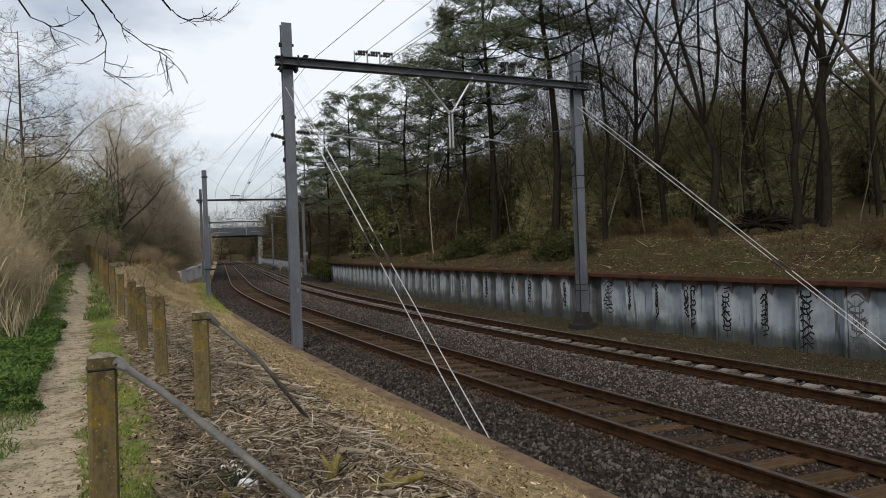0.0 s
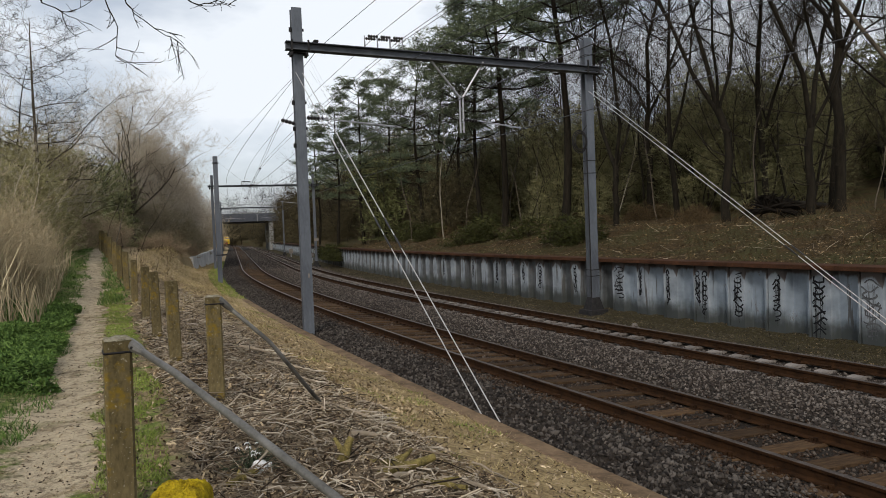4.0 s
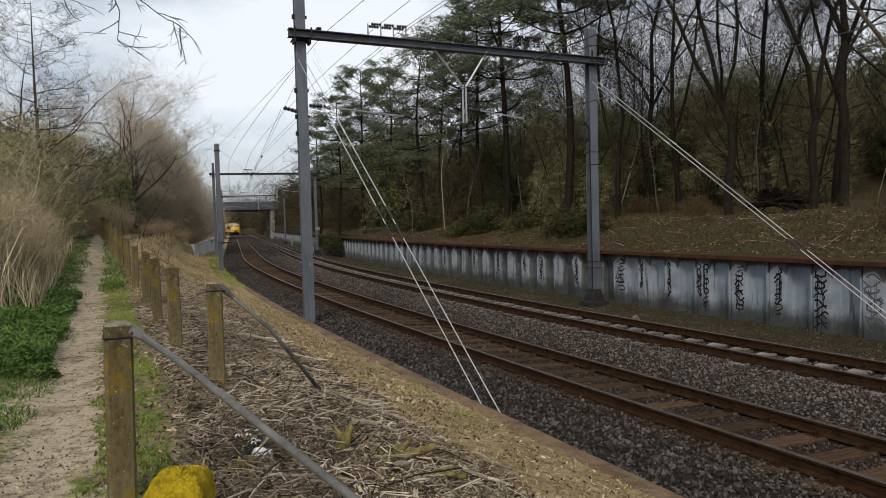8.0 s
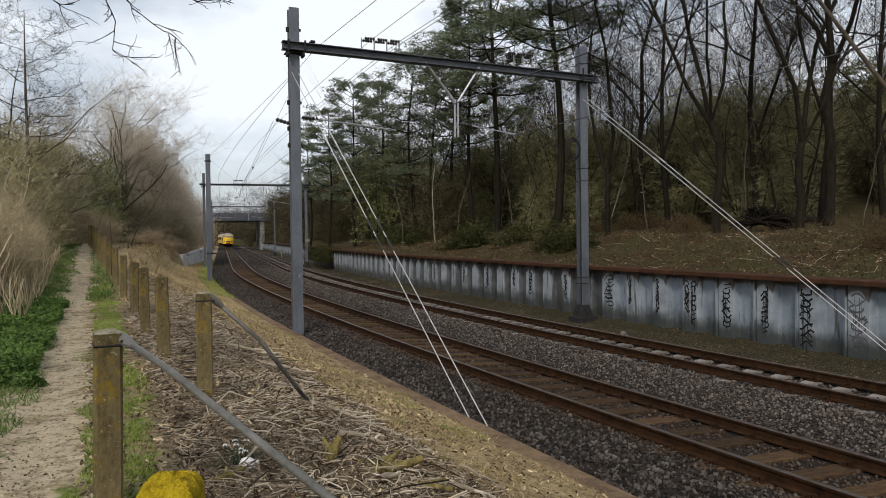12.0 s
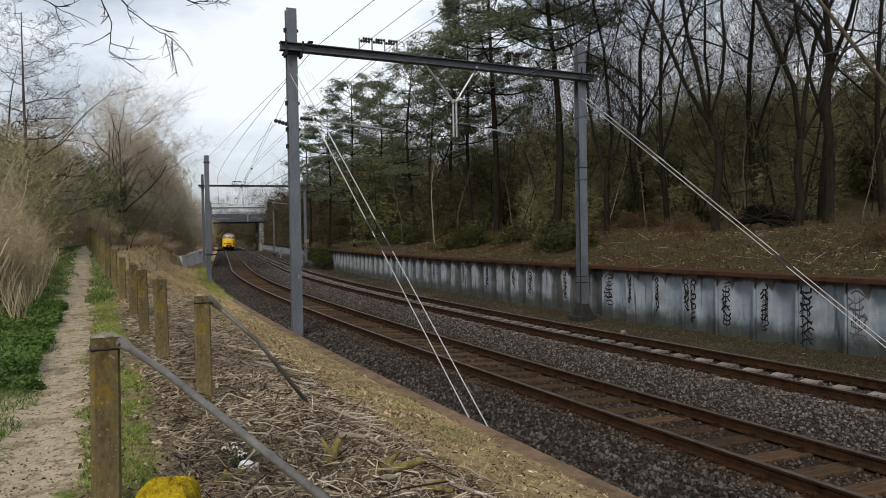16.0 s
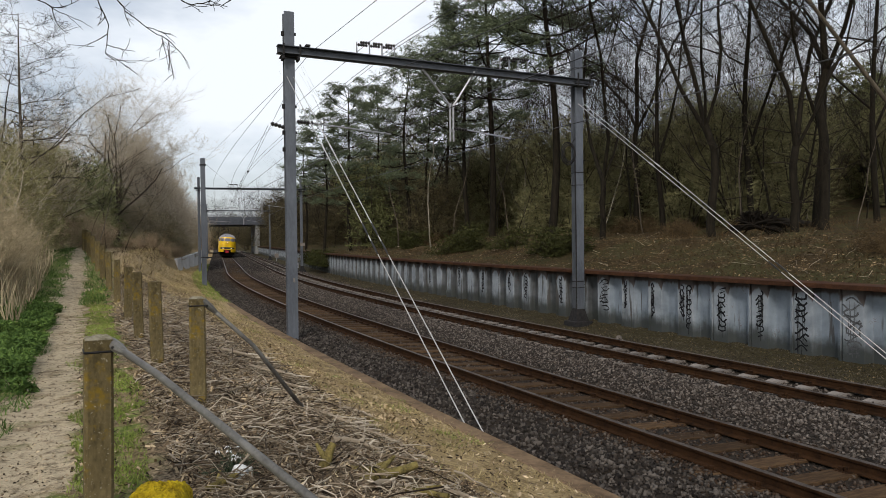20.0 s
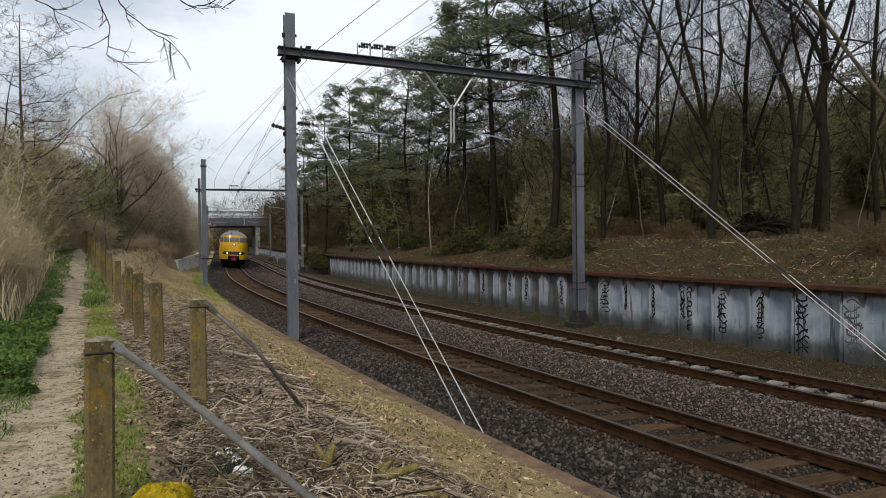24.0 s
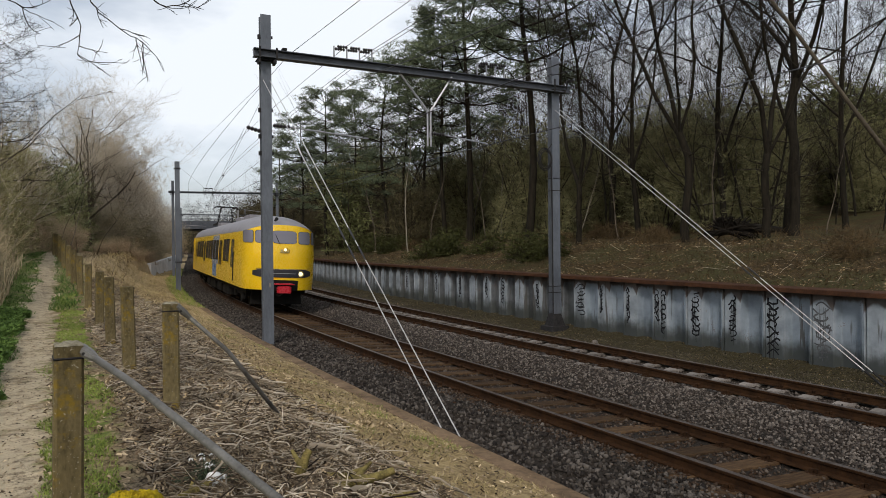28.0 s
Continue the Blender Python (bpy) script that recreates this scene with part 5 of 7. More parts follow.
def shrub_meshes(seed, height, width, n_tuft, blade, mat, bare=False, w_leaf=0.05, per=6, stems=14, wood="twig"):
    """A bush: stems from the ground and an uneven crown of small leaves or twigs."""
    rng, nr = random.Random(seed), np.random.default_rng(seed)
    st = Twigs()
    tips = []
    TWIG_MIN[:] = [0.005, 0.008, 0.006]
    for i in range(stems):
        w = rng.uniform(0, 2 * math.pi)
        lean = rng.uniform(0.1, 0.8) * width / height
        d = Vector((math.cos(w) * lean, math.sin(w) * lean, 1)).normalized()
        grow(rng, st, st, Vector((math.cos(w) * 0.2 * width * rng.random(), math.sin(w) * 0.2 * width * rng.random(), -0.1)), d, height * rng.uniform(0.6, 1.0), 0.006 * height, 1, 3 if bare else 2, 0.1, 0.6, (3, 5))
    TWIG_MIN[:] = [0.007, 0.016, 0.005]
    lobes = [(Vector((rng.uniform(-1, 1) * width * 0.32, rng.uniform(-1, 1) * width * 0.32, height * (0.1 + 0.72 * i / 10))), rng.uniform(0.22, 0.4) * width) for i in range(11)]
    for i in range(n_tuft):
        c, rad = rng.choice(lobes)
        u = Vector((rng.gauss(0, 1), rng.gauss(0, 1), rng.gauss(0, 1))).normalized() * rad * rng.uniform(0.55, 1.05)
        q = c + u
        q.z = max(0.05, q.z)
        tips.append(q)
    out = [("stem_tangle", st.mesh("stem_tangle", M[wood]))]
    if tips:
        v, f = needles(nr, tips, per, blade, w_leaf)
        out.append(("foliage", array_mesh("foliage", v, f, mat)))
    return out

def pair(meshes):
    return list(zip(("trunk", "crown"), meshes))


OAKS = [pair(bare_tree_meshes(11 + i, 17, 0.115 + 0.022 * (i % 3), 4, (3, 5), 0.24 + 0.06 * (i % 4), 0.66, 0.10, 8, stems=1, rise=(0.5, 1.6), wander=0.38, reach=0.36, bend=0.12)) for i in range(3)]
OAKS += [pair(fork_tree_meshes(211, 4.6, 0.17, ((165, 1.5, 9.5, 0.55), (100, 2.6, 10.0, 0.6), (15, 2.2, 9.0, 0.5), (250, 1.3, 7.0, 0.38)))),
         pair(fork_tree_meshes(212, 6.5, 0.19, ((80, 3.0, 10.5, 0.7), (190, 1.9, 9.0, 0.5), (330, 2.1, 9.5, 0.55)))),
         pair(fork_tree_meshes(213, 3.2, 0.15, ((40, 2.8, 11.0, 0.7), (200, 2.2, 10.5, 0.65), (300, 1.3, 7.0, 0.4))))]
VEIL = [pair(bare_tree_meshes(221 + i, 14, 0.07, 4, (3, 4), 0.3, 0.62, 0.12, 11, rise=(0.4, 1.5), wander=0.34, reach=0.34)) for i in range(2)]
MASS = [shrub_meshes(161 + i, 8.0, 5.5, 2600, 0.34, M["thicket"], False, 0.022, 8, 12) for i in range(3)]
THIN = [pair(bare_tree_meshes(31 + i, 13, 0.085, 3, (4, 5), 0.35, 0.6, 0.2, 10)) for i in range(3)]
PALE = [pair(bare_tree_meshes(41 + i, 10, 0.045, 3, (3, 4), 0.45, 0.5, 0.2, 7, "twig", "grey_bark" if i else "pale_bark", bend=0.2, slim=True)) for i in range(3)]
SAPLING = [pair(bare_tree_meshes(45 + i, 7.5, 0.035, 2, (3, 4), 0.25, 0.55, 0.2, 7, "twig", "pale_bark" if i == 0 else "bark", slim=True)) for i in range(4)]
PINES = [pair(pine_meshes(51 + i, 19, 0.22, 0.30 + 0.06 * i, 4.0, 0.26, per=7)) for i in range(3)]
HOLLY = [shrub_meshes(61 + i, 6.0, 4.5, 1500, 0.24, M["holly"], w_leaf=0.05, per=5, stems=5) for i in range(3)]
BRUSH = [shrub_meshes(71 + i, 3.4, 3.2, 700, 0.5, M["scrub"], True, 0.018, 7, 6) for i in range(3)]
FERN = [shrub_meshes(81 + i, 0.7, 1.8, 420, 0.24, M["bracken"], False, 0.008, 10, 0) for i in range(3)]
BRAMBLE = [shrub_meshes(91 + i, 0.7, 1.8, 420, 0.15, M["bramble"], False, 0.04, 5) for i in range(2)]


def bearing(az, dist, dz=0.0):
    """A place by its bearing from where the camera stands (the tangent to the right of straight ahead) and its distance ahead."""
    return Vector((az * dist, dist, earth(az * dist, dist) + dz))


def build_forest():
    rng = random.Random(5)
    oak = "bare deciduous tree with backlit-dark bark in the wood"
    for az, d, k, size, turn in ((0.401, 27.5, 3, 1.0, 0), (0.565, 25.0, 4, 0.92, 100), (0.523, 25.2, 5, 1.0, 10), (0.552, 26.4, 1, 1.0, 60), (0.645, 27, 0, 1.0, 200), (0.24, 33, 5, 0.95, 70), (0.33, 34, 1, 1.0, 250), (0.46, 32, 2, 0.95, 20), (0.29, 38, 4, 0.9, 130)):
        put_tree("oak_tree", OAKS[k], bearing(az, d, -0.05), turn, size, oak, "tree", "trees of the wood")
    for az, d, k, size in ((-0.045, 52, 0, 0.76), (0.075, 45, 1, 1.08), (0.165, 38, 2, 1.12), (-0.165, 63, 1, 0.68), (-0.13, 60, 0, 0.76), (-0.195, 76, 2, 0.70), (0.015, 58, 2, 0.84), (-0.09, 70, 2, 0.86), (0.04, 48, 2, 0.84)):
        put_tree("pine_tree", PINES[k], bearing(az, d, -0.05), az * 900, size, "tall Scots pine with dark flat tiers of needles", "tree", "pines of the wood")
    for az, d, k, size, lean in ((-0.012, 44, 0, 1.0, 7), (0.02, 46, 1, 0.95, 2), (0.125, 43, 0, 1.0, 6), (0.105, 45, 2, 1.0, -3), (0.07, 47, 1, 1.0, 4), (0.235, 33, 0, 0.6, -9), (0.615, 25, 2, 0.55, -16), (-0.06, 50, 1, 1.0, 3), (0.30, 34, 2, 0.8, 8), (0.44, 30, 1, 0.8, -5)):
        put_tree("birch_tree", PALE[k], bearing(az, d, -0.05), d * 40, size, "thin pale-barked young tree at the wood's edge", "tree", "pale young trees", lean)
    n = 0
    while n < 44:
        y, q = rng.uniform(14, 150), 13.5 + 46 * rng.random() ** 1.15
        p = on_ground(y, q, -0.05)
        az = p.x / max(1, p.y)
        if az < -0.275 or p.y < 14 or az > 0.8 or (az < 0.16 and rng.random() < 0.7):
            continue
        if rng.random() < 0.45:
            put_tree("oak_tree", OAKS[rng.randrange(6)], p, rng.uniform(0, 360), rng.uniform(0.75, 1.1), oak, "tree", "trees of the wood")
        else:
            put_tree("young_tree", THIN[rng.randrange(3)], p, rng.uniform(0, 360), rng.uniform(0.7, 1.15), "slender leafless young tree in the wood", "tree", "young trees of the wood", rng.uniform(-6, 6))
        n += 1
    # fine-twigged trees further in, whose crowns veil the sky
    n = 0
    while n < 11:
        az, d = rng.uniform(0.17, 0.74), rng.uniform(38, 62)
        p = bearing(az, d, -0.05)
        if place_of(p.x, p.y)[1] < 18:
            continue
        put_tree("slender_tree", VEIL[rng.randrange(2)], p, rng.uniform(0, 360), rng.uniform(0.75, 1.15), "slender leafless tree with a veil of fine twigs", "tree", "slender trees of the wood", rng.uniform(-5, 5))
        n += 1
    for az, d, k, size in ((0.63, 38, 1, 1.0), (0.66, 35, 0, 0.9)):
        put_tree("slender_tree", VEIL[k], bearing(az, d, -0.05), d * 71, size, "slender leafless tree with a veil of fine twigs", "tree", "slender trees of the wood")
    for az, d, k, size in ((0.61, 46, 0, 1.55), (0.65, 42, 1, 1.45)):
        put_tree("yew_tree", HOLLY[k], bearing(az, d, -0.05), d * 53, size, "dark evergreen tree deep in the wood", "tree", "evergreens of the wood")
    # brown thickets that fill the wood below the crowns
    n = 0
    while n < 62:
        az, d = rng.uniform(-0.21, 0.72), rng.uniform(33, 66)
        p = bearing(az, d, -0.05)
        if place_of(p.x, p.y)[1] < 17:
            continue
        put_tree("thicket", MASS[rng.randrange(3)], p, rng.uniform(0, 360), rng.uniform(0.55, 0.9) * 1.1, "dense brown-green thicket under the trees", "bush", "thickets of the wood")
        n += 1
    for i in range(16):
        p = on_ground(44 + 46 * (i + rng.random()) / 16, rng.uniform(19, 30), -0.05)
        put_tree("thicket", MASS[i % 3], p, i * 70, rng.uniform(0.8, 1.15), "tall olive-green thicket among the pines", "bush", "thickets of the wood")
    for i in range(22):
        p = on_ground(72 + 75 * (i + rng.random()) / 22, rng.uniform(15, 30), -0.05)
        put_tree("thicket", MASS[i % 3], p, i * 50, rng.uniform(1.1, 1.7), "tall brown thicket far along the cutting", "bush", "thickets of the wood")
    # saplings at every depth
    n = 0
    while n < 75:
        y, q = rng.uniform(10, 120), 14 + 26 * rng.random()
        p = on_ground(y, q, -0.05)
        az = p.x / max(1, p.y)
        if az < -0.2 or az > 0.75 or p.y < 14:
            continue
        put_tree("sapling", SAPLING[rng.randrange(4)], p, rng.uniform(0, 360), rng.uniform(0.6, 1.25), "thin bare sapling among the trees", "sapling", "saplings of the wood", rng.uniform(-9, 9))
        n += 1
    # evergreen and bare undergrowth that closes the wood
    n = 0
    while n < 75:
        y, q = rng.uniform(8, 140), 27 + 34 * rng.random()
        p = on_ground(y, q, -0.05)
        az = p.x / max(1, p.y)
        if az < -0.27 or az > 0.8 or p.y < 14:
            continue
        put_tree("holly_bush", HOLLY[rng.randrange(3)], p, rng.uniform(0, 360), rng.uniform(0.7, 1.15), "dark evergreen bush under the trees", "bush", "evergreens of the wood")
        n += 1
    for _ in range(52):
        y, q = rng.uniform(2, 150), rng.uniform(42, 72)
        p = on_ground(y, q, -0.05)
        put_tree("yew_tree", HOLLY[rng.randrange(3)], p, rng.uniform(0, 360), rng.uniform(1.1, 1.6), "dark evergreen tree deep in the wood", "tree", "evergreens of the wood")
    n = 0
    while n < 40:
        y, q = rng.uniform(10, 150), 24 + 20 * rng.random()
        p = on_ground(y, q, -0.05)
        az = p.x / max(1, p.y)
        if az < -0.27 or az > 0.8 or p.y < 14:
            continue
        put_tree("brushwood_bush", BRUSH[rng.randrange(3)], p, rng.uniform(0, 360), rng.uniform(0.7, 1.5), "leafless brown brushwood in the wood", "bush", "brushwood of the wood")
        n += 1
    n = 0
    while n < 42:
        y, q = rng.uniform(9, 110), 11.2 + 8 * rng.random()
        p = on_ground(y, q, -0.05)
        az = p.x / max(1, p.y)
        if az < -0.25 or az > 0.75 or p.y < 12:
            continue
        put_tree("bracken_clump", FERN[rng.randrange(3)], p, rng.uniform(0, 360), rng.uniform(0.45, 0.9), "dead brown bracken on the slope", "bracken", "bracken of the slope")
        n += 1
    for _ in range(18):
        y, q = rng.uniform(24, 60), rng.uniform(10.0, 13.0)
        put_tree("bramble_clump", BRAMBLE[rng.randrange(2)], on_ground(y, q, -0.05), rng.uniform(0, 360), rng.uniform(0.7, 1.3), "low dark green bramble on the slope", "bramble", "brambles of the slope")
    for _ in range(46):
        y, q = rng.uniform(44, 150), rng.uniform(11, 34)
        p = on_ground(y, q, -0.05)
        if rng.random() < 0.6:
            put_tree("brushwood_bush", BRUSH[rng.randrange(3)], p, rng.uniform(0, 360), rng.uniform(1.2, 2.2), "leafless brown brushwood in the wood", "bush", "brushwood of the wood")
        else:
            put_tree("holly_bush", HOLLY[rng.randrange(3)], p, rng.uniform(0, 360), rng.uniform(0.8, 1.4), "dark evergreen bush under the trees", "bush", "evergreens of the wood")
    for y, q, k, s in ((92, 9.5, 0, 2.0), (98, 11, 1, 2.2), (105, 10, 2, 2.2), (112, 12, 0, 2.4), (120, 10, 1, 2.4), (128, 12, 2, 2.6), (136, 10, 0, 2.6), (145, 12, 1, 2.6), (88, 13, 2, 2.2), (100, 16, 0, 2.6), (115, 17, 1, 2.8), (132, 17, 2, 3.0), (80, 11, 1, 1.6), (72, 10.5, 0, 1.3)):
        put_tree("brushwood_bush", BRUSH[k], on_ground(y, q, -0.05), y * 31, s, "leafless brown brushwood above the wall", "bush", "brushwood of the wood")
    # ivy that hangs over the wall
    for y, q, s in ((55, 7.35, 0.9), (56.5, 7.3, 1.0), (58, 7.3, 1.1), (59.5, 7.3, 1.0), (61.5, 7.3, 1.0), (63.5, 7.3, 1.0), (66, 7.4, 0.9)):
        put_tree("ivy_clump", BRAMBLE[int(y) % 2], at(y, q, 0.35), y * 50, s * 1.2, "dark ivy grown over the wall", "ivy", "ivy on the wall")
    # leaning pale dead trunk
    a, b = bearing(0.80, 22.0), Vector((0.455 * 22, 22, 12.6))
    lean = solid("dead_tree", Shape().tube([a, a.lerp(b, 0.4), a.lerp(b, 0.7), b], [0.085, 0.07, 0.058, 0.045], 8), M["grey_bark"], smooth=True)
    tagged(lean, "dead pale trunk leaning over at the wood's edge", "tree trunk")


build_forest()


def build_root_plate():
    """An upturned root plate, dark against the wood."""
    rng = random.Random(9)
    p = bearing(0.468, 25.5)
    tw = Twigs()
    for i in range(110):
        w = rng.uniform(-0.35, math.pi + 0.35)
        d = Vector((math.cos(w), rng.uniform(-0.5, 0.3), math.sin(w) * 0.75))
        q = Vector((rng.uniform(-0.5, 0.5), 0, 0.45))
        tw.stick([q, q + d * 0.5 + Vector((0, 0, 0.05)), q + d * rng.uniform(0.7, 1.1), q + d * rng.uniform(1.0, 1.35) + Vector((0, 0, -0.2))], rng.uniform(0.05, 0.13), 0.015, 5)
    ob = solid("root_plate", tw.mesh("root_plate", M["wet_soil"]), None, m=Matrix.Translation(p) @ Matrix.Scale(0.75, 4))
    tagged(ob, "upturned dark root plate of a fallen tree", "tree roots")
    q = bearing(0.5, 30.0)
    fallen = solid("fallen_tree", Shape().tube([p + Vector((0.2, 0.3, 0.5)), p + Vector((2.5, 2.2, 0.5)), p + Vector((5, 4.5, 0.4))], [0.22, 0.18, 0.12], 8), M["bark"], smooth=True)
    tagged(fallen, "fallen dark trunk lying behind its roots", "tree trunk")


build_root_plate()


# ---- the side of the path ----
def build_left():
    rng = random.Random(21)
    TWIG_MIN[:] = [0.005, 0.012, 0.0035]
    lone = pair(fork_tree_meshes(101, 2.6, 0.22, ((0, 1.0, 5.4, 0.4), (55, 2.0, 6.8, 0.45), (110, 1.3, 6.0, 0.4), (165, 1.1, 5.6, 0.42), (215, 2.3, 7.2, 0.5), (270, 1.4, 6.2, 0.4), (320, 2.2, 6.8, 0.45), (20, 4.5, 7.8, 0.6)), 4, (5, 6), 0, 0.06, "grey_bark", "haze_twig"))
    put_tree("bare_tree", lone, bearing(-0.468, 55, -0.05), 30, 1.0, "wide-crowned leafless tree beyond the path", "tree")
    larch = pair(bare_tree_meshes(111, 11.5, 0.10, 3, (4, 5), 0.1, 0.6, 0.1, 18, "pale_twig", rise=(0.0, 0.5)))
    ragged = pair(bare_tree_meshes(113, 10.5, 0.11, 4, (4, 4), 0.25, 0.6, 0.02, 26, "twig", "grey_bark", bend=0.05, rise=(-0.1, 0.35), reach=0.24))
    put_tree("larch_tree", ragged, bearing(-0.605, 29, -0.05), 0, 1.0, "thin ragged leafless larch beside the path", "tree")
    put_tree("larch_tree", larch, bearing(-0.655, 32, -0.05), 90, 0.8, "thin ragged leafless larch beside the path", "tree")
    put_tree("larch_tree", larch, bearing(-0.585, 35, -0.05), 200, 0.68, "thin ragged leafless larch beside the path", "tree")
    # a long bare bough that reaches out over the bushes
    bough = Twigs()
    a, b = bearing(-0.60, 27, 3.6), bearing(-0.475, 27.5) + Vector((0, 0, 6.9))
    pts = [a, a.lerp(b, 0.3) + Vector((0, 0, -0.1)), a.lerp(b, 0.65) + Vector((0, 0, 0.12)), b]
    bough.stick(pts, 0.022, 0.008, 5)
    for i in range(9):
        p = pts[1].lerp(pts[3], i / 9)
        grow(rng, bough, bough, p, Vector((rng.uniform(0, 0.8), rng.uniform(-0.5, 0.5), rng.uniform(-0.3, 0.7))).normalized(), rng.uniform(0.7, 1.5), 0.009, 2, 3, 0.05, 0.6, (3, 4))
    ob = solid("leaning_bough", bough.mesh("leaning_bough", M["grey_bark"]), None)
    tagged(ob, "long bare grey bough reaching out over the bushes", "branch")
    BRUSH_PALE = [shrub_meshes(171 + i, 3.4, 3.2, 600, 0.45, M["bank_scrub"], True, 0.016, 7, 10, "straw_twig") for i in range(2)]
    BRUSH_DARK = [shrub_meshes(175 + i, 3.4, 3.4, 900, 0.40, M["dusky"], True, 0.018, 7, 12, "haze_twig") for i in range(2)]
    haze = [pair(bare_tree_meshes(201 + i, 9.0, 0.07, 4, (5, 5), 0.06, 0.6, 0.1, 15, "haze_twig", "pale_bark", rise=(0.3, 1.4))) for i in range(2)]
    TWIG_MIN[:] = [0.007, 0.016, 0.005]
    willow = [pair(bare_tree_meshes(141 + i, 5.0, 0.05, 4, (3, 4), 0.06, 0.6, 0.15, 9, "straw_twig", "pale_bark")) for i in range(2)]
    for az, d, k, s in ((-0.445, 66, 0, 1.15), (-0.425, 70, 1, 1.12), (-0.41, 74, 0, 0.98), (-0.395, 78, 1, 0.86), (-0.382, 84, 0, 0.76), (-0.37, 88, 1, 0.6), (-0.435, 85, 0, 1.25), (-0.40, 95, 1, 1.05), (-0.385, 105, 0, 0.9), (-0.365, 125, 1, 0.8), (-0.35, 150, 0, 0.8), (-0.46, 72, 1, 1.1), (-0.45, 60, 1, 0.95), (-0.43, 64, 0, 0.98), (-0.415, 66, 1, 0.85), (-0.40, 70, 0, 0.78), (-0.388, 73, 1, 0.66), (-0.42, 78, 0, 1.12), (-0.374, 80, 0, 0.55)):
        put_tree("hazel_bush", haze[k], bearing(az, d, -0.05), d * 37, s, "leafless bush with fine twigs on the bank, coloured haze-beige", "bush", "bare bushes of the bank")
    for az, d, k, s in ((-0.65, 23, 0, 0.55), (-0.67, 27, 1, 0.7), (-0.615, 26, 0, 0.5)):
        put_tree("willow_bush", willow[k], bearing(az, d, -0.05), d * 37, s, "leafless straw-coloured bush beside the path", "bush", "straw bushes by the path")
    green = [shrub_meshes(131 + i, 6.0, 4.5, 2300, 0.17, M["olive"], w_leaf=0.028, per=7, wood="haze_twig") for i in range(2)]
    GREEN = [shrub_meshes(151 + i, 6.5, 5.0, 1700, 0.28, M["ivy_green"], w_leaf=0.05, per=6, stems=7, wood="twig") for i in range(2)]
    for az, d, k, s in ((-0.555, 47, 1, 1.0), (-0.53, 50, 0, 1.05), (-0.51, 52, 1, 1.0), (-0.495, 55, 0, 0.8), (-0.58, 45, 0, 1.0), (-0.55, 58, 1, 1.2), (-0.47, 66, 1, 0.85)):
        put_tree("holly_bush", GREEN[k], bearing(az, d, -0.05), d * 31, s, "dark evergreen bush beside the path", "bush", "evergreens by the path")
    for az, d, k, s in ((-0.655, 25, 0, 0.78), (-0.635, 28, 1, 0.85), (-0.61, 30, 0, 0.8), (-0.60, 36, 0, 1.0), (-0.64, 36, 0, 1.15), (-0.66, 31, 1, 1.0), (-0.59, 40, 1, 1.0), (-0.625, 33, 1, 0.95)):
        put_tree("olive_bush", green[k], bearing(az, d, -0.05), d * 31, s, "olive-green bush beside the path", "bush", "olive bushes by the path")
    # pale stems and brown twigs under the evergreens
    for az, d, k, s in ((-0.50, 43, 0, 0.62), (-0.485, 45, 1, 0.6), (-0.515, 42, 2, 0.5), (-0.46, 47, 1, 0.55)):
        put_tree("young_tree", PALE[k], bearing(az, d, -0.05), d * 40, s, "pale young stem at the edge of the bushes", "tree", "pale young trees", (d - 44) * 6)
    for az, d, k, s in ((-0.565, 36, 0, 0.6), (-0.545, 39, 1, 0.55), (-0.525, 42, 0, 0.6), (-0.505, 44, 1, 0.55), (-0.49, 46, 0, 0.5), (-0.585, 33, 1, 0.6)):
        put_tree("brown_bush", BRUSH_PALE[k], bearing(az, d, -0.05), d * 23, s, "brown leafless twigs under the evergreens", "bush", "brown bushes of the bank")
    for az, d, k, s in ((-0.445, 58, 0, 0.95), (-0.425, 60, 1, 1.05), (-0.405, 63, 0, 0.9), (-0.39, 66, 1, 0.75), (-0.46, 56, 1, 0.85), (-0.415, 72, 0, 1.1), (-0.375, 74, 1, 0.7), (-0.365, 110, 0, 1.2)):
        put_tree("brown_bush", BRUSH_DARK[k], bearing(az, d, -0.05), d * 29, s * 1.1, "rounded olive-brown leafless bush on the bank", "bush", "brown bushes of the bank")
    for az, d, k, s in ((-0.44, 50, 1, 0.3), (-0.42, 53, 0, 0.36), (-0.40, 55, 0, 0.34), (-0.385, 62, 1, 0.4), (-0.455, 48, 0, 0.28), (-0.41, 60, 1, 0.45), (-0.355, 130, 1, 1.3), (-0.345, 150, 2, 1.4)):
        put_tree("scrub_bush", BRUSH_PALE[k % 2], bearing(az, d, -0.05), d * 29, s, "low brown leafless scrub on the bank", "bush", "scrub of the bank")
    # pale far trees beyond the bridge
    for az, d, k, s in ((-0.36, 215, 0, 1.7), (-0.335, 230, 1, 2.3), (-0.31, 225, 0, 2.4), (-0.285, 235, 1, 2.6), (-0.265, 220, 0, 2.4), (-0.25, 205, 1, 2.2), (-0.38, 240, 1, 2.3), (-0.325, 260, 0, 2.6), (-0.295, 265, 1, 2.8), (-0.27, 190, 0, 1.9), (-0.355, 195, 1, 1.7)):
        put_tree("far_tree", THIN[k], bearing(az, d, -0.1), d * 13, s * 0.5, "hazy leafless tree beyond the bridge", "tree", "far trees")
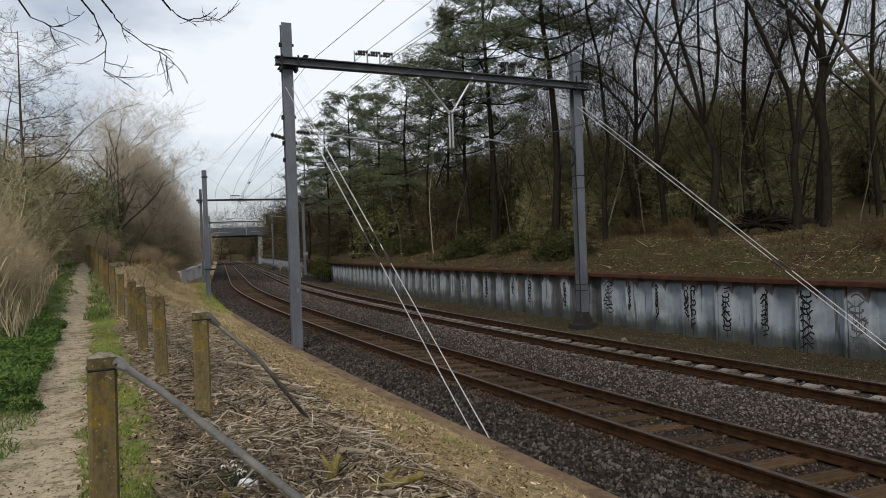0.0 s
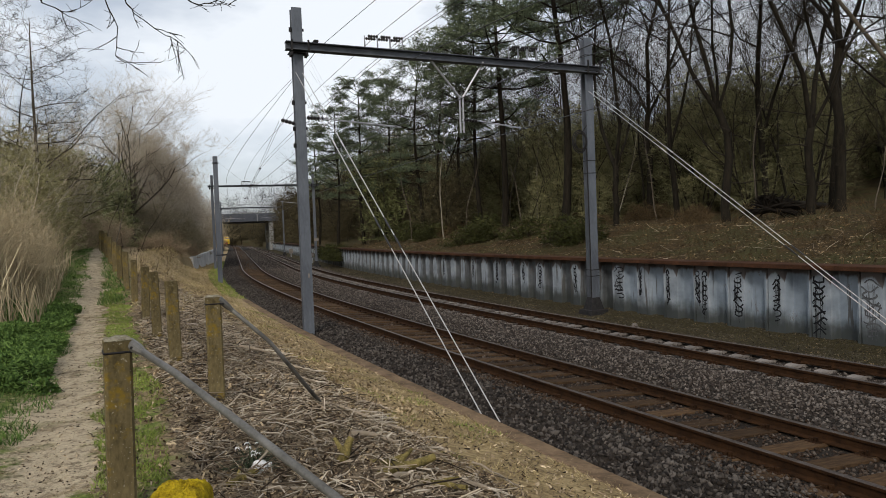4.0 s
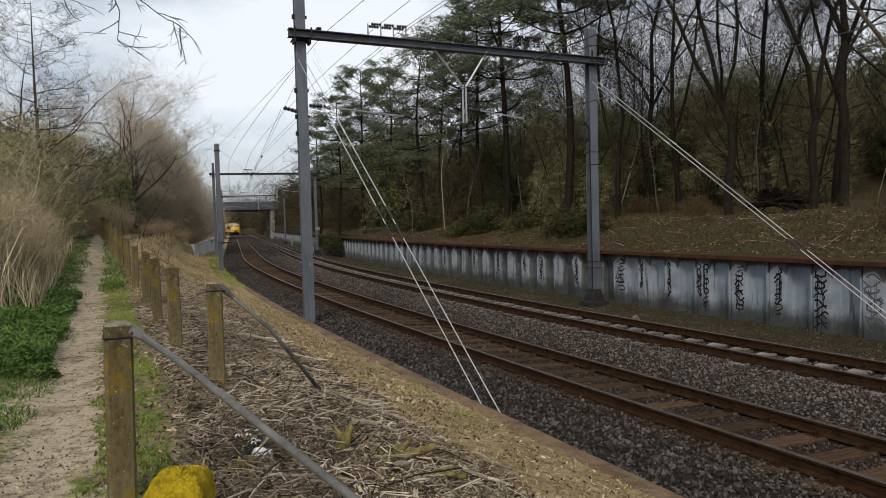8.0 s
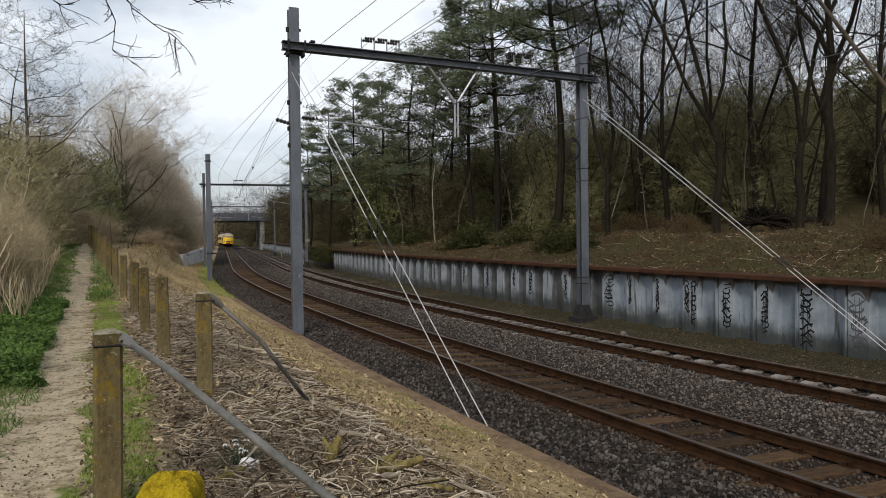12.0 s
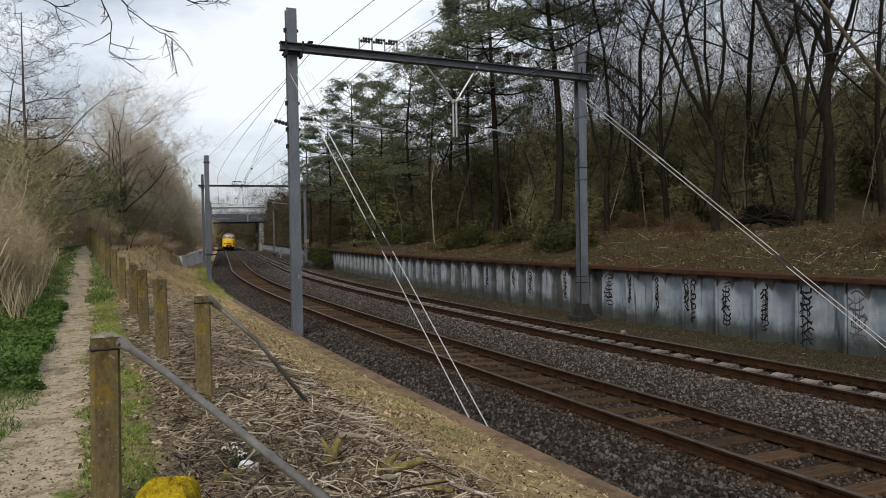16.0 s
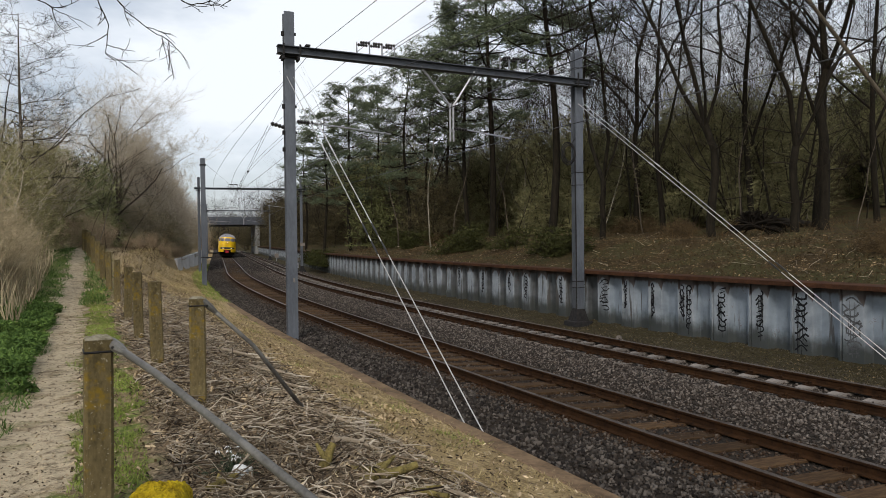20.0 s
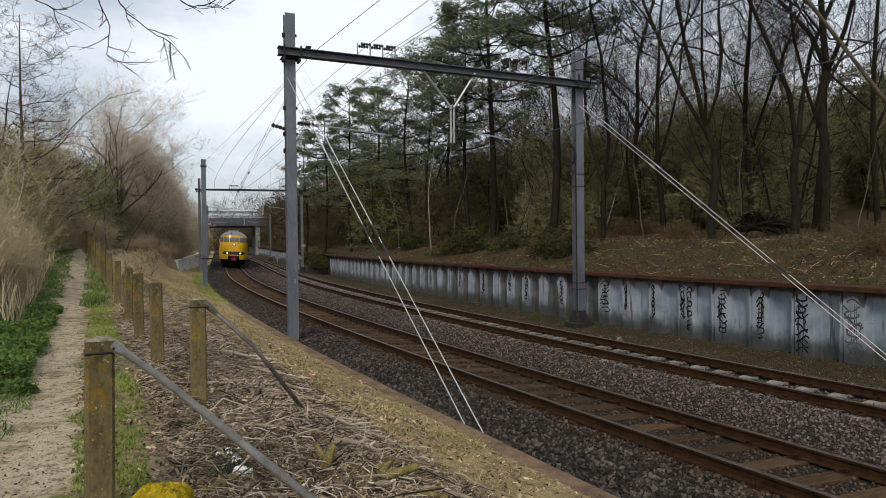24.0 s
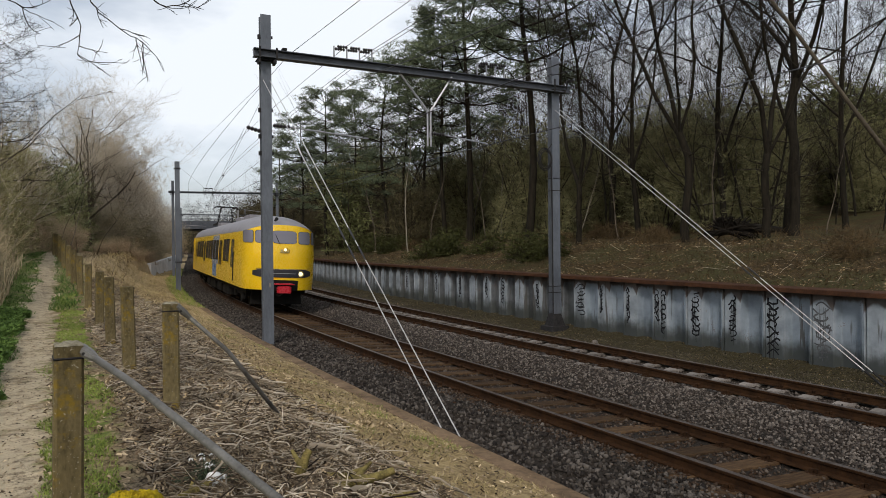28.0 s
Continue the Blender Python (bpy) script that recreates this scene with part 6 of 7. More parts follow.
    for az, d, k, s in ((-0.355, 205, 0, 1.8), (-0.345, 262, 1, 2.6), (-0.325, 285, 2, 3.0), (-0.31, 290, 0, 3.0), (-0.295, 275, 1, 3.0), (-0.28, 210, 2, 2.0), (-0.27, 200, 0, 2.2), (-0.262, 175, 1, 1.8), (-0.335, 300, 2, 3.2)):
        put_tree("far_bush", BRUSH[k], bearing(az, d, -0.1), d * 17, s, "hazy brown scrub beyond the bridge", "bush", "far scrub")
    for k, az in enumerate((-0.37, -0.355, -0.34, -0.325, -0.312, -0.3, -0.287, -0.275)):
        put_tree("far_thicket", HOLLY[k % 3], bearing(az, 300 + 7 * (k % 3), -0.3), k * 50, 2.0, "dark thicket far along the line", "bush", "far thickets")
    # straw-coloured twig tangle that comes down to the path
    tangle = [shrub_meshes(181 + i, 3.0, 2.8, 420, 0.42, M["reed"], True, 0.010, 6, 13, "straw_twig") for i in range(3)]
    for i in range(20):
        d = rng.uniform(13.5, 23)
        p = beside_trail(d, rng.uniform(-3.6, -1.9 if d > 16 else -2.4))
        put_tree("straw_bush", tangle[i % 3], p - Vector((0, 0, 0.05)), i * 77, rng.uniform(0.45, 0.74), "dense straw-brown tangle of bare twigs beside the path", "bush", "twig tangles by the path")
    # tall dry stems beside the path
    n = 2200
    ds, ss = 12.5 + 14 * RNG.random(n) ** 1.2, -1.15 - 3.2 * RNG.random(n) ** 1.2
    base = np.array([beside_trail(a, b) for a, b in zip(ds, ss)])
    h = RNG.uniform(0.4, 1.6, n) * np.where(ss < -1.6, 1.0, 0.6)
    lean = RNG.normal(0, 0.24, (n, 2)) * h[:, None]
    w = RNG.uniform(0.005, 0.013, n)
    ang = RNG.uniform(0, math.pi, n)
    side = np.stack([np.cos(ang) * w, np.sin(ang) * w, np.zeros(n)], 1)
    mid = base + np.stack([lean[:, 0] * 0.4, lean[:, 1] * 0.4, h * 0.55], 1)
    tip = base + np.stack([lean[:, 0], lean[:, 1], h], 1)
    v = np.stack([base - side, base + side, mid + side * 0.8, mid - side * 0.8, tip + side * 0.4, tip - side * 0.4], 1).reshape(-1, 3)
    f = (np.array([(0, 1, 2, 3), (3, 2, 4, 5)])[None] + (np.arange(n) * 6)[:, None, None]).reshape(-1, 4)
    many("dry_reeds", v, f, M["reed"], "tall dry straw-coloured stems beside the path", "reeds")
    # brambles and fresh leaves along the path
    tips = []
    while len(tips) < 12000:
        d = rng.uniform(7.4, 16)
        p = beside_trail(d, -0.6 - 2.6 * rng.random() ** 1.2 + 0.25 * noise.noise((d * 1.5, 0, 2)))
        if noise.noise((p.x * 0.9, p.y * 0.6, 4)) + 0.5 * noise.noise((p.x * 3, p.y * 3, 1)) > (-0.25 if d > 8.6 else 0.12):
            tips.append(p + Vector((0, 0, rng.uniform(0.0, 0.16))))
    v, f = needles(np.random.default_rng(3), tips, 7, 0.06, 0.023)
    many("nettles", v, f, M["nettle"], "low fresh green nettles beside the path", "plants")


build_left()


def build_overhang():
    """A tree beside the path, just out of view, whose bare boughs hang into it."""
    rng = random.Random(33)
    base = Vector((-6.6, 3.2, earth(-6.6, 3.2) - 0.2))
    tr = thing("overhanging_tree", Matrix.Translation(base), "leafless tree whose thin boughs hang over the path", "tree")
    trunk, fine = Twigs(), Twigs()
    trunk.stick([Vector((0, 0, 0)), Vector((0.1, 0.1, 2.5)), Vector((0.4, 0.3, 5.0)), Vector((0.6, 0.4, 8.0))], 0.2, 0.09, 9)
    boughs = (((-3.46, 7.03, 5.02), (-3.34, 7.03, 4.72), (-3.37, 7.03, 4.44), (-3.05, 7.03, 4.22)),
              ((-3.26, 7.03, 5.02), (-3.16, 7.03, 4.86), (-2.85, 7.03, 4.62), (-2.72, 7.03, 4.57), (-2.72, 7.03, 4.28)),
              ((-2.66, 7.03, 5.03), (-2.5, 7.03, 4.93), (-2.3, 7.03, 4.95), (-2.12, 7.03, 4.9)),
              ((-4.15, 7.1, 5.05), (-3.95, 7.1, 4.95), (-3.8, 7.1, 4.93)))
    for k, line in enumerate(boughs):
        a = Vector((0.42, 0.3, 5.6 + 0.2 * k))
        b = [Vector(p) - base for p in line]
        rise = a.lerp(b[0], 0.55) + Vector((0, 0, 1.0))
        trunk.stick([a, a.lerp(rise, 0.5) + Vector((0, 0, 0.25)), rise, rise.lerp(b[0], 0.6) + Vector((0, 0, 0.15)), b[0]], 0.028, 0.0085, 6)
        pts = []
        for p, q in zip(b[:-1], b[1:]):
            for t in (0, 0.33, 0.67):
                pts.append(p.lerp(q, t) + Vector((rng.uniform(-1, 1), rng.uniform(-1, 1), rng.uniform(-1, 1))) * 0.012)
        pts.append(b[-1])
        trunk.stick(pts, 0.0065, 0.003, 5)
        for i in range(1, len(pts) - 1):
            if rng.random() < 0.75:
                way = (pts[i + 1] - pts[i]).normalized()
                d = (way * 0.8 + Vector((rng.uniform(-0.5, 0.9), rng.uniform(-0.3, 0.3), rng.uniform(-0.9, 0.5)))).normalized()
                droop(rng, fine, pts[i], d, rng.uniform(0.15, 0.42), 0.005, 1)
    solid("trunk", trunk.mesh("trunk", M["bark"]), None, tr)
    solid("crown", fine.mesh("crown", M["twig"]), None, tr)


def droop(rng, tw, p, d, length, r, level):
    pts, q, dd = [p.copy()], p.copy(), d.copy()
    for _ in range(5):
        dd = (dd + Vector((rng.uniform(-1, 1), rng.uniform(-1, 1), rng.uniform(-0.7, 1.0))) * 0.3).normalized()
        q = q + dd * (length / 5)
        pts.append(q.copy())
    tw.stick(pts, r, max(0.0019, r * 0.45), 4)
    if level < 2:
        for _ in range(3):
            i = rng.randrange(1, 5)
            nd = (dd * 0.5 + Vector((rng.uniform(-1, 1), rng.uniform(-1, 1), rng.uniform(-0.7, 0.6)))).normalized()
            droop(rng, tw, pts[i], nd, length * rng.uniform(0.3, 0.55), r * 0.62, level + 1)


build_overhang()

# ---- fence posts and their fallen rails ----
def post_mesh(h, w=0.158):
    return Shape().box((0, 0, h / 2 - 0.15), (w, w, h + 0.3), taper=0.97, bevel=0.016).mesh("post_body", M["post"])


def build_posts():
    rng = random.Random(4)
    spots = [(-2.05, 4.1, 1.06, 3), (-2.44, 6.9, 1.05, -6), (-3.76, 9.1, 1.1, 2), (-5.1, 11.6, 1.12, -3), (-6.47, 14.2, 1.1, 4), (-8.2, 17.4, 1.08, 0)]
    for d in (20.0, 22.5, 25.0, 27.6, 30.3, 33.0, 35.8):
        spots.append((1.67 - 0.566 * d, d, 1.1, rng.uniform(-8, 8)))
    me = {}
    for x, y, h, lean in spots:
        k = round(h, 2)
        if k not in me:
            me[k] = post_mesh(h)
        yy, _ = place_of(x, y)
        po = thing("fence_post", Matrix.Translation((x, y, earth(x, y))) @ pose(0, 0, 0, rng.uniform(-1.5, 1.5), rng.uniform(-1.5, 1.5), -heading(yy) + lean), "weathered brown concrete fence post beside the path", "fence post", "fence posts")
        solid("post_body", me[k], None, po)
        strap = Shape()
        if y < 8:
            strap.tube([(sx * 0.077, sy * 0.077, h - 0.075) for sx, sy in ((-1, -1), (1, -1), (1, 1), (-1, 1), (-1, -1))], 0.007, 4)
            solid("wire_strap", strap, M["dark_iron"], po, "rusty wire tie")
            solid("crumbled_top", Shape().grid(lambda u, v: ((u - 0.5) * 0.15, (v - 0.5) * 0.15, h - 0.004 + 0.016 * (1 - max(abs(2 * u - 1), abs(2 * v - 1)) ** 4) + (0.012 * noise.noise((u * 6, v * 6, h + y)) if 0.05 < u < 0.95 and 0.05 < v < 0.95 else 0)), 14, 14), M["lichen_top"], po, "crumbled pale lichen-grown top", smooth=True)
    # the stump of a post under moss
    st = thing("mossy_post", Matrix.Translation((-0.825, 2.02, earth(-0.8, 2.0) - 0.035)) @ pose(0, 0, 0, 0, 0, 8), "short concrete post capped with thick yellow moss", "fence post", "fence posts")
    solid("post_body", post_mesh(0.86, 0.16), None, st)
    cap = Shape()

    def dome(u, v):
        a, r = u * 2 * math.pi, v
        e = max(abs(math.cos(a)), abs(math.sin(a)))
        rr = 0.088 * r / e ** 0.95
        z = 0.86 + 0.058 * (1 - r ** 5) + 0.012 * noise.noise((math.cos(a) * r * 4, math.sin(a) * r * 4, 2)) + 0.007 * noise.noise((math.cos(a) * r * 13, math.sin(a) * r * 13, 5)) - (0.045 if v > 0.95 else 0)
        return (rr * math.cos(a), rr * math.sin(a), z)

    cap.grid(dome, 80, 30)
    solid("moss_cap", cap, M["moss"], st, "cushion of yellow moss", smooth=True)


build_posts()


def build_rods():
    for name, pts, r, eye in (("fallen_rail", [(-1.95, 4.1, 1.905), (-1.55, 3.78, 1.78), (-0.575, 2.95, 1.415), (0.15, 2.33, 1.14), (0.8, 1.78, earth(0.8, 1.78) + 0.02)], 0.0205, True),
                              ("fallen_rail", [(-2.36, 6.9, 1.9), (-1.95, 7.16, 1.42), (-1.5, 7.45, earth(-1.5, 7.45) + 0.03)], 0.022, False)):
        ob = solid(name, Shape().tube(pts, r, 10), M["pipe"], smooth=True)
        tagged(ob, "grey metal rail slanting from a post top to the ground", "rail", "fallen rails")
        a = Vector(pts[0])
        d = (Vector(pts[1]) - a).normalized()
        solid("flattened_end", Shape().tube([a - d * 0.05, a - d * 0.02, a + d * 0.08, a + d * 0.16], [0.018, 0.036, 0.034, r], 8), M["pipe"], ob)
        solid("bolt", Shape().tube([a + d * 0.05 + Vector((0, -0.045, 0)), a + d * 0.05 + Vector((0, 0.02, 0))], 0.010, 6), M["dark_iron"], ob)


build_rods()

# ---- cut wood, chips and grass between the path and the tracks ----
M["white_stone"] = mottled("white_stone", (0.5, 0.5, 0.48), (0.85, 0.85, 0.82), 6, 0.8)
M["faded_paint"] = mottled("faded_grey_spray", (0.05, 0.052, 0.055), (0.15, 0.155, 0.16), 12, 0.8)
M["mossy_wood"] = mottled("mossy_cut_wood", (0.035, 0.028, 0.012), (0.27, 0.215, 0.075), 14, 0.95, fine=90, bump=0.9, dist=0.02)
M["stick"] = leaf_material("grey_dead_wood", (0.016, 0.011, 0.007), (0.72, 0.63, 0.50))
for k in M["stick"].node_tree.nodes:
    if k.type == "VALTORGB":
        for place, c in ((0.36, (0.18, 0.135, 0.09, 1)), (0.70, (0.48, 0.395, 0.285, 1))):
            e = k.color_ramp.elements.new(place)
            e.color = c
M["chip"] = leaf_material("wood_chips_and_leaves", (0.012, 0.007, 0.0035), (0.80, 0.63, 0.40))
for k in M["chip"].node_tree.nodes:
    if k.type == "VALTORGB":
        e = k.color_ramp.elements.new(0.6)
        e.color = (0.25, 0.175, 0.105, 1)
M["bank_chip"] = leaf_material("tan_chips", (0.16, 0.105, 0.052), (0.68, 0.52, 0.31))
M["dry_grass"] = leaf_material("short_dry_grass", (0.20, 0.15, 0.06), (0.70, 0.56, 0.29))
M["green_grass"] = leaf_material("short_green_grass", (0.12, 0.165, 0.03), (0.36, 0.43, 0.10))
M["wall_gravel"] = leaf_material("mossy_gravel", (0.018, 0.015, 0.010), (0.15, 0.125, 0.09))
M["leaf_litter"] = leaf_material("fallen_leaves", (0.03, 0.019, 0.010), (0.38, 0.275, 0.155))


def stone_material(name, dust, amount, pale=1.0):
    m = material(name, (0.1, 0.09, 0.085), 0.85)
    n = Nodes(m)
    g = n.noise(30, 3, 0.6, n.coord())
    c = n.ramp(n.random(True), [(0.0, tuple(x * pale for x in (0.010, 0.008, 0.007))), (0.35, tuple(x * pale for x in (0.040, 0.032, 0.026))), (0.72, tuple(x * pale for x in (0.105, 0.09, 0.076))), (1.0, tuple(x * pale for x in (0.18, 0.155, 0.133)))])
    n.colour(n.mix(n.grey(g, 0.35, 0.7, amount * 0.3, amount), c, (*dust, 1)))
    return m


M["stone"] = stone_material("ballast_stone", (0.04, 0.034, 0.03), 0.3, 0.8)
M["pale_stone"] = stone_material("pale_ballast_stone", (0.10, 0.08, 0.068), 0.5, 1.25)
M["rusty_stone"] = stone_material("rusty_ballast_stone", (0.055, 0.029, 0.014), 0.75, 0.85)


def blades(n, y0, y1, q0, q1, h, w, near=1.6, lean=0.5, clump=-1.0):
    base = places(n, y0, y1, q0, q1, near)
    if clump > -1:
        base = base[[noise.noise((p[0] * 1.6, p[1] * 1.6, 0.4)) > clump for p in base]]
        n = len(base)
    hh = RNG.uniform(0.4, 1.2, n) * h
    ang = RNG.uniform(0, 2 * math.pi, n)
    side = np.stack([np.cos(ang), np.sin(ang), np.zeros(n)], 1) * (w * RNG.uniform(0.6, 1.3, n))[:, None]
    tip = base + np.stack([RNG.normal(0, lean, n) * hh, RNG.normal(0, lean, n) * hh, hh], 1)
    v = np.stack([base - side, base + side, tip], 1).reshape(-1, 3)
    return v, np.arange(3 * n).reshape(-1, 3)


def trail_blades(n, d0, d1, bands, h, w):
    """Grass in bands along the footpath."""
    base = []
    for _ in range(n):
        a, b = bands[int(RNG.integers(len(bands)))]
        d = d0 + (d1 - d0) * RNG.random() ** 1.3
        p = beside_trail(d, RNG.uniform(a, b) + 0.3 * noise.noise((d * 0.6, 0, 5)) + 0.12 * noise.noise((d * 2.1, 0, 8)))
        if noise.noise((p.x * 1.3, p.y * 1.3, 0.9)) + 0.6 * noise.noise((p.x * 4, p.y * 4, 2.9)) + RNG.normal(0, 0.4) > 0.0:
            base.append(tuple(p))
    base = np.array(base)
    n = len(base)
    hh, ang = RNG.uniform(0.4, 1.2, n) * h, RNG.uniform(0, 2 * math.pi, n)
    side = np.stack([np.cos(ang), np.sin(ang), np.zeros(n)], 1) * (w * RNG.uniform(0.6, 1.3, n))[:, None]
    tip = base + np.stack([RNG.normal(0, 0.6, n) * hh, RNG.normal(0, 0.6, n) * hh, hh], 1)
    return np.stack([base - side, base + side, tip], 1).reshape(-1, 3), np.arange(3 * n).reshape(-1, 3)


def sticks(n, y0, y1, q0, q1, near, longest, rare, thick, pile):
    """Bent four-sided sticks strewn over a stretch of the plan."""
    p = places(n, y0, y1, q0, q1, near, 0.0)
    ln, r = 0.04 + longest * RNG.random(n) ** rare, 0.0016 + thick * RNG.random(n) ** 2
    ang, tilt = RNG.uniform(0, 2 * math.pi, n), RNG.normal(0, 0.3, n)
    d = np.stack([np.cos(ang) * np.cos(tilt), np.sin(ang) * np.cos(tilt), np.sin(tilt)], 1)
    s = np.stack([-np.sin(ang), np.cos(ang), np.zeros(n)], 1)
    u = np.cross(d, s)
    p[:, 2] += r + RNG.uniform(0, pile, n)
    bend = (s * RNG.normal(0, 0.26, n)[:, None] + u * RNG.normal(0, 0.12, n)[:, None]) * ln[:, None]
    rings = []
    for t, k in ((-0.5, 1.0), (0.0, 0.9), (0.5, 0.6)):
        c = p + d * (ln * t)[:, None] + (bend if t == 0 else 0)
        for j in range(4):
            w = j * math.pi / 2
            rings.append(c + (s * math.cos(w) + u * math.sin(w)) * (r * k)[:, None])
    v = np.stack(rings, 1).reshape(-1, 3)
    f = []
    for i in range(2):
        for j in range(4):
            f.append((i * 4 + j, i * 4 + (j + 1) % 4, i * 4 + 4 + (j + 1) % 4, i * 4 + 4 + j))
    return v, (np.array(f)[None] + (np.arange(n) * 12)[:, None, None]).reshape(-1, 4)


def build_litter():
    chip = np.array([(-1, -0.3, 0), (1, -0.3, 0.05), (1, 0.3, 0), (-1, 0.3, 0.06)], float)
    p = places(46000, 3.2, 30, -6.45, -4.0, 1.8, 0.014)
    v, f = scatter(chip, [(0, 1, 2, 3)], p, RNG.uniform(0.005, 0.032, len(p)), 0.4)
    many("wood_chips", v, f, M["chip"], "pale chips and leaves strewn over the bank", "wood chips")
    p = places(9000, 2.4, 30, -7.1, -6.3, 1.7, 0.008)
    v, f = scatter(chip, [(0, 1, 2, 3)], p, RNG.uniform(0.006, 0.03, len(p)), 0.5)
    many("edge_chips", v, f, M["chip"], "chips and bits of leaf along the path's edge", "wood chips")
    v, f = trail_blades(9000, 17, 44, ((-1.5, -0.6), (-0.1, 0.55)), 0.12, 0.012)
    many("far_verge_grass", v, f, M["nettle"], "fresh grass where the path runs off", "grass")
    # loose sticks, and fallen twigs on the slope across the line
    v, f = sticks(17000, 3.2, 26, -6.45, -4.2, 1.6, 0.34, 2.2, 0.0055, 0.075)
    w, g = sticks(420, 3.4, 22, -6.3, -4.3, 1.4, 0.9, 1.6, 0.011, 0.06)
    v, f = np.concatenate([v, w]), np.concatenate([f, g + len(v)])
    many("loose_sticks", v, f, M["stick"], "grey dead sticks and cuttings strewn over the bank", "sticks")
    v, f = sticks(1100, 8, 48, 8.0, 15.5, 1.3, 1.0, 2.8, 0.007, 0.1)
    many("fallen_twigs", v, f, M["stick"], "pale fallen twigs on the slope above the wall", "sticks")
    v, f = blades(44000, 2.5, 45, -4.6, -2.36, 0.045, 0.0045, 1.7, 0.9, clump=-0.05)
    many("dry_grass", v, f, M["dry_grass"], "short dry grass beside the kerb", "grass")
    v, f = blades(12000, 2.5, 26, -4.3, -2.6, 0.05, 0.0045, 1.7, 0.8, clump=0.28)
    many("kerb_green_grass", v, f, M["green_grass"], "green patches in the dry grass beside the kerb", "grass")
    p = places(13000, 3.0, 26, -4.6, -2.34, 1.7, 0.008)
    v, f = scatter(chip, [(0, 1, 2, 3)], p, RNG.uniform(0.006, 0.03, len(p)), 0.5)
    many("strip_chips", v, f, M["chip"], "bits of leaf and bark in the dry grass", "litter")
    v, f = trail_blades(42000, 2.5, 20, ((0.0, 0.48),), 0.038, 0.005)
    many("green_grass", v, f, M["green_grass"], "thin green grass beside the path", "grass")
    v, f = blades(7000, 2.5, 70, -3.2, -2.4, 0.06, 0.006, 1.2, clump=0.3)
    many("kerb_grass", v, f, M["green_grass"], "green and yellow grass along the kerb", "grass")
    v, f = blades(7000, 6, 60, 6.0, 7.2, 0.06, 0.006, 1.2, clump=-0.05)
    many("wall_grass", v, f, M["scrub"], "dull grass at the wall's foot", "grass")
    v, f = trail_blades(13000, 5.5, 24, ((-1.6, -0.55),), 0.08, 0.006)
    many("verge_grass", v, f, M["nettle"], "green grass on the verge of the path", "grass")
    p = places(15000, 8, 60, 7.8, 15.5, 1.4, 0.012)
    v, f = scatter(chip * np.array([1, 1.8, 1]), [(0, 1, 2, 3)], p, RNG.uniform(0.014, 0.042, len(p)), 0.6)
    many("fallen_leaves", v, f, M["leaf_litter"], "fallen brown leaves on the slope above the wall", "leaves")
    v, f = blades(14000, 8, 60, 8.0, 14, 0.2, 0.008, 1.3, 0.8)
    many("slope_grass", v, f, M["bracken"], "dead brown grass on the slope above the wall", "grass")
    v, f = blades(15000, 8, 90, 12.5, 21, 0.5, 0.009, 0.9, 0.8, clump=0.02)
    many("dead_bracken", v, f, M["bracken"], "wispy dead bracken and grass under the trees", "bracken")
    v, f = blades(12000, 18, 75, -6.6, -2.9, 0.13, 0.010, 1.0, 0.9)
    many("bank_grass", v, f, M["dry_grass"], "matted dry grass on the bank", "grass")
    v, f = blades(5000, 30, 80, -3.3, -2.35, 0.13, 0.012, 1.0, 0.7)
    many("mast_grass", v, f, M["green_grass"], "green grass along the track side", "grass")
    p = places(16000, 10, 70, -6.5, -3.2, 1.2, 0.01)
    v, f = scatter(chip, [(0, 1, 2, 3)], p, RNG.uniform(0.012, 0.05, len(p)), 0.4)
    many("bank_chips", v, f, M["bank_chip"], "brown chips and clods on the bank", "wood chips")
    v, f = blades(3000, 30, 75, -7.5, -5.4, 0.35, 0.012, 1.0, 0.8, clump=0.2)
    many("bank_scrub", v, f, M["bracken"], "dead brown stalks on the bank", "plants")
    # gravel and leaves in the strip at the wall's foot
    p = places(16000, 6, 60, 5.9, 7.7, 1.5, 0.006)
    v, f = scatter(OCTA, OCTA_F, p, RNG.uniform(0.008, 0.022, (len(p), 1)) * RNG.uniform(0.6, 1.3, (len(p), 3)), 0.0, 0.22)
    many("wall_gravel", v, f, M["wall_gravel"], "gravel and crumbs of earth at the wall's foot", "gravel")
    p = places(3500, 6, 50, 5.9, 7.7, 1.5, 0.012)
    v, f = scatter(chip, [(0, 1, 2, 3)], p, RNG.uniform(0.008, 0.028, len(p)), 0.5)
    many("wall_leaves", v, f, M["leaf_litter"], "dead leaves at the wall's foot", "leaves")
    # sandy path: small stones and leaves
    p = np.array([beside_trail(2 + 24 * RNG.random() ** 1.6, RNG.uniform(-0.8, 0.15)) for _ in range(7000)])
    v, f = scatter(chip * np.array([1, 2, 1]), [(0, 1, 2, 3)], p + np.array((0, 0, 0.003)), RNG.uniform(0.003, 0.013, len(p)), 0.6)
    many("path_litter", v, f, M["chip"], "bits of leaf and bark on the sandy path", "litter")


build_litter()


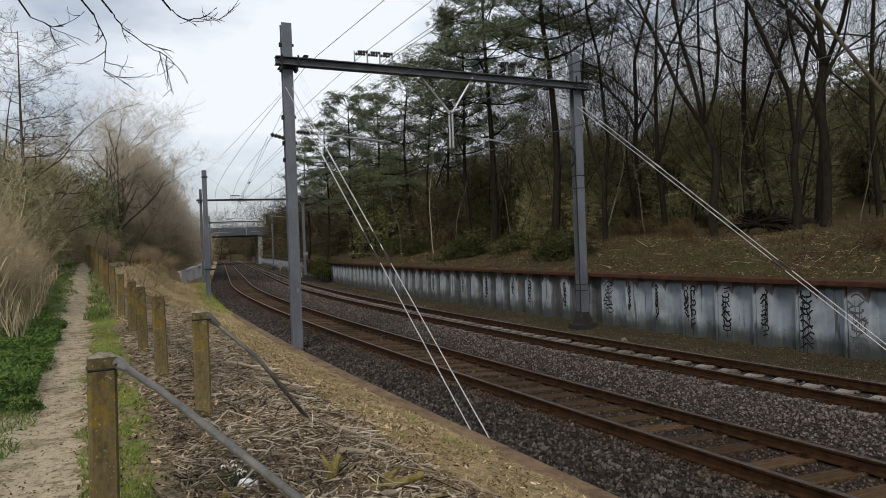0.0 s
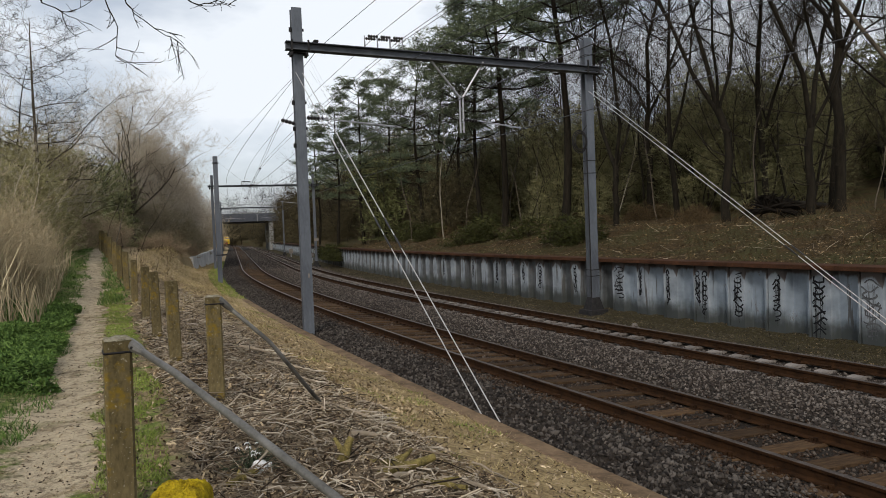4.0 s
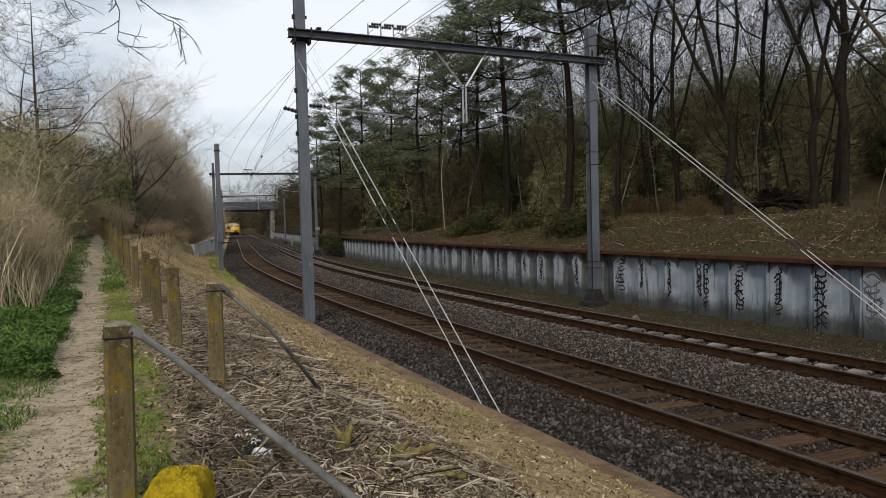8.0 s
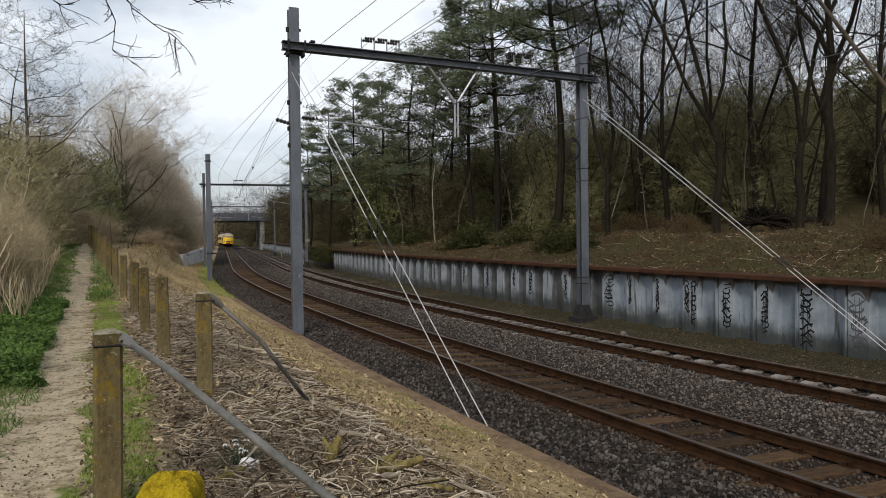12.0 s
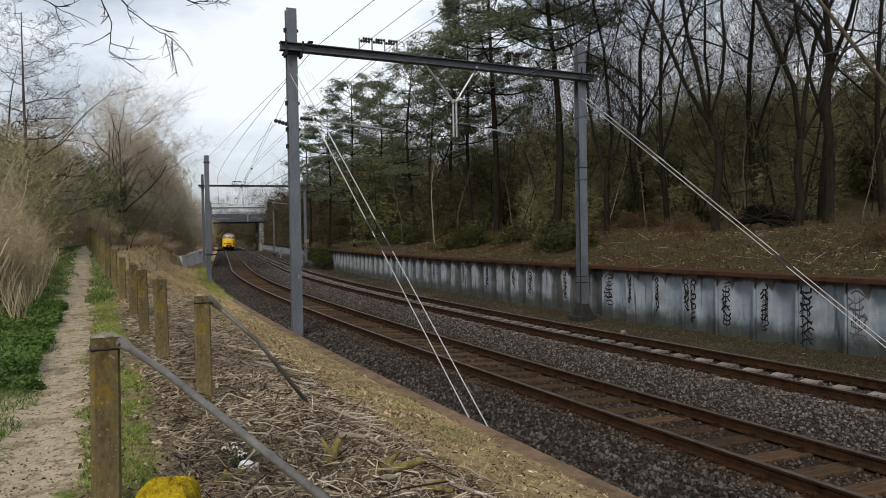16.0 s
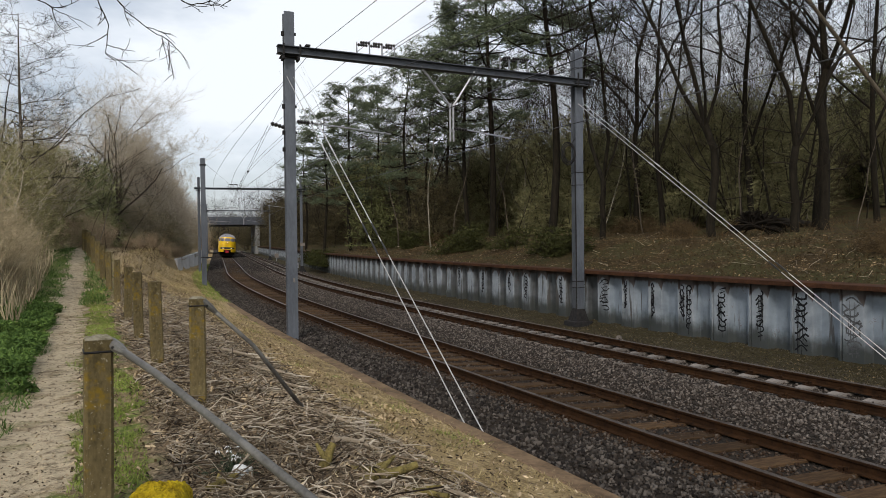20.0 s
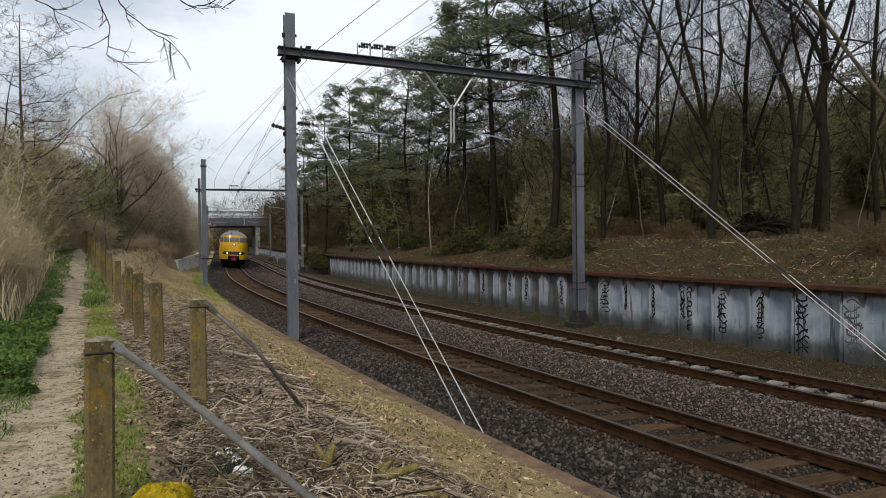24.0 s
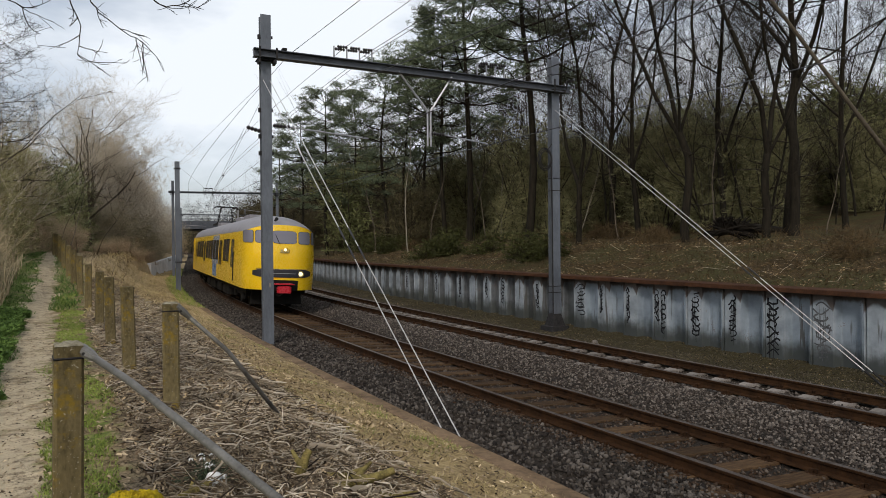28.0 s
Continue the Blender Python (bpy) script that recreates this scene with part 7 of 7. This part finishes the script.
def build_ballast():
    """Loose stones round the sleepers; the heads of the rails stay clear."""
    n = 190000
    ys = 3.0 + 57 * RNG.random(n) ** 2.0
    qs = RNG.uniform(-2.25, 6.15, n)
    keep = np.ones(n, bool)
    for mid in (0.0, SPACING):
        for dq in (-0.75, 0.75):
            keep &= np.abs(qs - mid - dq) > 0.1
        # fewer between the rails, where the sleepers show
        inside = np.abs(qs - mid) < 0.65
        keep &= ~(inside & (RNG.random(n) < (0.45 if mid == 0 else 0.35)))
    ys, qs = ys[keep], qs[keep]
    p = np.array([on_ground(y, q, 0.0) for y, q in zip(ys, qs)])
    p[:, 2] += RNG.uniform(-0.015, 0.02, len(p))
    sz = RNG.uniform(0.013, 0.033, (len(p), 1)) * RNG.uniform(0.7, 1.25, (len(p), 3))
    # stones beside the near track's rails are brown with brake dust
    far_y, far_q = RNG.uniform(58, 150, 16000), RNG.uniform(-2.2, 6.1, 16000)
    for mid in (0.0, SPACING):
        ok = np.abs(np.abs(far_q - mid) - 0.75) > 0.12
        far_y, far_q = far_y[ok], far_q[ok]
    far = np.array([on_ground(y, q, 0.0) for y, q in zip(far_y, far_q)])
    v, f = scatter(OCTA, OCTA_F, far, RNG.uniform(0.04, 0.09, (len(far), 1)) * RNG.uniform(0.7, 1.25, (len(far), 3)), 0.0, 0.22)
    many("far_ballast", v, f, M["stone"], "broken stone ballast far along the line", "ballast")
    brown = np.abs(qs + RNG.normal(0, 0.15, len(qs))) < 1.15
    edge = qs + RNG.normal(0, 0.25, len(qs))
    pale = ~brown & (edge > 1.35)
    sz[edge < -1.5] *= 1.3
    for sel, mat, name, label in ((brown, "rusty_stone", "rusty_ballast", "ballast stained brown between the near rails"), (pale, "pale_stone", "pale_ballast", "greyer broken stone ballast between and beyond the tracks"), (~brown & ~pale, "stone", "ballast", "dark coarse stone ballast beside the near track")):
        v, f = scatter(OCTA, OCTA_F, p[sel], sz[sel], 0.0, 0.22)
        many(name, v, f, M[mat], label, "ballast")


build_ballast()


def build_branches():
    """The larger cut branches that lie about singly."""
    rng = random.Random(14)
    spots = [(-0.95, 7.22, -24, 1.3, 0.022), (-0.75, 6.2, 20, 0.5, 0.03), (-0.4, 5.0, 60, 0.35, 0.035), (0.1, 5.3, 15, 0.5, 0.03), (-1.9, 9.0, 5, 0.7, 0.025), (-2.4, 10.2, -10, 0.9, 0.03), (-1.2, 5.6, -70, 0.8, 0.015), (-0.2, 6.4, 35, 0.5, 0.016),
             (-1.0, 8.2, 0, 0.45, 0.02), (-2.0, 8.0, 70, 0.5, 0.028), (-3.3, 11.5, 15, 0.8, 0.035), (-0.9, 4.4, 10, 0.7, 0.013), (0.5, 4.6, -30, 0.8, 0.014), (-0.6, 7.0, -15, 0.9, 0.013), (0.3, 6.0, -50, 0.6, 0.012), (-1.6, 6.2, 40, 0.6, 0.014)]
    for x, y, turn, ln, r in spots:
        tw = Twigs()
        d = Vector((math.cos(radians(turn)), math.sin(radians(turn)), 0))
        pts = [d * (ln * (k / 4 - 0.5)) + Vector((rng.uniform(-0.03, 0.03), rng.uniform(-0.03, 0.03), 0.02 * math.sin(k))) for k in range(5)]
        tw.stick(pts, r, r * 0.55, 7)
        for _ in range(2):
            i = rng.randrange(1, 4)
            e = pts[i] + d * ln * 0.25 + Vector((rng.uniform(-0.2, 0.2), rng.uniform(-0.2, 0.2), rng.uniform(0.0, 0.12))) * ln
            tw.stick([pts[i], pts[i].lerp(e, 0.5) + Vector((0, 0, 0.01)), e], r * 0.5, r * 0.2, 5)
        q = Vector((x, y, earth(x, y) + r + 0.01))
        ax, ay = earth(x + d.x * ln / 2, y + d.y * ln / 2), earth(x - d.x * ln / 2, y - d.y * ln / 2)
        m = Matrix.Translation(q) @ Matrix.Rotation(math.atan2(ax - ay, ln), 4, Vector((d.y, -d.x, 0)))
        ob = solid("cut_branch", tw.mesh("cut_branch", M["stick"]), None, m=m)
        tagged(ob, "cut dead branch lying on the bank", "branch", "cut branches")
    # short mossy logs
    for x, y, turn, tilt, ln, rad in ((-0.86, 5.22, 40, 62, 0.2, 0.045), (-0.42, 5.25, 25, 8, 0.52, 0.048), (-0.52, 5.35, -20, 4, 0.42, 0.038), (-1.45, 4.55, 60, 5, 0.25, 0.03), (-0.15, 5.1, -35, 5, 0.5, 0.03)):
        lg = Twigs()
        pts = [Vector((ln * (k / 6 - 0.5), rng.uniform(-0.1, 0.1) * rad, rng.uniform(-0.15, 0.15) * rad)) for k in range(7)]
        lg.stick(pts, rad, rad * 0.6, 12)
        lg.stick([pts[2], pts[2] + Vector((ln * 0.22, rad * 1.6, rad * 0.8)), pts[2] + Vector((ln * 0.42, rad * 2.9, rad * 1.3))], rad * 0.6, rad * 0.3, 8)
        lg.stick([pts[0] + Vector((-0.003, 0, 0)), pts[0]], 0.001, rad, 12)
        lg = lg.mesh("cut_log", M["mossy_wood"])
        lift = rad * 0.45 + abs(math.sin(radians(tilt))) * ln / 2
        ob = solid("cut_log", lg, None, m=Matrix.Translation((x, y, earth(x, y) + lift)) @ pose(0, 0, 0, 0, 0, turn) @ pose(0, 0, 0, 0, -tilt, 0))
        tagged(ob, "short mossy log among the cuttings", "log", "cut logs")
    # a broken pale stone
    x, y = -1.40, 4.74
    st = Shape().box((0, 0, 0.03), (0.13, 0.09, 0.11), taper=0.65, bevel=0.02).box((0.07, 0.02, 0.03), (0.06, 0.06, 0.07), taper=0.6, bevel=0.015)
    tagged(solid("white_stone", st, M["white_stone"], m=Matrix.Translation((x, y, earth(x, y))) @ pose(0, 0, 0, 12, 8, 30)), "small white broken stone among the cuttings", "stone")


build_branches()


def build_clump():
    """A tuft of dark strap leaves with white flowers beside the stone."""
    rng = np.random.default_rng(12)
    p = Vector((-1.47, 4.83, earth(-1.47, 4.83)))
    cl = thing("flower_clump", Matrix.Translation(p), "small tuft of dark green leaves with white flowers", "plant")
    v, f = needles(rng, [Vector((rng.normal(0, 0.07), rng.normal(0, 0.06), 0.0)) for _ in range(40)], 5, 0.16, 0.012)
    v[:, 2] = np.abs(v[:, 2])
    solid("foliage", array_mesh("foliage", v, f, M["clump_leaf"]), None, cl)
    for _ in range(7):
        c = Vector((rng.normal(0, 0.07), rng.normal(0, 0.05), rng.uniform(0.1, 0.17)))
        fl = Shape()
        for k in range(4):
            w = k * 1.57 + rng.uniform(0, 1)
            fl.add([c, c + Vector((math.cos(w) * 0.016, math.sin(w) * 0.016, 0.008)), c + Vector((math.cos(w + 0.4) * 0.03, math.sin(w + 0.4) * 0.03, -0.008)), c + Vector((math.cos(w + 0.8) * 0.016, math.sin(w + 0.8) * 0.016, 0.006))], [(0, 1, 2, 3)])
        solid("flower", fl, M["white_stone"], cl)


M["clump_leaf"] = leaf_material("dark_strap_leaves", (0.02, 0.03, 0.015), (0.12, 0.15, 0.09))
build_clump()


def build_graffiti():
    """Sprayed tags that cannot be read: upright runs of loops and bars."""
    rng = random.Random(8)
    tags = ((18.1, 0.38, 0.95, 0.24), (17.06, 0.10, 0.8, 0.42), (16.0, 0.12, 0.95, 0.40), (14.95, 0.16, 0.85, 0.43), (14.95, 0.18, 1.15, 0.20), (13.9, 0.26, 1.1, 0.26), (12.87, 0.2, 1.1, 0.28), (11.82, 0.3, 1.3, 0.34), (10.8, 0.36, 1.2, 0.29),
            (19.2, 0.3, 0.9, 0.3), (20.2, 0.16, 0.9, 0.3), (22.4, 0.22, 0.9, 0.3), (23.4, 0.16, 0.8, 0.35), (25.5, 0.2, 0.9, 0.3), (27.6, 0.2, 0.8, 0.3), (30.8, 0.2, 0.8, 0.3))
    for y, w, h, x0 in tags:
        i = min(range(len(PILE_YS)), key=lambda k: abs(PILE_YS[k] - y))
        yy = PILE_YS[i]
        face = 0.050
        sh = Shape()
        z = WALL_TOP - WALL_FOOT - 0.22
        rows = int(h / 0.135) + 1
        for k in range(rows):
            zc = z - h * (k + 0.5) / rows
            kind, a0, hh = rng.random(), rng.uniform(0, 6), h / rows
            jx = rng.uniform(-0.12, 0.12) * w
            if kind < 0.45:
                pts = [(x0 + jx + w * 0.42 * math.cos(a), zc + 0.55 * hh * math.sin(a)) for a in np.linspace(a0, a0 + rng.uniform(3.2, 5.4), 10)]
            elif kind < 0.6:
                pts = [(x0 + jx + w * (0.45 if i % 2 else -0.45) * rng.uniform(0.6, 1.1), zc + hh * (0.6 - 0.4 * i)) for i in range(4)]
            elif kind < 0.95:
                pts = [(x0 + jx + w * (s - 0.5), zc + 0.5 * hh * math.sin(s * 5 + a0)) for s in np.linspace(0, 1, 8)]
            else:
                pts = [(x0 - 0.4 * w, zc + 0.5 * hh), (x0 - 0.4 * w, zc - 0.3 * hh), (x0, zc - 0.5 * hh), (x0 + 0.4 * w, zc - 0.2 * hh), (x0 + 0.38 * w, zc + 0.6 * hh)]
            ribbon(sh, pts, rng.uniform(0.014, 0.024), face)
            if rng.random() < 0.3:
                xa = x0 + rng.uniform(-0.5, 0.5) * w
                ribbon(sh, [(xa, zc + hh * 0.7), (xa + rng.uniform(-0.3, 0.3) * w, zc), (xa + rng.uniform(-0.5, 0.5) * w, zc - hh * 0.7)], rng.uniform(0.009, 0.016), face + 0.0008 * (k + 1))
        for k in range(6):
            x = x0 + rng.uniform(-0.4, 0.4) * w
            ribbon(sh, [(x, z - rng.uniform(0, 0.3) * h), (x + rng.uniform(-0.05, 0.05), z - h * rng.uniform(0.6, 1.15))], rng.uniform(0.004, 0.009), face + 0.007)
        solid("sprayed_mark", sh, M["faded_paint" if y < 11 else "black_paint"], WALL, "black sprayed scrawl", m=PILES[i].matrix_basis)


def ribbon(sh, pts, half, face):
    n0 = len(sh.v)
    for i, (x, z) in enumerate(pts):
        a, b = pts[max(0, i - 1)], pts[min(len(pts) - 1, i + 1)]
        dx, dz = b[0] - a[0], b[1] - a[1]
        l = math.hypot(dx, dz) or 1
        sh.v.append((x - dz / l * half, face, z + dx / l * half))
        sh.v.append((x + dz / l * half, face, z - dx / l * half))
    for i in range(len(pts) - 1):
        sh.f.append((n0 + 2 * i, n0 + 2 * i + 1, n0 + 2 * i + 3, n0 + 2 * i + 2))


build_graffiti()


def build_far_bits():
    # pale retaining wall at the foot of the bank
    sh, rings = Shape(), []
    for y in steps(61, 98, 2.0):
        q, top = bank_wall_q(y), 0.95 + 0.4 * min(1, (y - 54) / 30)
        rings.append([at(y, q - 0.35, -0.6), at(y, q + 0.2, -0.6), at(y, q + 0.08, top), at(y, q - 0.3, top)])
    sh.sweep(rings)
    tagged(solid("wall_bank", sh, M["white_concrete"]), "low pale concrete wall at the foot of the bank", "retaining wall", kind="structure")
    for y, q, z, s in ((70, 6.6, 0.9, 0.7), (96, 6.6, 0.8, 0.9)):
        p = at(y, q, ground_z(q))
        bx = thing("trackside_cabinet", Matrix.Translation(p) @ pose(0, 0, 0, 0, 0, -heading(y)), "pale grey trackside cabinet on a short leg", "cabinet", "trackside cabinets")
        solid("leg", Shape().box((0, 0, z * 0.3), (0.12, 0.12, z * 0.6)), M["zinc"], bx)
        solid("body", Shape().box((0, 0, z * 0.6 + 0.3), (0.6 * s, 0.4 * s, 0.7 * s), bevel=0.03), M["concrete_sleeper"], bx)
    p = at(60, 5.9)
    sg = thing("small_sign", Matrix.Translation((p.x, p.y - 0.2, 2.2)) @ pose(0, 0, 0, 0, 0, 10), "small white plate fixed to the mast", "sign")
    solid("plate", Shape().box((0, -0.02, 0), (0.42, 0.02, 0.26)), M["concrete_sleeper"], sg)
    rng = random.Random(2)
    for y, q, s in ((38, 1.9, 0.12), (37, 2.3, 0.1), (40, 1.7, 0.09), (33, 2.4, 0.08), (16.5, 6.2, 0.12)):
        st = Shape().box((0, 0, s * 0.4), (s * 1.5, s, s * 0.8), taper=0.7, bevel=s * 0.2)
        tagged(solid("pale_stone", st, M["concrete_sleeper"], m=Matrix.Translation(on_ground(y, q)) @ pose(0, 0, 0, 0, 0, rng.uniform(0, 180))), "pale lump of stone on the ballast", "stone", "pale stones")


build_far_bits()

motions()
